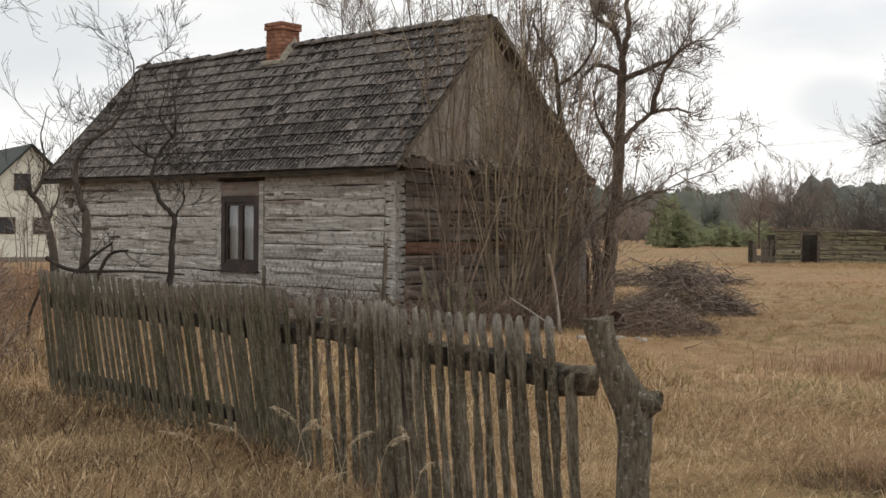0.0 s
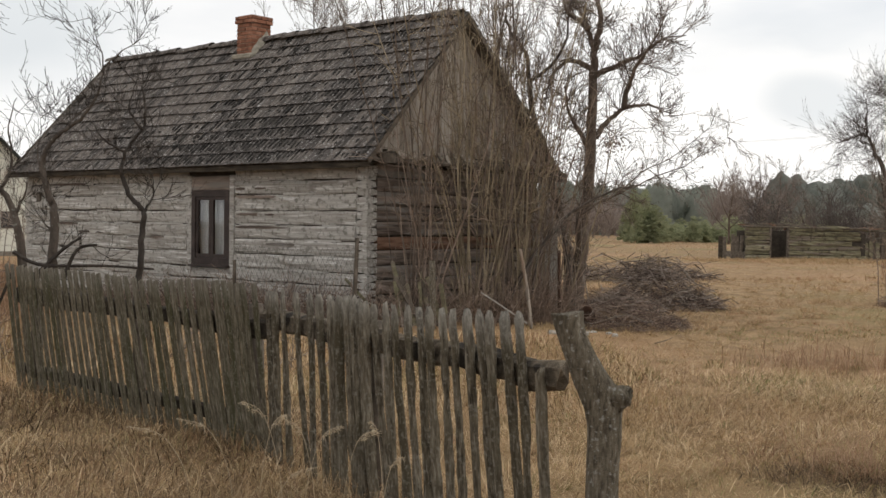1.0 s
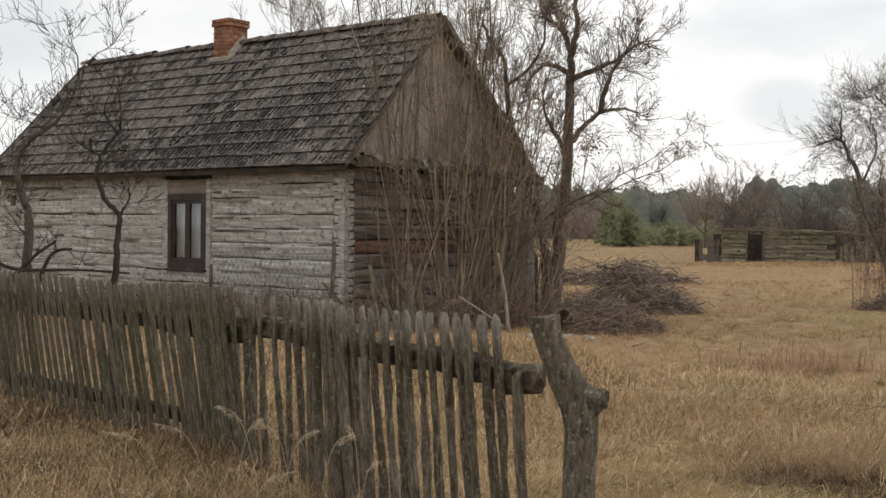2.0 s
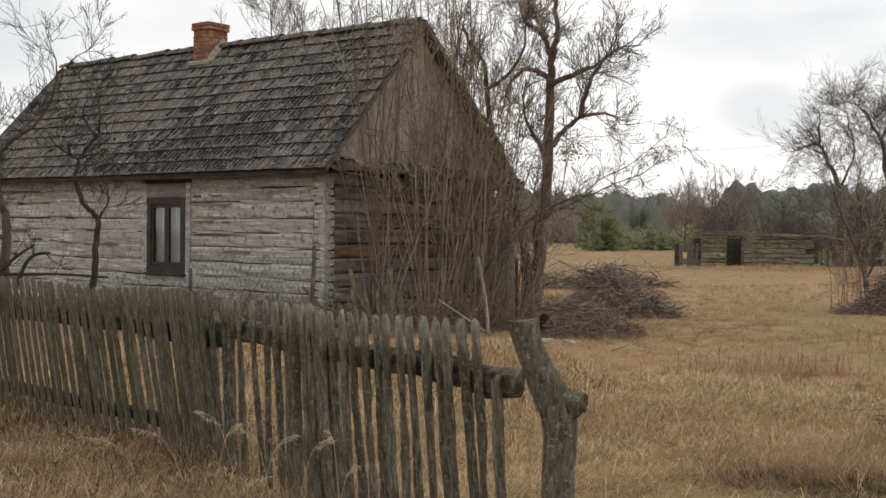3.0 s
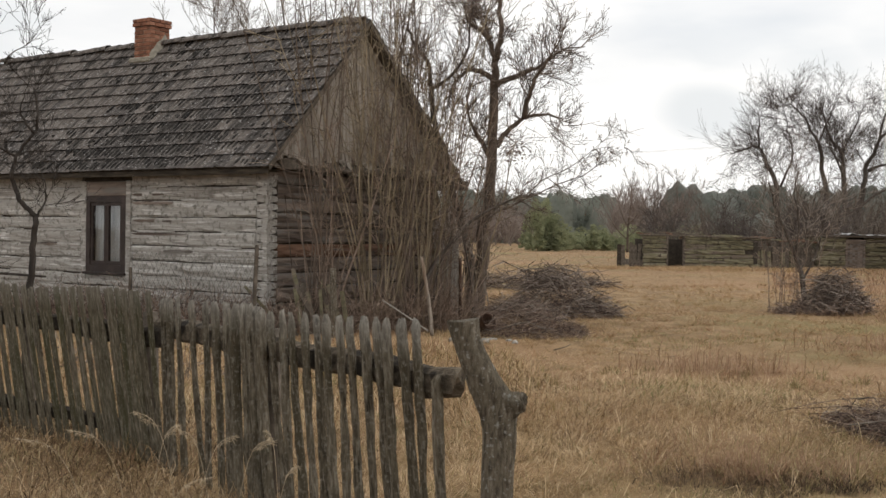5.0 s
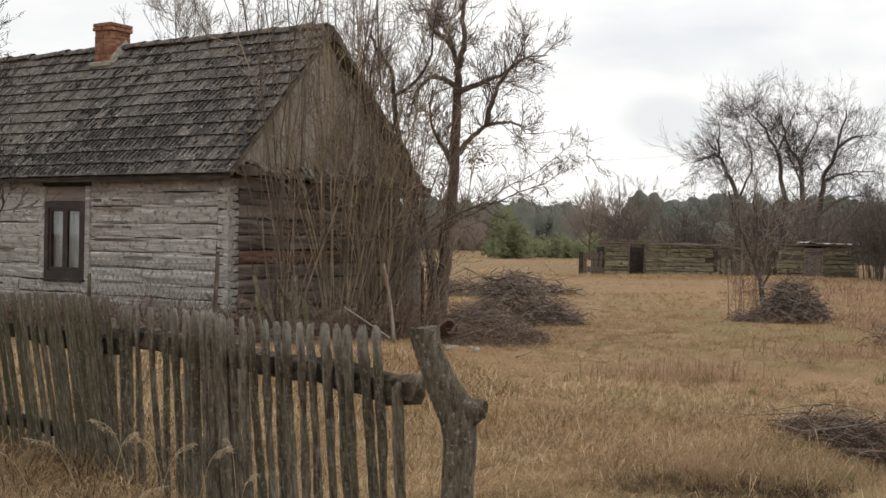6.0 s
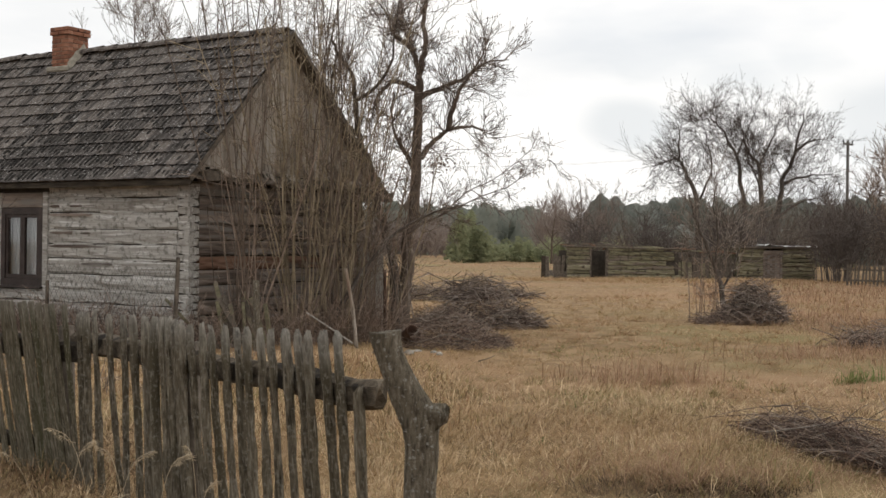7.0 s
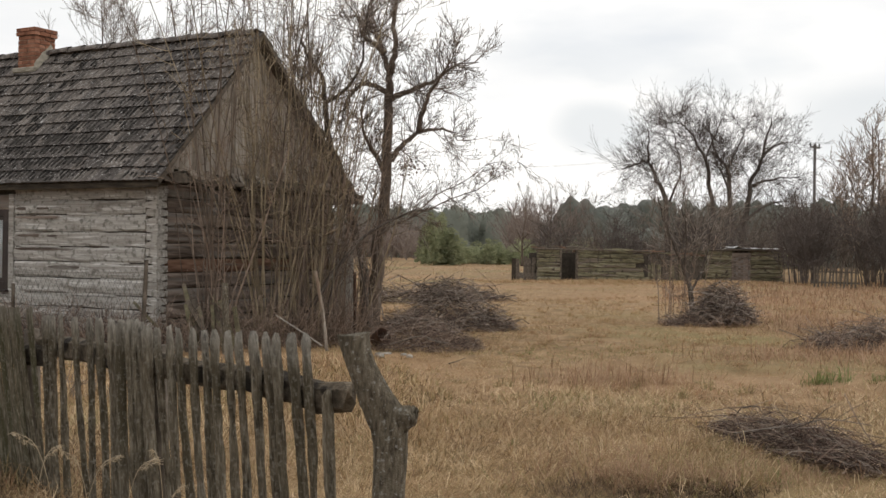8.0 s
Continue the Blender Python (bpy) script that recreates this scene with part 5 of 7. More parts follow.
rng = random.Random(51)
for lx, ly, stems, h, br, fan, mat in ((1.15, 1.25, 28, 7.0, 0.22, 0.50, TWIG), (1.45, 1.95, 22, 6.8, 0.28, 0.55, TWIG), (0.95, 2.8, 24, 5.2, 0.34, 0.55, TWIG_RED),
                                       (1.0, 3.6, 20, 4.4, 0.32, 0.55, TWIG_RED), (0.8, 0.35, 9, 3.4, 0.2, 0.55, TWIG_RED), (1.3, 4.4, 5, 3.6, 0.25, 0.6, TWIG_GREY), (1.3, 1.6, 12, 7.4, 0.5, 0.45, BARK), (1.1, 3.5, 12, 3.4, 0.5, 0.5, TWIG), (1.2, 3.2, 6, 5.4, 0.5, 0.45, TWIG), (0.75, 0.35, 13, 8.4, 0.30, 0.80, BARK)):
    p = in_house(lx, ly, 0)
    shrub("hazel_bush", "dense leafless hazel bush of upright olive-brown stems" if mat is TWIG else "sparse tall bush of dark bare stems" if mat is BARK else "dense leafless bush of reddish-brown stems", "bush",
          (p.x, p.y, float(land(p.x, p.y))), stems, h, br, fan, rng, mat, 0.0130, 7, 0.55, 0.0034, "bushes along the gable", 1, single=True)

# weeds and brambles along the cottage front and the garden side of the fence
def weeds(name, label, spots, rng, mat, count, height, thin=0.003, kind="stuff"):
    V, F = [], []
    x0, y0 = spots[0]
    for i in range(count):
        k = rng.random() * (len(spots) - 1)
        a, b = Vector((*spots[int(k)], 0)), Vector((*spots[int(k) + 1], 0))
        p = a.lerp(b, k - int(k)) + Vector((rng.gauss(0, 0.18), rng.gauss(0, 0.25), 0))
        p.z = float(land(p.x, p.y)) - 0.03
        p -= Vector((x0, y0, 0))
        grow(V, F, p, Vector((rng.gauss(0, 0.5), rng.gauss(0, 0.5), 1)), height * rng.uniform(0.5, 1.15), 0.006, 1, rng, up=0.02, spread=0.8, kids=4, wander=0.25, thin=thin)
    ob = part(name, (V, F), mat, m=Matrix.Translation((x0, y0, 0)))
    tagged(ob, label, "weeds", kind=kind)


def house_xy(x, y):
    p = in_house(x, y, 0)
    return (p.x, p.y)


weeds("dead_weeds", "tangle of dead weed stalks along the cottage front", [house_xy(-5.6, -0.7), house_xy(-3.2, -0.8), house_xy(-1.2, -0.9), house_xy(0.6, -0.6)], random.Random(61), TWIG_BROWN, 420, 0.72)
weeds("bramble_tangle", "low dark bramble tangle along the wire netting", [house_xy(-5.6, -0.9), house_xy(-3.2, -1.1), house_xy(-1.2, -1.2), house_xy(0.9, -0.9)], random.Random(69), TWIG_RUST, 620, 0.52)
weeds("bramble_tangle", "brown bramble tangle at the foot of the bushes", [house_xy(0.5, -0.3), house_xy(1.4, 0.8), house_xy(1.7, 2.3), house_xy(1.6, 3.0)], random.Random(62), TWIG_RED, 430, 0.75)
weeds("bramble_tangle", "dark dense bramble tangle among the bush stems", [house_xy(0.9, 1.7), house_xy(1.1, 2.6), house_xy(1.0, 3.1)], random.Random(67), TWIG_DUSK, 150, 0.9)
weeds("dead_weeds", "reddish dead weeds beyond the fence end", [(-5.6, 10.6), (-5.4, 12.0), (-6.2, 14.5)], random.Random(64), RED_GRASS, 420, 0.8)
weeds("bramble_tangle", "dark bramble tangle behind the fence end", [(-5.0, 10.9), (-4.6, 12.2), (-6.0, 13.4)], random.Random(65), TWIG_DUSK, 110, 0.6)
weeds("bramble_tangle", "dark scrub between the garden and the pale house", [(-6.3, 14.2), (-7.6, 18.0), (-9.6, 23.0)], random.Random(68), TWIG_RED, 420, 1.0, thin=0.005)
weeds("dead_weeds", "sparse dead stalks in the cottage garden", [(-3.4, 13.5), (-1.6, 12.6), (0.2, 12.8)], random.Random(63), TWIG_GREY, 50, 0.7)


# ---- wire fence with stakes before the cottage ----
def stick(name, label, cat, a, b, r0, r1, mat, n=8, group="", bend=0.01):
    a, b = Vector(a), Vector(b)
    c = a.lerp(b, 0.5) + Vector((bend, 0, 0))
    V, F = [], []
    tube(V, F, [p - a for p in smooth_line([a, c, b], 4)], [r0 + (r1 - r0) * i / 8 for i in range(9)], n)
    ob = part(name, (V, F, True), mat, m=Matrix.Translation(a))
    return tagged(ob, label, cat, group)


stick("fence_stake", "dark weathered stake of the wire fence", "stake", (-0.90, 16.3, -0.1), (-0.83, 16.3, 1.38), 0.035, 0.03, ROUGH_WOOD, 7)
stick("fence_stake", "dark weathered stake of the wire fence", "stake", (-2.80, 17.44, -0.1), (-2.78, 17.44, 1.0), 0.03, 0.025, ROUGH_WOOD, 7)
net_a, net_b, V, F = Vector((-2.75, 17.42, 0)), Vector((-0.88, 16.28, 0)), [], []
nd = (net_b - net_a)
cells, rows_n, cell = int(nd.length / 0.09), 12, 0.09
for i in range(cells + 1):
    pts = []
    for j in range(rows_n + 1):
        s = (i + (0.5 if j % 2 else 0)) / cells
        sag = 0.06 * math.sin(math.pi * min(1, s)) * j / rows_n
        pts.append(nd * min(1, s) + Vector((0, 0, 0.18 + j * cell - sag)))
    tube(V, F, pts, [0.0030] * len(pts), 3, cap=False)
    pts = []
    for j in range(rows_n + 1):
        s = (i - (0.5 if j % 2 else 0)) / cells
        sag = 0.06 * math.sin(math.pi * max(0, s)) * j / rows_n
        pts.append(nd * max(0, s) + Vector((0, 0.004, 0.18 + j * cell - sag)))
    tube(V, F, pts, [0.0030] * len(pts), 3, cap=False)
netting = part("wire_netting", (V, F), WIRE, m=Matrix.Translation(net_a))
tagged(netting, "sagging chain-link wire netting between stakes", "wire fence")
stick("steel_post", "thin rusty steel fence post beside the bushes", "post", (2.42, 18.6, -0.1), (2.40, 18.6, 1.18), 0.028, 0.028, RUST, 8, bend=0.0)
stick("leaning_stake", "pale leaning wooden stake in front of the bushes", "stake", (1.83, 17.4, -0.05), (1.62, 17.2, 1.22), 0.034, 0.026, GABLE, 7, bend=0.02)
stick("white_pole", "fallen pale pole lying against the bushes", "pole", (1.72, 17.0, 0.10), (1.02, 17.1, 0.56), 0.013, 0.011, WHITE_STONE, 6)
rng = random.Random(71)
for i in range(13):
    x = -0.42 + i * 0.07 + rng.gauss(0, 0.03)
    half, high = rng.uniform(0.022, 0.042), rng.uniform(0.6, 1.12)
    plank = part("old_board", box(-half, half, -0.010, 0.010, 0, high, 0.004), (MOSS_LOG, ROUGH_WOOD, MOSS_LOG)[i % 3],
                 m=pose(x + 0.12, 16.75 + rng.gauss(0, 0.08), -0.02, -12 + rng.gauss(0, 4), -16 + rng.gauss(0, 9), rng.uniform(-35, 35)))
    tagged(plank, "old grey-green plank leaning at the cottage corner", "plank", "old planks at the corner")
stick("mossy_stump_post", "short pale post among the planks", "post", (0.28, 16.6, -0.1), (0.26, 16.6, 1.05), 0.05, 0.045, POST, 9)
leaning_panel = part("door_leaf", box(-0.24, 0.24, -0.02, 0.02, 0, 1.50, 0.006), WHITE_STONE, m=pose(2.40, 20.3, 0.02, -6, 0, 12))
tagged(leaning_panel, "pale grey panel leaning behind the bushes", "panel")


# ---- heaps of cut branches ----
def heap(name, label, at, rx, ry, h, count, rng, mat=None, length=(0.5, 1.5), r=(0.004, 0.014), turn=0.0, thick=10, flat=0.35, across=1.0):
    """A dome of crossing sticks: a dense heart coloured dark for its inner shade, finer twigs over it, and crooked
    forked boughs on top.
    """
    z0 = float(land(at[0], at[1]))
    pile = thing(name, label, "brush pile", pose(at[0], at[1], z0, 0, 0, turn))
    lumps = [(rng.uniform(-0.7, 0.7), rng.uniform(-0.7, 0.7), rng.uniform(0.55, 1.15)) for _ in range(7)]

    def top(x, y):
        """Uneven upper surface over the unit disc."""
        rr = math.hypot(x, y)
        near = sum(g * math.exp(-((x - a) ** 2 + (y - b) ** 2) / 0.12) for a, b, g in lumps)
        return h * max(0.0, 1 - rr ** 1.8) * min(1.15, 0.45 + 0.55 * near)

    # the innermost twigs are darker: the heap's inner shade is in their colour
    for share, tone, lo, hi, tag in ((0.40, TWIG_RUST, 0.0, 0.75, "heart of the heap, inner shade in darker twigs"), (0.42, mat or TWIG_DUSK, 0.5, 1.05, ""), (0.18, TWIG_GREY, 0.75, 1.12, "paler barkless twigs")):
        V, F = [], []
        for i in range(int(count * share)):
            a, rr = rng.uniform(0, 6.283), math.sqrt(rng.random())
            x, y = rr * math.cos(a), rr * math.sin(a)
            z = top(x, y) * rng.uniform(lo, hi) + 0.02
            L = rng.uniform(*length)
            stray = rng.random() < 0.06
            if stray:
                L *= 1.5
            d = Vector((rng.gauss(0, 1), rng.gauss(0, across), rng.gauss(0, flat * (1.9 if stray else 1)))).normalized()
            c = Vector((x * rx, y * ry, z))
            bend = Vector((rng.gauss(0, 0.10), rng.gauss(0, 0.10), rng.gauss(0.05, 0.10))) * L
            crook = bend * rng.uniform(-0.4, 0.9) + Vector((rng.gauss(0, 0.07), rng.gauss(0, 0.07), rng.gauss(0.02, 0.07))) * L
            p0, p2 = c - d * L / 2, c + d * L / 2
            p0.z, p2.z = max(p0.z, 0.01), max(p2.z, 0.01)
            rad = rng.uniform(*r) * (0.5 + rng.random())
            tube(V, F, [p0, p0.lerp(p2, 0.34) + bend, p0.lerp(p2, 0.68) + crook, p2], [rad, rad * 0.85, rad * 0.65, rad * 0.3], 3, cap=False)
            for _ in range(rng.choice((0, 1, 1, 2))):
                e = c + bend + (d + Vector((rng.gauss(0, 0.6), rng.gauss(0, 0.6), rng.gauss(0, 0.4)))) * L * 0.35
                e.z = max(e.z, 0.01)
                root = p0.lerp(p2, 0.34) + bend
                tube(V, F, [root, root.lerp(e, 0.5) + crook * 0.2, e], [rad * 0.6, rad * 0.45, rad * 0.25], 3, cap=False)
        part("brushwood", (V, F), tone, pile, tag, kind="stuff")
    for i in range(thick):
        a, rr = rng.uniform(0, 6.283), math.sqrt(rng.random()) * 0.9
        x, y = rr * math.cos(a), rr * math.sin(a)
        c = Vector((x * rx, y * ry, top(x, y) * rng.uniform(0.75, 1.08) + 0.03))
        d = Vector((rng.gauss(0, 1), rng.gauss(0, 0.7), rng.gauss(0, 0.28))).normalized()
        L = rng.uniform(0.5, 1.15) * min(1.0, rx)
        V, F = [], []
        rad = rng.uniform(0.008, 0.018) * (0.5 if h < 0.2 else 1.0)
        p0, p2 = c - d * L / 2, c + d * L / 2
        p0.z, p2.z = max(p0.z, 0.03), max(p2.z, 0.03)
        line = smooth_line([p0, p0.lerp(p2, 0.33) + Vector((rng.gauss(0, 0.06), rng.gauss(0, 0.06), rng.gauss(0.02, 0.04))), p0.lerp(p2, 0.66) + Vector((rng.gauss(0, 0.06), rng.gauss(0, 0.06), rng.gauss(0.03, 0.04))), p2], 3)
        tube(V, F, line, [rad * (1 - 0.07 * q) for q in range(len(line))], 6)
        for _ in range(2):
            k = rng.randint(3, 8)
            e = line[k] + (d * rng.choice((-1, 1)) + Vector((rng.gauss(0, 0.7), rng.gauss(0, 0.7), rng.gauss(0.1, 0.5)))) * L * rng.uniform(0.15, 0.35)
            e.z = max(e.z, 0.02)
            tube(V, F, [line[k], line[k].lerp(e, 0.5) + Vector((0, 0, 0.015)), e], [rad * 0.55, rad * 0.42, rad * 0.2], 4)
        part("bough", (V, F), PALE_BOUGH if rng.random() < 0.5 else BARK, pile)
    return pile


heap("brush_pile", "large heap of cut grey branches on the dry grass", (4.55, 21.2), 1.3, 1.0, 0.78, 1500, random.Random(81), None, (0.2, 0.8), (0.0028, 0.0075), thick=16)
heap("brush_pile", "low heap of fine reddish brushwood", (3.42, 17.7), 0.90, 0.75, 0.54, 1300, random.Random(82), TWIG_BROWN, (0.15, 0.55), (0.002, 0.0048), thick=4)
heap("brush_pile", "heap of dark branches at the foot of a thin tree", (11.0, 22.9), 0.70, 0.7, 0.90, 1000, random.Random(83), None, (0.25, 0.9), (0.003, 0.009), thick=14)
heap("brush_pile", "low scatter of dead twigs round the thin tree", (10.35, 22.7), 0.75, 0.5, 0.26, 360, random.Random(88), TWIG_BROWN, (0.25, 0.7), (0.003, 0.007), thick=2)
heap("brush_pile", "low spread of cut branches in the field", (11.0, 17.4), 1.1, 0.6, 0.42, 650, random.Random(84), TWIG_BROWN, (0.3, 0.9), (0.003, 0.008), thick=7)
heap("brush_pile", "flat dark bundle of twigs sunk in the grass", (4.60, 8.20), 1.0, 0.22, 0.15, 1400, random.Random(85), TWIG_RUST, (0.25, 0.65), (0.0016, 0.0038), turn=-80, thick=3, flat=0.07, across=0.25)
heap("brush_pile", "low line of old branches far out in the field", (6.6, 33.0), 2.2, 0.9, 0.40, 420, random.Random(86), thick=8)
V, F = [], []
for a, c, e in (((4.05, 9.7, 0.02), (4.7, 8.7, 0.30), (5.3, 7.3, 0.02)), ((4.3, 8.9, 0.02), (4.8, 8.2, 0.16), (5.2, 7.5, 0.02)), ((5.3, 8.6, 0.42), (5.1, 8.0, 0.22), (5.0, 7.4, 0.0))):
    pts = smooth_line([Vector(a), Vector(c), Vector(e)], 6)
    tube(V, F, [p - Vector((5, 8.5, 0)) for p in pts], [0.004] * len(pts), 4)
bramble = part("bramble_stem", (V, F), TWIG_RED, m=Matrix.Translation((5, 8.5, 0)))
tagged(bramble, "arching bare bramble stems over the twigs", "bramble")
limb_tree("thin_tree", "thin many-stemmed bare tree in the field", THIN, 0.075, random.Random(87), 9, 1.0, BARK_DARK, TWIG_GREY, 0.010, 2, taper=0.3, jog=0.01, kids=5, thin=0.0042, up=0.2, kinds=0.3)
for i, (x, y) in enumerate(((10.45, 23.2), (9.9, 23.3))):
    shrub("sapling", "cluster of thin bare saplings beside the heap", "sapling", (x, y, float(land(x, y))), 7, 2.0, 0.25, 0.5, random.Random(90 + i), TWIG_RED, 0.008, 4, 0.35, 0.004, "", 1, 0)

stick("fallen_stick", "dry broken stick lying in the grass", "stick", (3.25, 15.0, 0.03), (3.55, 15.3, 0.08), 0.008, 0.005, BARK, 6, bend=0.03)

# rubble and a rusty pot near the tree's foot
rng = random.Random(95)
for i in range(7):
    bm = bmesh.new()
    bmesh.ops.create_icosphere(bm, subdivisions=2, radius=rng.uniform(0.04, 0.085))
    sx, sy, sz = rng.uniform(0.8, 1.5), rng.uniform(0.7, 1.1), rng.uniform(0.4, 0.7)
    for v in bm.verts:
        v.co = Vector((v.co.x * sx, v.co.y * sy, v.co.z * sz)) * (1 + 0.14 * math.sin(31 * v.co.x + i) + 0.1 * math.cos(27 * v.co.y + 2 * i))
    me = bpy.data.meshes.new("rubble_stone")
    bm.to_mesh(me)
    bm.free()
    x, y = 2.02 + i * 0.17 + rng.gauss(0, 0.05), 16.4 + rng.gauss(0, 0.35)
    st = part("rubble_stone", me, WHITE_STONE, m=pose(x, y, float(land(x, y)) + 0.02, 0, 0, rng.uniform(0, 360)))
    tagged(st, "pale lump of rubble lying in the grass", "stone", "rubble by the fence line")
V, F = [], []
n = 18
for (z, r) in ((0.0, 0.10), (0.0, 0.11), (0.20, 0.13), (0.21, 0.135), (0.20, 0.12), (0.02, 0.10)):
    for j in range(n):
        V.append((r * math.cos(6.283 * j / n), r * math.sin(6.283 * j / n), z))
for i in range(5):
    for j in range(n):
        F.append((i * n + j, i * n + (j + 1) % n, (i + 1) * n + (j + 1) % n, (i + 1) * n + j))
F.append(tuple(reversed(range(n))))
F.append(tuple(5 * n + j for j in range(n)))
pot = part("rusty_bucket", (V, F, True), RUST, m=pose(2.62, 17.6, 0.13, 62, 0, 35))
tagged(pot, "rusty bucket tipped over by the tree", "bucket")


# ---- the ruined barn across the field ----
barn_m = pose(16.75, 56.6, 0, 0, 0, 2.5)
barn = thing("ruined_barn", "roofless ruin of a mossy green log barn", "barn", barn_m)
rng = random.Random(101)
barn_wall = part("wall", merge(box(0.05, 1.25, 0.06, 0.12, 0, 1.45), box(2.25, 6.3, 0.06, 0.12, 0, 1.35)), GAP, barn, "front wall of mossy logs with a doorway")
for i in range(7):
    z = 0.10 + i * 0.245
    for a, b in ((0.0, 1.25), (2.25, 6.3 - 0.3 * rng.random() * i)):
        part("log", log_mesh("log", b - a, 0.226, 0.16, rng, 0.014), MOSS_LOG, barn_wall, m=pose(a, rng.gauss(0, 0.02), z))
part("door_post", box(1.22, 1.34, -0.08, 0.10, 0, 1.72, 0.01), ROUGH_WOOD, barn)
part("door_post", box(2.16, 2.28, -0.08, 0.10, 0, 1.66, 0.01), ROUGH_WOOD, barn)
part("top_plate", box(-0.15, 6.4, -0.10, 0.16, 1.62, 1.71, 0.02), ROUGH_WOOD, barn, m=pose(0, 0, 0, 0, 0.6, 0))
# back wall near-black: the shade inside the doorway is put into its colour
part("back_wall", box(0.0, 6.3, 1.2, 1.35, 0, 1.45), GAP, barn)
part("side_wall", box(0.02, 0.14, 0.1, 3.4, 0, 0.35), ROUGH_WOOD, barn)
for i in range(46):
    x = rng.uniform(0.1, 9.4)
    half, thick = rng.uniform(0.2, 0.7), rng.uniform(0.018, 0.05)
    part("rotten_rafter", box(-half, half, -thick, thick, -thick, thick, 0.006), (ROUGH_WOOD, RED_LOG, MOSS_LOG)[i % 3], barn,
         m=pose(x, rng.uniform(-0.05, 0.4), 1.70 - 0.03 * x + rng.uniform(0.0, 0.13), 0, rng.uniform(-7, 7) + (rng.choice((-22, 25)) if i % 11 == 0 else 0), rng.uniform(-25, 25)))
collapse = part("collapsed_wall", box(6.4, 9.6, 0.4, 0.6, 0, 1.15, 0.03), ROUGH_WOOD, barn, "collapsed grey plank wall")
for i in range(16):
    part("plank", box(-0.1, 0.1, -0.02, 0.02, 0, rng.uniform(0.8, 1.4)), ROUGH_WOOD if rng.random() < 0.6 else MOSS_LOG, collapse, m=pose(6.5 + i * 0.2, 0.3 + rng.gauss(0, 0.03), 0, 0, rng.gauss(0, 3), 0))
hut = thing("log_hut", "low mossy log hut with plank door and white sheet on top", "hut", barn_m @ pose(9.7, 0.0, 0))
hut_wall = part("wall", box(0.05, 1.5, 0.06, 0.12, 0, 1.55), GAP, hut)
part("wall", box(2.6, 4.55, 0.06, 0.12, 0, 1.55), GAP, hut)
for i in range(7):
    z = 0.10 + i * 0.245
    for a, b in ((0.0, 1.5), (2.6, 4.6)):
        part("log", log_mesh("log", b - a, 0.226, 0.16, rng, 0.014), MOSS_LOG, hut_wall, m=pose(a, rng.gauss(0, 0.02), z))
part("door_frame", merge(box(1.48, 1.6, -0.1, 0.1, 0, 1.6), box(2.5, 2.62, -0.1, 0.1, 0, 1.6), box(1.6, 2.5, -0.1, 0.1, 1.36, 1.6)), BROWN_LOG, hut)
hut_door = part("door", box(1.6, 2.5, -0.02, 0.03, 0.02, 1.36), BROWN_LOG, hut, "grey-brown plank door")
for i in range(6):
    part("plank", box(1.61 + i * 0.148, 1.75 + i * 0.148, -0.045, -0.022, 0.03, 1.35), BROWN_LOG, hut_door)
part("flat_roof", box(-0.2, 4.7, -0.25, 2.8, 1.70, 1.80, 0.02), ROUGH_WOOD, hut)
part("back_wall", box(0.0, 4.6, 2.5, 2.66, 0, 1.7), MOSS_LOG, hut)
part("side_wall", box(4.44, 4.6, 0.1, 2.5, 0, 1.7), MOSS_LOG, hut)
part("side_wall", box(0, 0.16, 0.1, 2.5, 0, 1.7), MOSS_LOG, hut)
V, F = [], []
for i in range(15):
    for j in range(6):
        x, y = 1.5 + 3.2 * i / 14, -0.3 + 1.6 * j / 5
        V.append((x, y, 1.83 + 0.10 * max(0, math.sin(1.2 * i)) * (i < 6) + 0.03 * math.sin(2.1 * i + 1.3 * j) + 0.02))
        if i and j:
            k = i * 6 + j
            F.append((k - 7, k - 1, k, k - 6))
sheet = part("roof_sheet", (V, F, True), TARP, m=barn_m @ pose(9.7, 0.0, 0))
tagged(sheet, "crumpled white sheet lying on the hut roof", "tarpaulin")
sm = sheet.modifiers.new("thickness", "SOLIDIFY")
sm.thickness = 0.015
for i, (x, w, h) in enumerate(((-1.25, 0.22, 1.16), (-1.02, 0.20, 1.12), (-0.62, 0.18, 1.26), (-0.42, 0.20, 1.15), (-0.22, 0.17, 1.2))):
    pl = part("fence_board", box(-w / 2, w / 2, -0.03, 0.03, -0.1, h, 0.006), ROUGH_WOOD if i else RAIL, m=barn_m @ pose(x, 0.1, 0, 0, rng.gauss(0, 2), 0))
    tagged(pl, "dark upright board beside the barn ruin", "board", "boards by the barn")
far_fence = thing("field_fence", "old dark picket fence before the thicket", "fence", pose(28.1, 48.5, 0, 0, 0, -62))
for s in range(12):
    part("picket", box(-0.04, 0.04, -0.02, 0.02, -0.05, 1.0 + rng.gauss(0, 0.04)), ROUGH_WOOD, far_fence, m=pose(s * 0.19 - 0.1, 0, 0, 0, rng.gauss(0, 3.5), 0))
part("rail", box(-0.3, 2.2, 0.02, 0.08, 0.72, 0.80), ROUGH_WOOD, far_fence)
part("rail", box(-0.3, 2.2, 0.02, 0.08, 0.22, 0.30), ROUGH_WOOD, far_fence)


# ---- the big bare trees and the thicket ----
rng = random.Random(111)
def lowered(limbs):
    """The upper crown drawn in a little."""
    return [[(x, y, z if z < 5 else 5 + (z - 5) * 0.88) for x, y, z in line] for line in limbs]


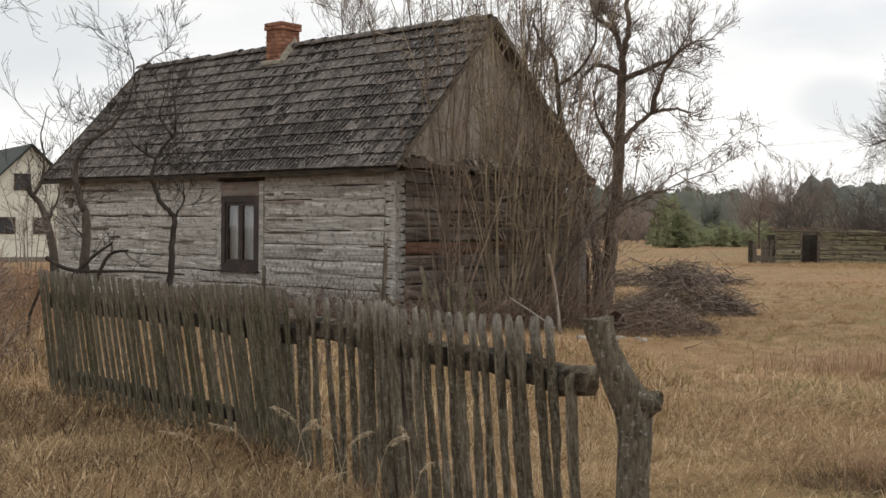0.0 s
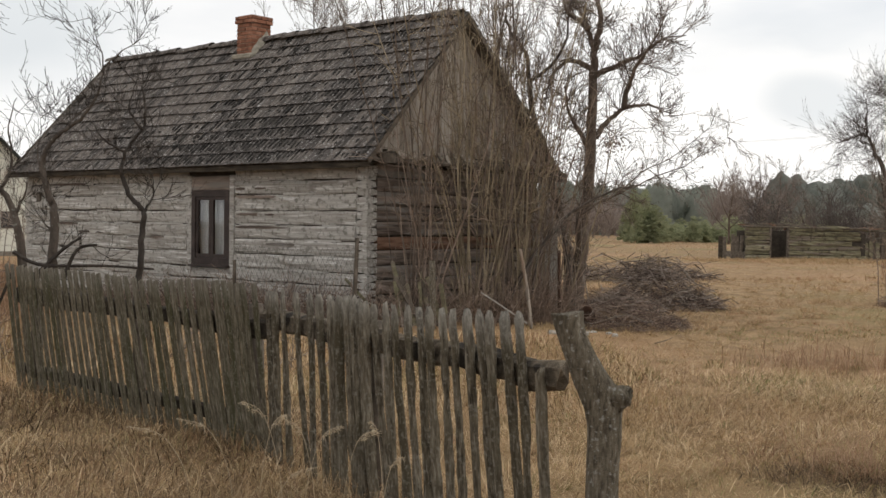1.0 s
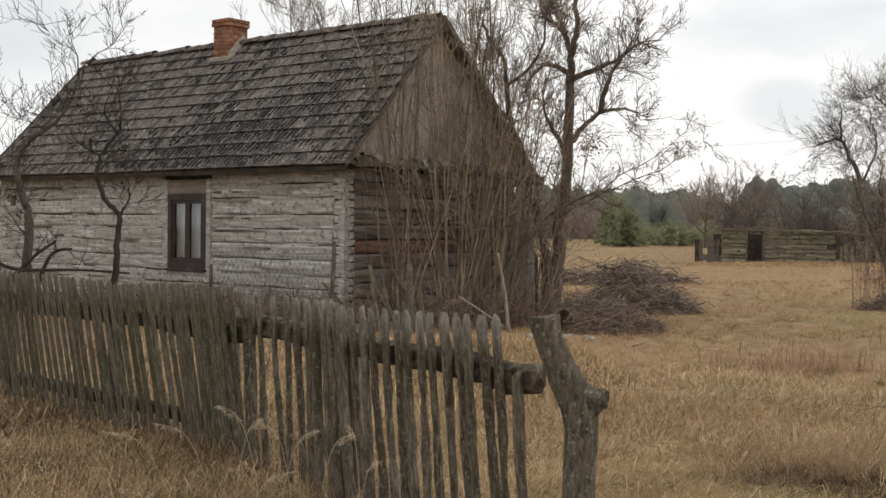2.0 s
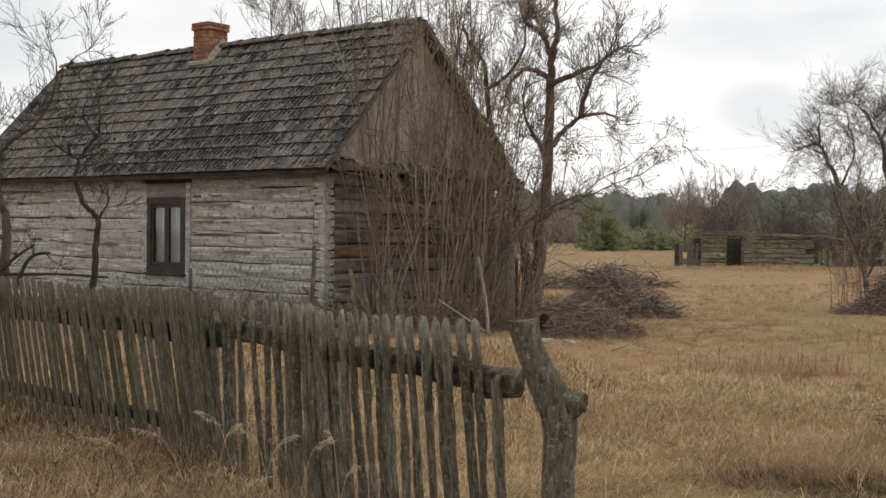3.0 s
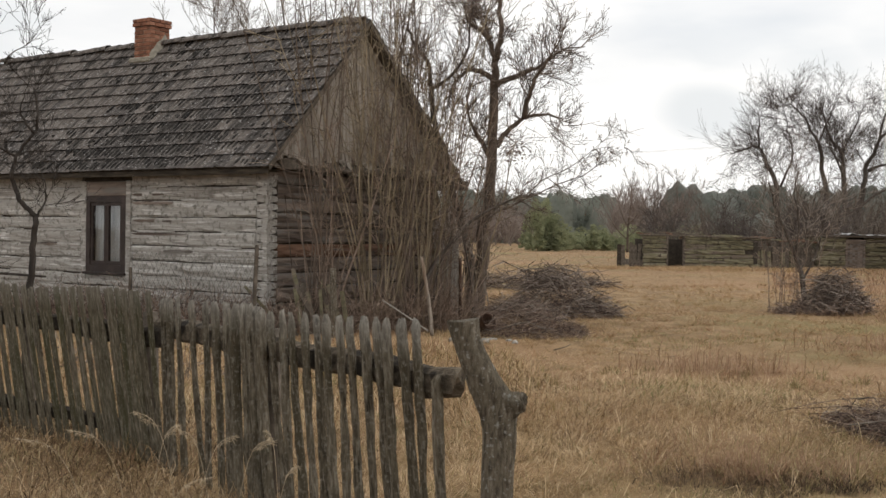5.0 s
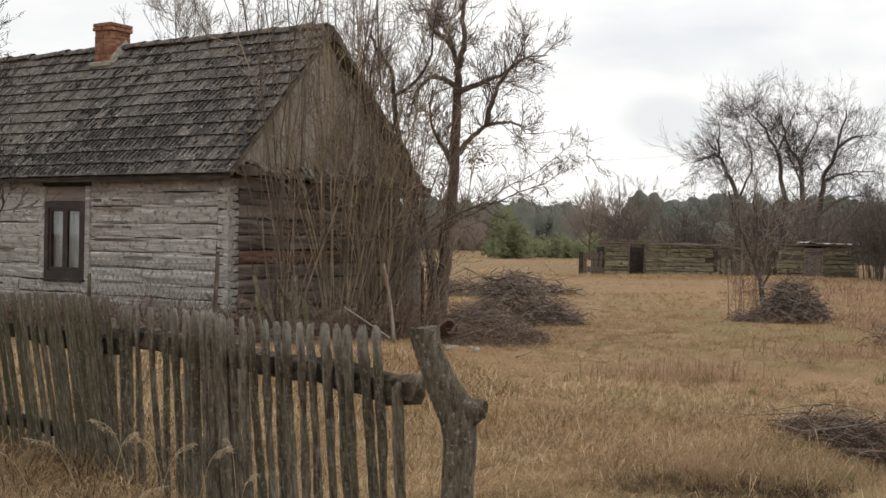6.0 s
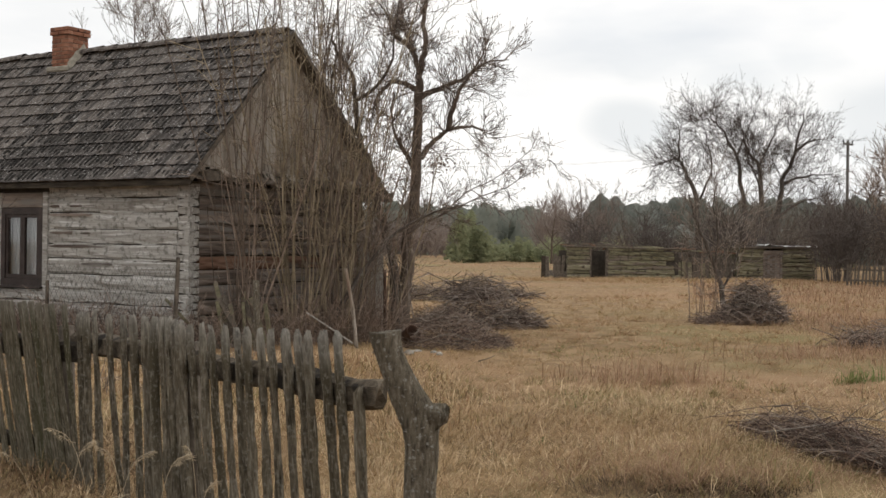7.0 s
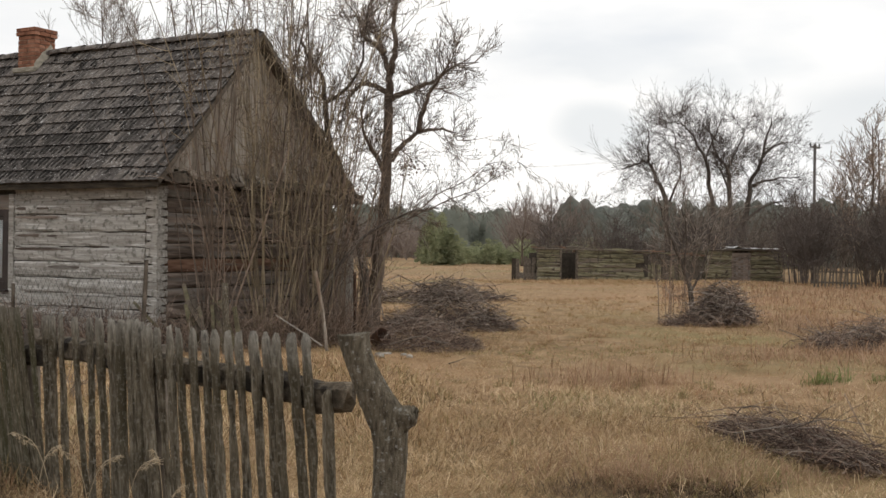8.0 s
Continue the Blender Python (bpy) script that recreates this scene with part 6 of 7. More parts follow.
for limbs, r0, middle in ((BIG_A, 0.42, (36.2, 4.5)), (BIG_B, 0.30, (33.6, 5.0)), (BIG_C, 0.28, (32.2, 5.0)), (BIG_D, 0.30, (29.3, 4.5))):
    limbs = lowered(limbs)
    limb_tree("maple_tree", "large spreading bare tree behind the barn ruin", limbs, r0 * 0.75, rng, 42, 1.9, BARK_DARK, TWIG_FAR, 0.019, 2, "big trees behind the barn",
              taper=0.14, jog=0.03, kids=5, thin=0.0062, up=0.015, spread=0.66, wander=0.085, kinds=0.4, even=True, centre=Vector((middle[0] - limbs[0][0][0], 0, middle[1] - limbs[0][0][2])), out=0.07)
for x, y, n, h in ((27.5, 61.0, 34, 4.2), (29.2, 52.0, 32, 4.2), (32.0, 49.5, 34, 4.8), (34.5, 48.0, 34, 4.8), (31.0, 54.5, 26, 4.4), (31.6, 47.2, 18, 3.6), (33.4, 45.4, 22, 3.8), (36.5, 52.0, 30, 5.0), (39.5, 55.0, 30, 5.2), (27.5, 58.5, 24, 3.8), (23.0, 60.5, 24, 3.6), (19.5, 62.0, 22, 3.4)):
    shrub("thicket_bush", "dense leafless grey-brown thicket at the field's edge", "bush", (x, y, float(land(x, y))), n, h, 0.9, 0.55, rng, TWIG_FAR, 0.018, 11, 1.1, 0.009, "thicket at the field edge", 1, 0)
r = random.Random(113)
for x, y, h in ((33.9, 53.5, 8.4), (36.5, 57.0, 8.4), (41.0, 57.0, 8.0)):
    limbs = [[(x, y, -0.1), (x, y, 2.5), (x + 0.3, y, 5.0), (x + 0.2, y, h)]] + [[(x, y, z), (x + e * 0.5, y, z + 1.0), (x + e, y, z + 2.6)] for z, e in ((2.0, -1.8), (2.4, 1.7), (3.6, -1.4), (3.9, 1.5))]
    limb_tree("birch_tree", "slender reddish bare tree above the thicket", limbs, 0.12, r, 9, 1.8, BARK, TWIG_RED, 0.03, 2, "trees above the thicket", taper=0.2, kids=5, thin=0.010, up=0.2)

# pole and cables
pole = thing("utility_pole", "grey concrete utility pole with crossarm", "utility pole", pose(48.9, 85, 0, 0, 0, 30))
part("shaft", box(-0.10, 0.10, -0.09, 0.09, -0.3, 10.7, 0.03), CONCRETE, pole)
part("crossarm", box(-0.75, 0.75, -0.05, 0.05, 10.35, 10.5), CONCRETE, pole)
for x in (-0.68, 0.0, 0.68):
    V, F = [], []
    tube(V, F, [(x, 0, 10.5), (x, 0, 10.6), (x, 0, 10.78)], [0.03, 0.07, 0.04], 8)
    part("insulator", (V, F, True), DARK_PANE, pole)
copy_thing(pole, pose(19.6, 130, 0, 0, 0, 60))
for off in (-0.6, 0.6):
    V, F = [], []
    a, b = Vector((0, 0, 10.75)), Vector((19.6 - 48.9, 45, 10.75))
    pts = [a.lerp(b, i / 16) - Vector((0, 0, 0.7 * math.sin(math.pi * i / 16))) for i in range(17)]
    tube(V, F, pts, [0.009] * 17, 4)
    tube(V, F, [a, Vector((14, -18, 10.4)), Vector((29, -38, 10.75))], [0.009] * 3, 4)
    cab = part("power_cable", (V, F), CABLE, m=Matrix.Translation((48.9 + off * 0.8, 85 + off * 0.5, 0)))
    tagged(cab, "thin power cable strung from the pole", "cable")


# ---- distant woods ----
def wood(name, label, spots, mat, rng, clump, per, size, heart=0.74):
    """Conifers as many small ragged sprays round unseen stems: one mass of woodland."""
    rs = np.random.default_rng(rng)
    V, F = [], []
    k = 0
    for x, y, h, w in spots:
        z0 = float(land(x, y))
        m = int(clump * (0.7 + 0.6 * rs.random()))
        t = rs.random(m) ** 1.15
        rad = w * (1 - t) ** 0.45 * np.sqrt(rs.random(m)) * (0.8 + 0.4 * rs.random(m)) + 0.05
        a = rs.random(m) * 6.283
        cx, cy, cz = x + rad * np.cos(a), y + rad * np.sin(a), z0 + h * (0.06 + 0.94 * t)
        for i in range(m):
            d = rs.normal(0, 1, (per, 3, 3)) * size * (0.45 + 0.65 * (1 - t[i]))
            d[:, :, 2] *= 0.65
            q = d + np.array([cx[i], cy[i], cz[i]])
            V.extend(map(tuple, q.reshape(-1, 3)))
            F.extend((k + 3 * j, k + 3 * j + 1, k + 3 * j + 2) for j in range(per))
            k += 3 * per
        rings, sides = 9, 11        # the dense heart of the crown
        ph = rs.random(4) * 6.283
        for lev in range(rings):
            u = math.sin(1.571 * lev / rings)
            for j in range(sides):
                a = 6.283 * j / sides
                g = heart * w * math.sqrt(1 - u ** 2.2) * (1 + 0.16 * math.sin(2 * a + 7 * u + ph[0]) + 0.13 * math.sin(3 * a - 11 * u + ph[1]) + 0.08 * rs.normal())
                V.append((x + g * math.cos(a), y + g * math.sin(a), z0 + h * (0.02 + (0.88 if heart > 0.6 else 0.76) * u + 0.02 * rs.normal())))
        V.append((x, y, z0 + h * (0.92 if heart > 0.6 else 0.80)))
        for lev in range(rings - 1):
            for j in range(sides):
                p, q = k + lev * sides + j, k + lev * sides + (j + 1) % sides
                F.append((p, q, q + sides, p + sides))
        top = k + (rings - 1) * sides
        F.extend((top + j, top + (j + 1) % sides, k + rings * sides) for j in range(sides))
        k += rings * sides + 1
    ob = part(name, (V, F, True), mat)
    tagged(ob, label, "woodland", kind="stuff")


rs = np.random.default_rng(7)
def spots(count, az0, az1, d0, d1, h0, h1, w):
    out = []
    for i in range(count):
        az, d = radians(az0 + (az1 - az0) * (i + rs.random()) / count), d0 + (d1 - d0) * rs.random()
        out.append((d * math.sin(az), d * math.cos(az), h0 + (h1 - h0) * rs.random(), w * (0.7 + 0.6 * rs.random())))
    return out


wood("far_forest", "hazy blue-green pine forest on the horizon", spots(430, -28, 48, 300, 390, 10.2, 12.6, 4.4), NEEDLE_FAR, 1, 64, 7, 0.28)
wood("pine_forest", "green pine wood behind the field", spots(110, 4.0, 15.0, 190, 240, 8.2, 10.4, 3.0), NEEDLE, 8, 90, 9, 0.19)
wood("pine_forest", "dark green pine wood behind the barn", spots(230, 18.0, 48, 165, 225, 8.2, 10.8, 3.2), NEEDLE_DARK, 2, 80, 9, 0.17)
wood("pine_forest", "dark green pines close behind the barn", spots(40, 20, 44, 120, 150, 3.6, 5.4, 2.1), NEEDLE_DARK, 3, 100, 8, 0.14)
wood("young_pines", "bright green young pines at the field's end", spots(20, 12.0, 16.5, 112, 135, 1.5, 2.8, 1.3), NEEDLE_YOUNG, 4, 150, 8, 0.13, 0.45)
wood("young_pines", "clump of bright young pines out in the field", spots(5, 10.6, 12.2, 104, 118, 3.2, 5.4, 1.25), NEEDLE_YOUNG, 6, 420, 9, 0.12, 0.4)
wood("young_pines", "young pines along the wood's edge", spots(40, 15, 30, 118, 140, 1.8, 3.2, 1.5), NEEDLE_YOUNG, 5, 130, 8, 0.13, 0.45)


def bare_wood(name, label, spots, mat, seed, rods=26, thin=0.012):
    """Leafless brown woodland far off: slim upright boughs with short side twigs, one mass."""
    g = random.Random(seed)
    V, F = [], []
    for x, y, h, w in spots:
        z0 = float(land(x, y))
        for k in range(rods):
            t = k / rods
            p = Vector((x + g.gauss(0, 0.15), y + g.gauss(0, 0.15), z0 + h * 0.35 * g.random()))
            e = Vector((x + g.gauss(0, w * 0.6), y + g.gauss(0, w * 0.6), z0 + h * g.uniform(0.45, 1.0)))
            m = p.lerp(e, 0.5) + Vector((g.gauss(0, 0.2), g.gauss(0, 0.2), 0.25))
            tube(V, F, [p, m, e], [thin * 2.2, thin * 1.5, thin * 0.7], 3, cap=False)
            for _ in range(7):
                a = m.lerp(e, g.random()) if g.random() < 0.7 else p.lerp(m, g.random())
                b = a + ((e - p).normalized() * 0.7 + Vector((g.gauss(0, 0.6), g.gauss(0, 0.6), g.gauss(0.1, 0.4)))) * g.uniform(0.35, 1.0) * h * 0.16
                tube(V, F, [a, b], [thin, thin * 0.6], 3, cap=False)
    tagged(part(name, (V, F), mat), label, "woodland", kind="stuff")


bare_wood("bare_thicket", "brown leafless thicket behind the barn ruin", spots(20, 18.5, 24.5, 72, 98, 2.6, 4.2, 2.2), TWIG_HAZE, 151, 20)
bare_wood("bare_thicket", "dark leafless thicket under the big trees", spots(54, 24.0, 43, 66, 98, 4.0, 6.2, 2.4), TWIG_HAZE, 152, 28)
bare_wood("bare_thicket", "rusty bare trees beside the far pines", spots(5, 15.0, 16.6, 150, 170, 8.0, 10.5, 2.6), TWIG_PALE, 153, 40, 0.022)
bare_wood("bare_thicket", "grey bare wood beyond the field", spots(40, 5.0, 10.5, 140, 175, 4.0, 7.0, 2.6), TWIG_PALE, 154, 30, 0.02)
r = random.Random(121)
for x, y, h in ((31.8, 104.0, 7.6), (34.2, 105.5, 7.2), (29.8, 106.0, 6.6)):
    limbs = [[(x, y, -0.1), (x, y, 2.5), (x + 0.3, y, 4.8), (x + 0.2, y, h)]] + [[(x, y, z), (x + e * 0.5, y, z + 1.2), (x + e, y, z + 3.2)] for z, e in ((1.2, -2.4), (1.5, 2.3), (2.4, -1.6), (2.6, 1.8))]
    limb_tree("birch_tree", "reddish bare birch at the wood's edge", limbs, 0.13, r, 11, 1.8, BARK, TWIG_PALE, 0.026, 2, "birches at the wood edge", taper=0.2, kids=4, thin=0.012, up=0.25, wander=0.14)


# ---- the pale house beyond ----
villa = thing("plastered_house", "pale cream plastered two-storey house with dark roof", "house", pose(-25.7, 70.0, -0.7, 0, 0, -55))
part("wall", ([(0, -2.9, -0.3), (0, 2.05, -0.3), (0, 2.05, 5.1), (0, 0, 7.15), (0, -2.9, 4.25), (-9, -2.9, -0.3), (-9, 2.05, -0.3), (-9, 2.05, 5.1), (-9, 0, 7.15), (-9, -2.9, 4.25)],
              [(0, 1, 2, 3, 4), (9, 8, 7, 6, 5), (0, 4, 9, 5), (1, 6, 7, 2), (0, 5, 6, 1)]), PLASTER, villa)
part("plinth", box(-9.03, 0.03, -2.93, 2.08, -0.3, 0.25), CEMENT, villa)
for y0, z0, y1, z1 in ((0.0, 7.3, -3.3, 4.0), (0.0, 7.3, 2.45, 4.85)):
    part("roof", ([(0.45, y0, z0), (0.45, y1, z1), (-9.4, y1, z1), (-9.4, y0, z0), (0.45, y0, z0 - 0.16), (0.45, y1, z1 - 0.16), (-9.4, y1, z1 - 0.16), (-9.4, y0, z0 - 0.16)],
                  [(0, 1, 2, 3), (7, 6, 5, 4), (0, 4, 5, 1), (1, 5, 6, 2), (2, 6, 7, 3), (3, 7, 4, 0)]), METAL_ROOF, villa)
for y, z in ((-0.5, 4.9), (-1.42, 2.2), (0.65, 2.2)):
    win = part("window", merge(box(-0.05, 0.05, y - 0.5, y - 0.42, z - 0.52, z + 0.52), box(-0.05, 0.05, y + 0.42, y + 0.5, z - 0.52, z + 0.52), box(-0.05, 0.05, y - 0.42, y + 0.42, z + 0.44, z + 0.52),
                               box(-0.05, 0.05, y - 0.42, y + 0.42, z - 0.52, z - 0.44), box(-0.05, 0.05, y - 0.04, y + 0.04, z - 0.44, z + 0.44)), PAINT_BROWN, villa)
    part("pane", box(-0.02, 0.02, y - 0.42, y + 0.42, z - 0.44, z + 0.44), DARK_PANE, win)
r = random.Random(131)
for i, (x, y) in enumerate(((-17.0, 46.0), (-13.5, 40.0))):
    shrub("garden_bush", "thin bare bush by the pale house", "bush", (x, y, float(land(x, y))), 10, 4.5 - i, 0.5, 0.6, r, TWIG_GREY, 0.016, 7, 0.9, 0.007, "", 1, 0)
V, F = [], []
tube(V, F, [(0, 0, 0), (0.05, 0, 0.5), (0.25, 0, 1.0)], [0.02, 0.02, 0.02], 6)
rail_post = part("bent_pipe", (V, F), RAIL, m=pose(-5.05, 13.6, 0))
tagged(rail_post, "dark bent steel pipe by the fence end", "pipe")


# ---- grass ----
def blades(name, label, mat, count, area, length, width, lie, seed, keep=None, clump=0.5, slim=0.0006, plain=False, heads=0):
    """Many single blades, mostly bent over; one mass."""
    g = np.random.default_rng(seed)
    x0, x1, y0, y1 = area
    x, y = x0 + (x1 - x0) * g.random(count), y0 + (y1 - y0) * g.random(count)
    out_x, out_y = g.normal(0, 1, count), g.normal(0, 1, count)
    if heads:       # tufts: the blades stand round their tuft's heart and arch outward
        which = g.integers(0, heads, count)
        size = (0.5 + g.random(heads))[which]
        x, y = x[:heads][which] + 0.035 * size * out_x, y[:heads][which] + 0.035 * size * out_y
    if keep is not None:
        k = keep(x, y, g)
        x, y, out_x, out_y = x[k], y[k], out_x[k], out_y[k]
    n = len(x)
    dist = np.hypot(x, y)
    patch = drift(x, y, 0.9, seed + 40) + drift(x, y, 0.35, seed + 60) + drift(x, y, 3.1, seed + 80)
    az = 3.0 * drift(x, y, 0.6, seed + 20) + 2.0 * drift(x, y, 2.3, seed + 30) + g.normal(0, 1.2, n)
    if heads:
        az = np.arctan2(out_y, out_x) + g.normal(0, 0.35, n)
    L = length * (0.5 + g.random(n)) * (1 + 0.28 * patch * clump)
    w = np.maximum(width, slim * dist) * (0.7 + 0.6 * g.random(n))
    up = np.clip(lie + g.normal(0, 0.32, n), 0.03, 1.4)
    dx, dy = np.cos(az), np.sin(az)
    sx, sy = -dy * w / 2, dx * w / 2
    z = land(x, y) - 0.01
    m1 = np.stack([x + dx * L * 0.5 * np.cos(up), y + dy * L * 0.5 * np.cos(up), z + L * 0.55 * np.sin(up)], 1)
    drop = np.clip(up - 0.75, -0.6, 0.9)
    curl = az + g.normal(0, 0.75, n)
    tip = m1 + np.stack([np.cos(curl) * L * 0.5 * np.cos(drop), np.sin(curl) * L * 0.5 * np.cos(drop), L * 0.5 * np.sin(drop)], 1)
    tip[:, 2] = np.maximum(tip[:, 2], z + 0.015)
    tip[:, :2] += g.normal(0, 0.02, (n, 2))
    s3 = np.stack([sx, sy, np.zeros(n)], 1)
    root = np.stack([x, y, z], 1)
    me = bpy.data.meshes.new(name)
    if plain:       # far blades: one bent sliver each
        verts = np.stack([root - s3, root + s3, 0.35 * m1 + 0.65 * tip], 1).reshape(-1, 3)
        loops, starts = np.arange(3 * n), 3 * np.arange(n)
    else:
        verts = np.stack([root - s3, root + s3, m1 + s3 * 0.8, m1 - s3 * 0.8, tip], 1).reshape(-1, 3)
        loops = (5 * np.arange(n)[:, None] + np.array([0, 1, 2, 3, 3, 2, 4])).ravel()
        starts = (7 * np.arange(n)[:, None] + np.array([0, 4])).ravel()
    me.vertices.add(len(verts))
    me.vertices.foreach_set("co", verts.ravel())
    me.loops.add(len(loops))
    me.loops.foreach_set("vertex_index", loops)
    me.polygons.add(len(starts))
    me.polygons.foreach_set("loop_start", starts)
    me.update(calc_edges=True)
    me.validate()
    ob = part(name, me, mat)
    tagged(ob, label, "grass", kind="stuff")


HC, HS = math.cos(radians(HOUSE_TURN)), math.sin(radians(HOUSE_TURN))
def open_field(x, y, g):
    """Not inside the cottage or under the twigs, and within the wide wedge of field before the camera."""
    lx, ly = (x - HOUSE_AT[0]) * HC + (y - HOUSE_AT[1]) * HS, -(x - HOUSE_AT[0]) * HS + (y - HOUSE_AT[1]) * HC
    inside = (lx > -LENGTH - 0.1) & (lx < 0.1) & (ly > -0.1) & (ly < DEPTH + 0.1)
    bundle = ((x - 4.60) / 0.21) ** 2 + ((y - 8.20) / 0.95) ** 2 < 1
    return ~inside & ~bundle & (x > -0.50 * y - 1.2) & (x < 0.78 * y + 1.0)


def hollow(x, y, g):
    """The tussock's hollow with its shade-dark blades, where little dry grass stands."""
    return (((x - 3.1) / 0.95) ** 2 + ((y - 6.95) / 0.34) ** 2 < 1 + g.normal(0, 0.3, len(x))) & (g.random(len(x)) < 0.85)


blades("near_grass", "long matted straw-coloured dry grass", GRASS, 460000, (-6.5, 9.5, 2.6, 12.5), 0.175, 0.0026, 0.26, 1, lambda x, y, g: open_field(x, y, g) & ~hollow(x, y, g) & (y < 7.5 + 5.0 * g.random(len(x))), slim=0.00042, clump=1.4)
blades("grass_tufts", "tufts of arching dry straw-coloured grass", GRASS, 52000, (-5.5, 8.5, 3.0, 12.5), 0.22, 0.0026, 0.42, 31, lambda x, y, g: open_field(x, y, g) & ~hollow(x, y, g) & (y < 6.0 + 6.5 * g.random(len(x))), slim=0.0004, heads=700)
blades("grass_tufts", "low tufts of olive and brown grass", OLIVE_GRASS, 14000, (-5.5, 8.5, 3.0, 13.0), 0.13, 0.0026, 0.7, 32, lambda x, y, g: open_field(x, y, g) & (drift(x, y, 1.3, 91) > -0.1), slim=0.0004, heads=420)
blades("field_tufts", "tufts of pale grass out in the field", FIELD_GRASS, 84000, (-4, 20, 11, 36), 0.21, 0.005, 0.6, 33, open_field, slim=0.0004, plain=True, heads=2300)
blades("field_grass", "dry yellow-brown grass of the field", FIELD_GRASS, 420000, (-12, 19, 7.5, 25), 0.17, 0.0045, 0.22, 2, lambda x, y, g: open_field(x, y, g) & (y > 7.5 + 4.0 * g.random(len(x))), slim=0.00040, plain=True)
blades("field_grass", "dry pale grass out across the field", FIELD_GRASS, 170000, (-30, 42, 23, 58), 0.26, 0.009, 0.24, 3, open_field, slim=0.0004, plain=True)
blades("field_grass", "tall dry grass at the far side of the field", FIELD_GRASS, 42000, (-20, 90, 56, 118), 0.42, 0.02, 0.35, 4, open_field, slim=0.0004, plain=True)
blades("barn_grass", "dry grass standing before the barn ruin", FIELD_GRASS, 26000, (13, 36, 50, 56.4), 0.22, 0.01, 0.8, 12, slim=0.0004, plain=True)


def spread(cx, cy, rx, ry):
    return lambda x, y, g: ((x - cx) / rx) ** 2 + ((y - cy) / ry) ** 2 < g.random(len(x))


blades("green_tuft", "small tuft of fresh green grass", GREEN_GRASS, 900, (7.0, 8.0, 12.0, 13.1), 0.24, 0.007, 0.9, 5, spread(7.5, 12.6, 0.40, 0.3))
blades("green_tuft", "small tuft of fresh green grass", GREEN_GRASS, 420, (7.9, 8.6, 12.0, 12.8), 0.18, 0.007, 0.9, 6, spread(8.2, 12.4, 0.25, 0.2))
blades("green_patch", "thin green grass showing through by the heap", GREEN_GRASS, 7000, (3.6, 8.8, 14.8, 18.8), 0.075, 0.005, 0.5, 7, spread(6.0, 17.0, 2.2, 1.4), slim=0.0004)
blades("green_patch", "faint olive grass showing through the dry field", OLIVE_GRASS, 60000, (-1.0, 14.0, 8.0, 22.0), 0.15, 0.004, 0.45, 34, lambda x, y, g: open_field(x, y, g) & (drift(x, y, 0.55, 93) + 0.5 * drift(x, y, 1.6, 94) + g.normal(0, 0.25, len(x)) > 0.35), slim=0.0004, plain=True)
blades("old_thatch", "dark brown grass low between the dry blades", THATCH, 20000, (-4.5, 8.0, 3.0, 11.0), 0.13, 0.005, 0.22, 16, lambda x, y, g: open_field(x, y, g) & (drift(x, y, 0.9, 71) + drift(x, y, 0.3, 72) + g.normal(0, 0.5, len(x)) > 0.1))
blades("old_thatch", "dark brown grass along the fence foot", THATCH, 46000, (-5.5, 1.4, 3.0, 10.5), 0.20, 0.005, 0.40, 24, lambda x, y, g: open_field(x, y, g) & (y < 8.2 - 1.05 * x + g.normal(0, 0.5, len(x))) & (y > 3.9 + g.normal(0, 0.4, len(x))) & (x > -4.6 + g.normal(0, 0.5, len(x))) & (x < -0.3 + g.normal(0, 0.3, len(x))))
# near-black blades stand for the shadow under the tussock's arching grass
blades("grass_tussock", "dark blades for the shade inside a rank grass tussock", TUSSOCK_SHADE, 26000, (1.7, 4.6, 6.2, 8.2), 0.16, 0.005, 0.45, 17, spread(3.02, 7.10, 0.98, 0.42))
blades("grass_tussock", "rank tussock of long reddish dry grass", RED_GRASS, 3600, (1.8, 4.5, 6.7, 7.9), 0.24, 0.0036, 0.65, 8, spread(3.05, 7.40, 1.1, 0.45), heads=60)
blades("grass_tussock", "long pale blades arching over a tussock", GRASS, 1900, (1.8, 4.5, 6.4, 7.8), 0.28, 0.0030, 0.6, 23, spread(3.0, 7.15, 1.1, 0.5), heads=50)
blades("grass_tussock", "long reddish grass beside the twigs", RED_GRASS, 5000, (2.6, 5.6, 6.2, 8.6), 0.26, 0.004, 0.5, 18, spread(4.1, 7.35, 0.9, 0.5))
blades("red_grass", "stand of thin reddish dry stalks", RED_GRASS, 2000, (3.2, 6.4, 11.4, 14.2), 0.38, 0.005, 1.0, 19, spread(4.73, 12.8, 1.2, 0.9))
blades("red_grass", "stand of thin reddish dry stalks", RED_GRASS, 5000, (6.2, 13.6, 13.0, 17.4), 0.34, 0.006, 0.8, 20, spread(9.8, 15.2, 3.2, 1.9))
blades("red_grass", "reddish rank grass out before the thicket", RED_GRASS, 12000, (12, 34, 26, 47), 0.38, 0.012, 0.8, 25, lambda x, y, g: (x > 0.42 * y) & (x < 0.74 * y) & (drift(x, y, 0.3, 56) + g.normal(0, 0.5, len(x)) > -0.3))
blades("red_grass", "reddish dry grass along the far right heaps", RED_GRASS, 13000, (9.5, 20.0, 17.0, 26.5), 0.32, 0.008, 0.7, 21, spread(14.4, 21.4, 4.4, 4.0))
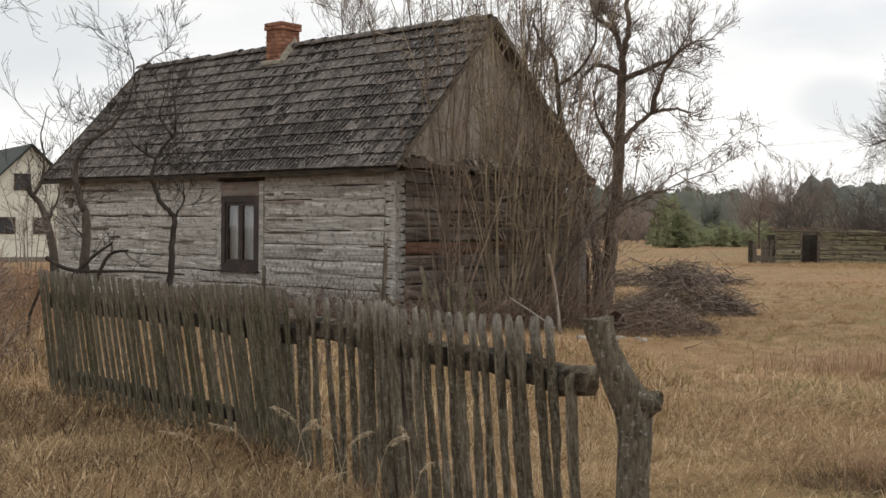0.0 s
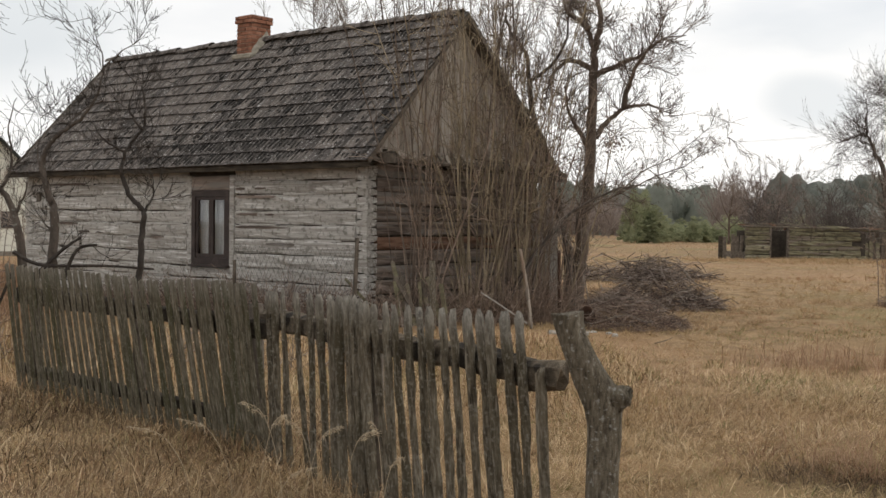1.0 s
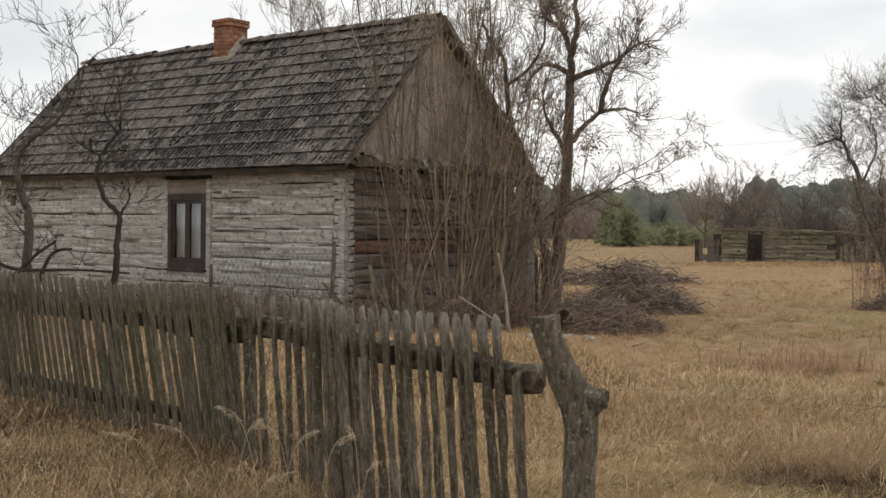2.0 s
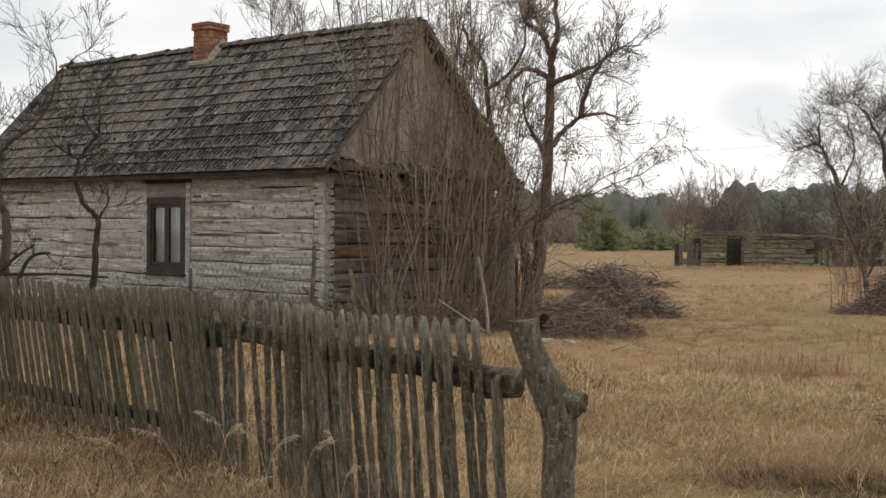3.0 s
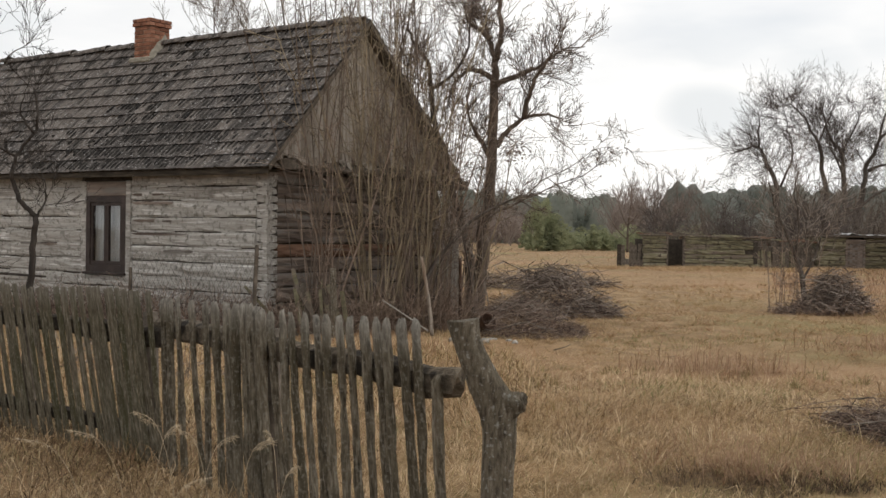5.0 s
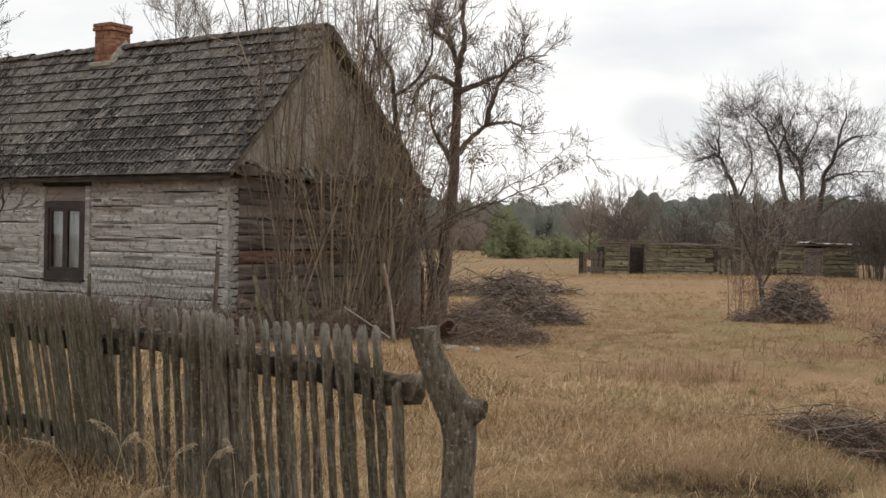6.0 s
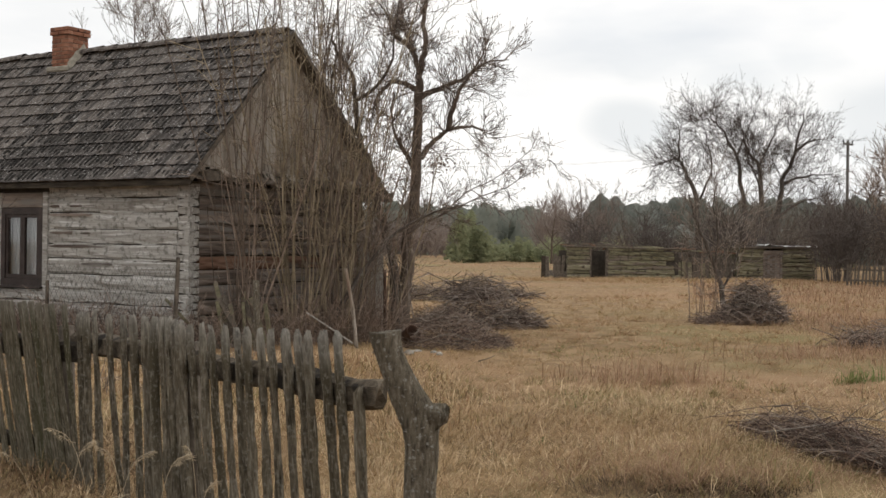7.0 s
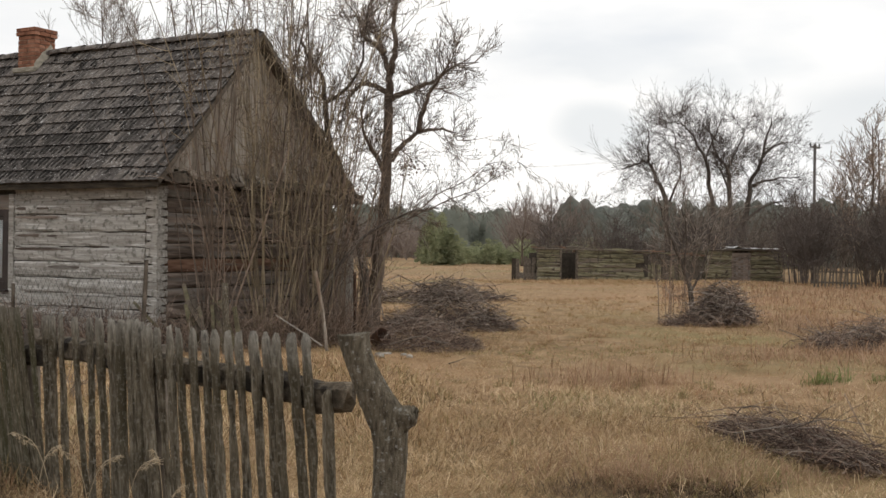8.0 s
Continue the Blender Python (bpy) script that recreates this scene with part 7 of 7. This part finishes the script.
blades("fence_grass", "long dry grass grown up along the fence foot", GRASS, 9000, (-4.3, 1.2, 4.6, 11.0), 0.24, 0.005, 0.7, 9,
       lambda x, y, g: np.minimum(np.abs((x + 1.02) * 0.728 + (y - 7.62) * 0.686 + 0.05 + 9 * (x > -1.0)), np.abs((x + 1.02) * 0.845 + (y - 7.62) * 0.535 + 0.05 + 9 * (x < -1.1))) < 0.22 * np.abs(g.normal(0, 1, len(x))))

blades("rank_grass", "tall reddish dry grass beyond the fence end", GRASS, 15000, (-6.6, -3.7, 9.5, 15.5), 0.46, 0.006, 0.95, 10, spread(-5.2, 12.2, 1.2, 2.6))
blades("red_grass", "reddish tangle of tall dry weeds beside the garden", RED_GRASS, 26000, (-16, -5.2, 12.5, 34), 0.62, 0.008, 0.95, 22, lambda x, y, g: (x > -0.52 * y - 1.5) & (x < -0.33 * y + 0.2) & (drift(x, y, 0.5, 55) + g.normal(0, 0.6, len(x)) > -0.2))
blades("rank_grass", "matted dry grass inside the garden", GRASS, 16000, (-4.0, 2.5, 9.0, 15.5), 0.24, 0.005, 0.55, 11, open_field)

blades("near_grass", "matted dry grass round the viewpoint", GRASS, 24000, (-8, 9, -6, 3.2), 0.17, 0.006, 0.32, 15)
blades("loose_straw", "pale loose straws lying over the grass", GRASS, 46000, (-5.0, 8.5, 3.0, 11.5), 0.22, 0.0028, 0.24, 13, lambda x, y, g: open_field(x, y, g) & ~hollow(x, y, g) & (y < 6.0 + 5.5 * g.random(len(x))))
blades("green_patch", "thin green blades among the dry grass", GREEN_GRASS, 9000, (0.5, 7.5, 5.0, 11.5), 0.11, 0.004, 0.6, 14, lambda x, y, g: drift(x, y, 1.1, 99) + 0.6 * drift(x, y, 0.4, 98) > 0.30)

# tall plumed stalks against the fence
rng = random.Random(141)
for x, y, h, lx in ((-0.78, 5.75, 0.62, 0.10), (-0.62, 5.6, 0.72, -0.16), (-0.55, 5.7, 0.58, 0.14), (-0.45, 5.5, 0.66, -0.12), (-0.95, 6.1, 0.52, -0.22), (-1.25, 6.4, 0.42, -0.25), (-0.35, 5.55, 0.60, 0.12), (-0.70, 5.4, 0.44, 0.18), (-0.12, 5.3, 0.70, -0.05), (-0.15, 5.35, 0.52, 0.08)):
    stalk = thing("plume_grass", "tall pale dry grass stalk with drooping plume", "grass", Matrix.Translation((x, y, float(land(x, y)))), "plumed stalks by the fence")
    V, F = [], []
    pts = smooth_line([Vector((0, 0, -0.02)), Vector((lx * 0.2, 0, h * 0.5)), Vector((lx * 0.7, 0, h * 0.9)), Vector((lx * 1.4, 0, h))], 5)
    tube(V, F, pts, [0.0015] * len(pts), 3, cap=False)
    part("stem", (V, F), STRAW, stalk)
    V, F = [], []
    for k in range(46):
        s = rng.random()
        p = pts[-6].lerp(pts[-1], s) + Vector((0, 0, 0.0))
        d = Vector((lx * 0.4 + rng.gauss(0, 0.35), rng.gauss(0, 0.35), rng.gauss(-0.12, 0.2))).normalized()
        q = p + d * rng.uniform(0.010, 0.032)
        tube(V, F, [p, q], [0.0008, 0.0012], 3, cap=False)
    part("plume", (V, F), STRAW, stalk)

# ---- the roof tiles, piece by piece ----
for me, m in tile_jobs:
    part("roof_tile", me, None, roof, m=m)
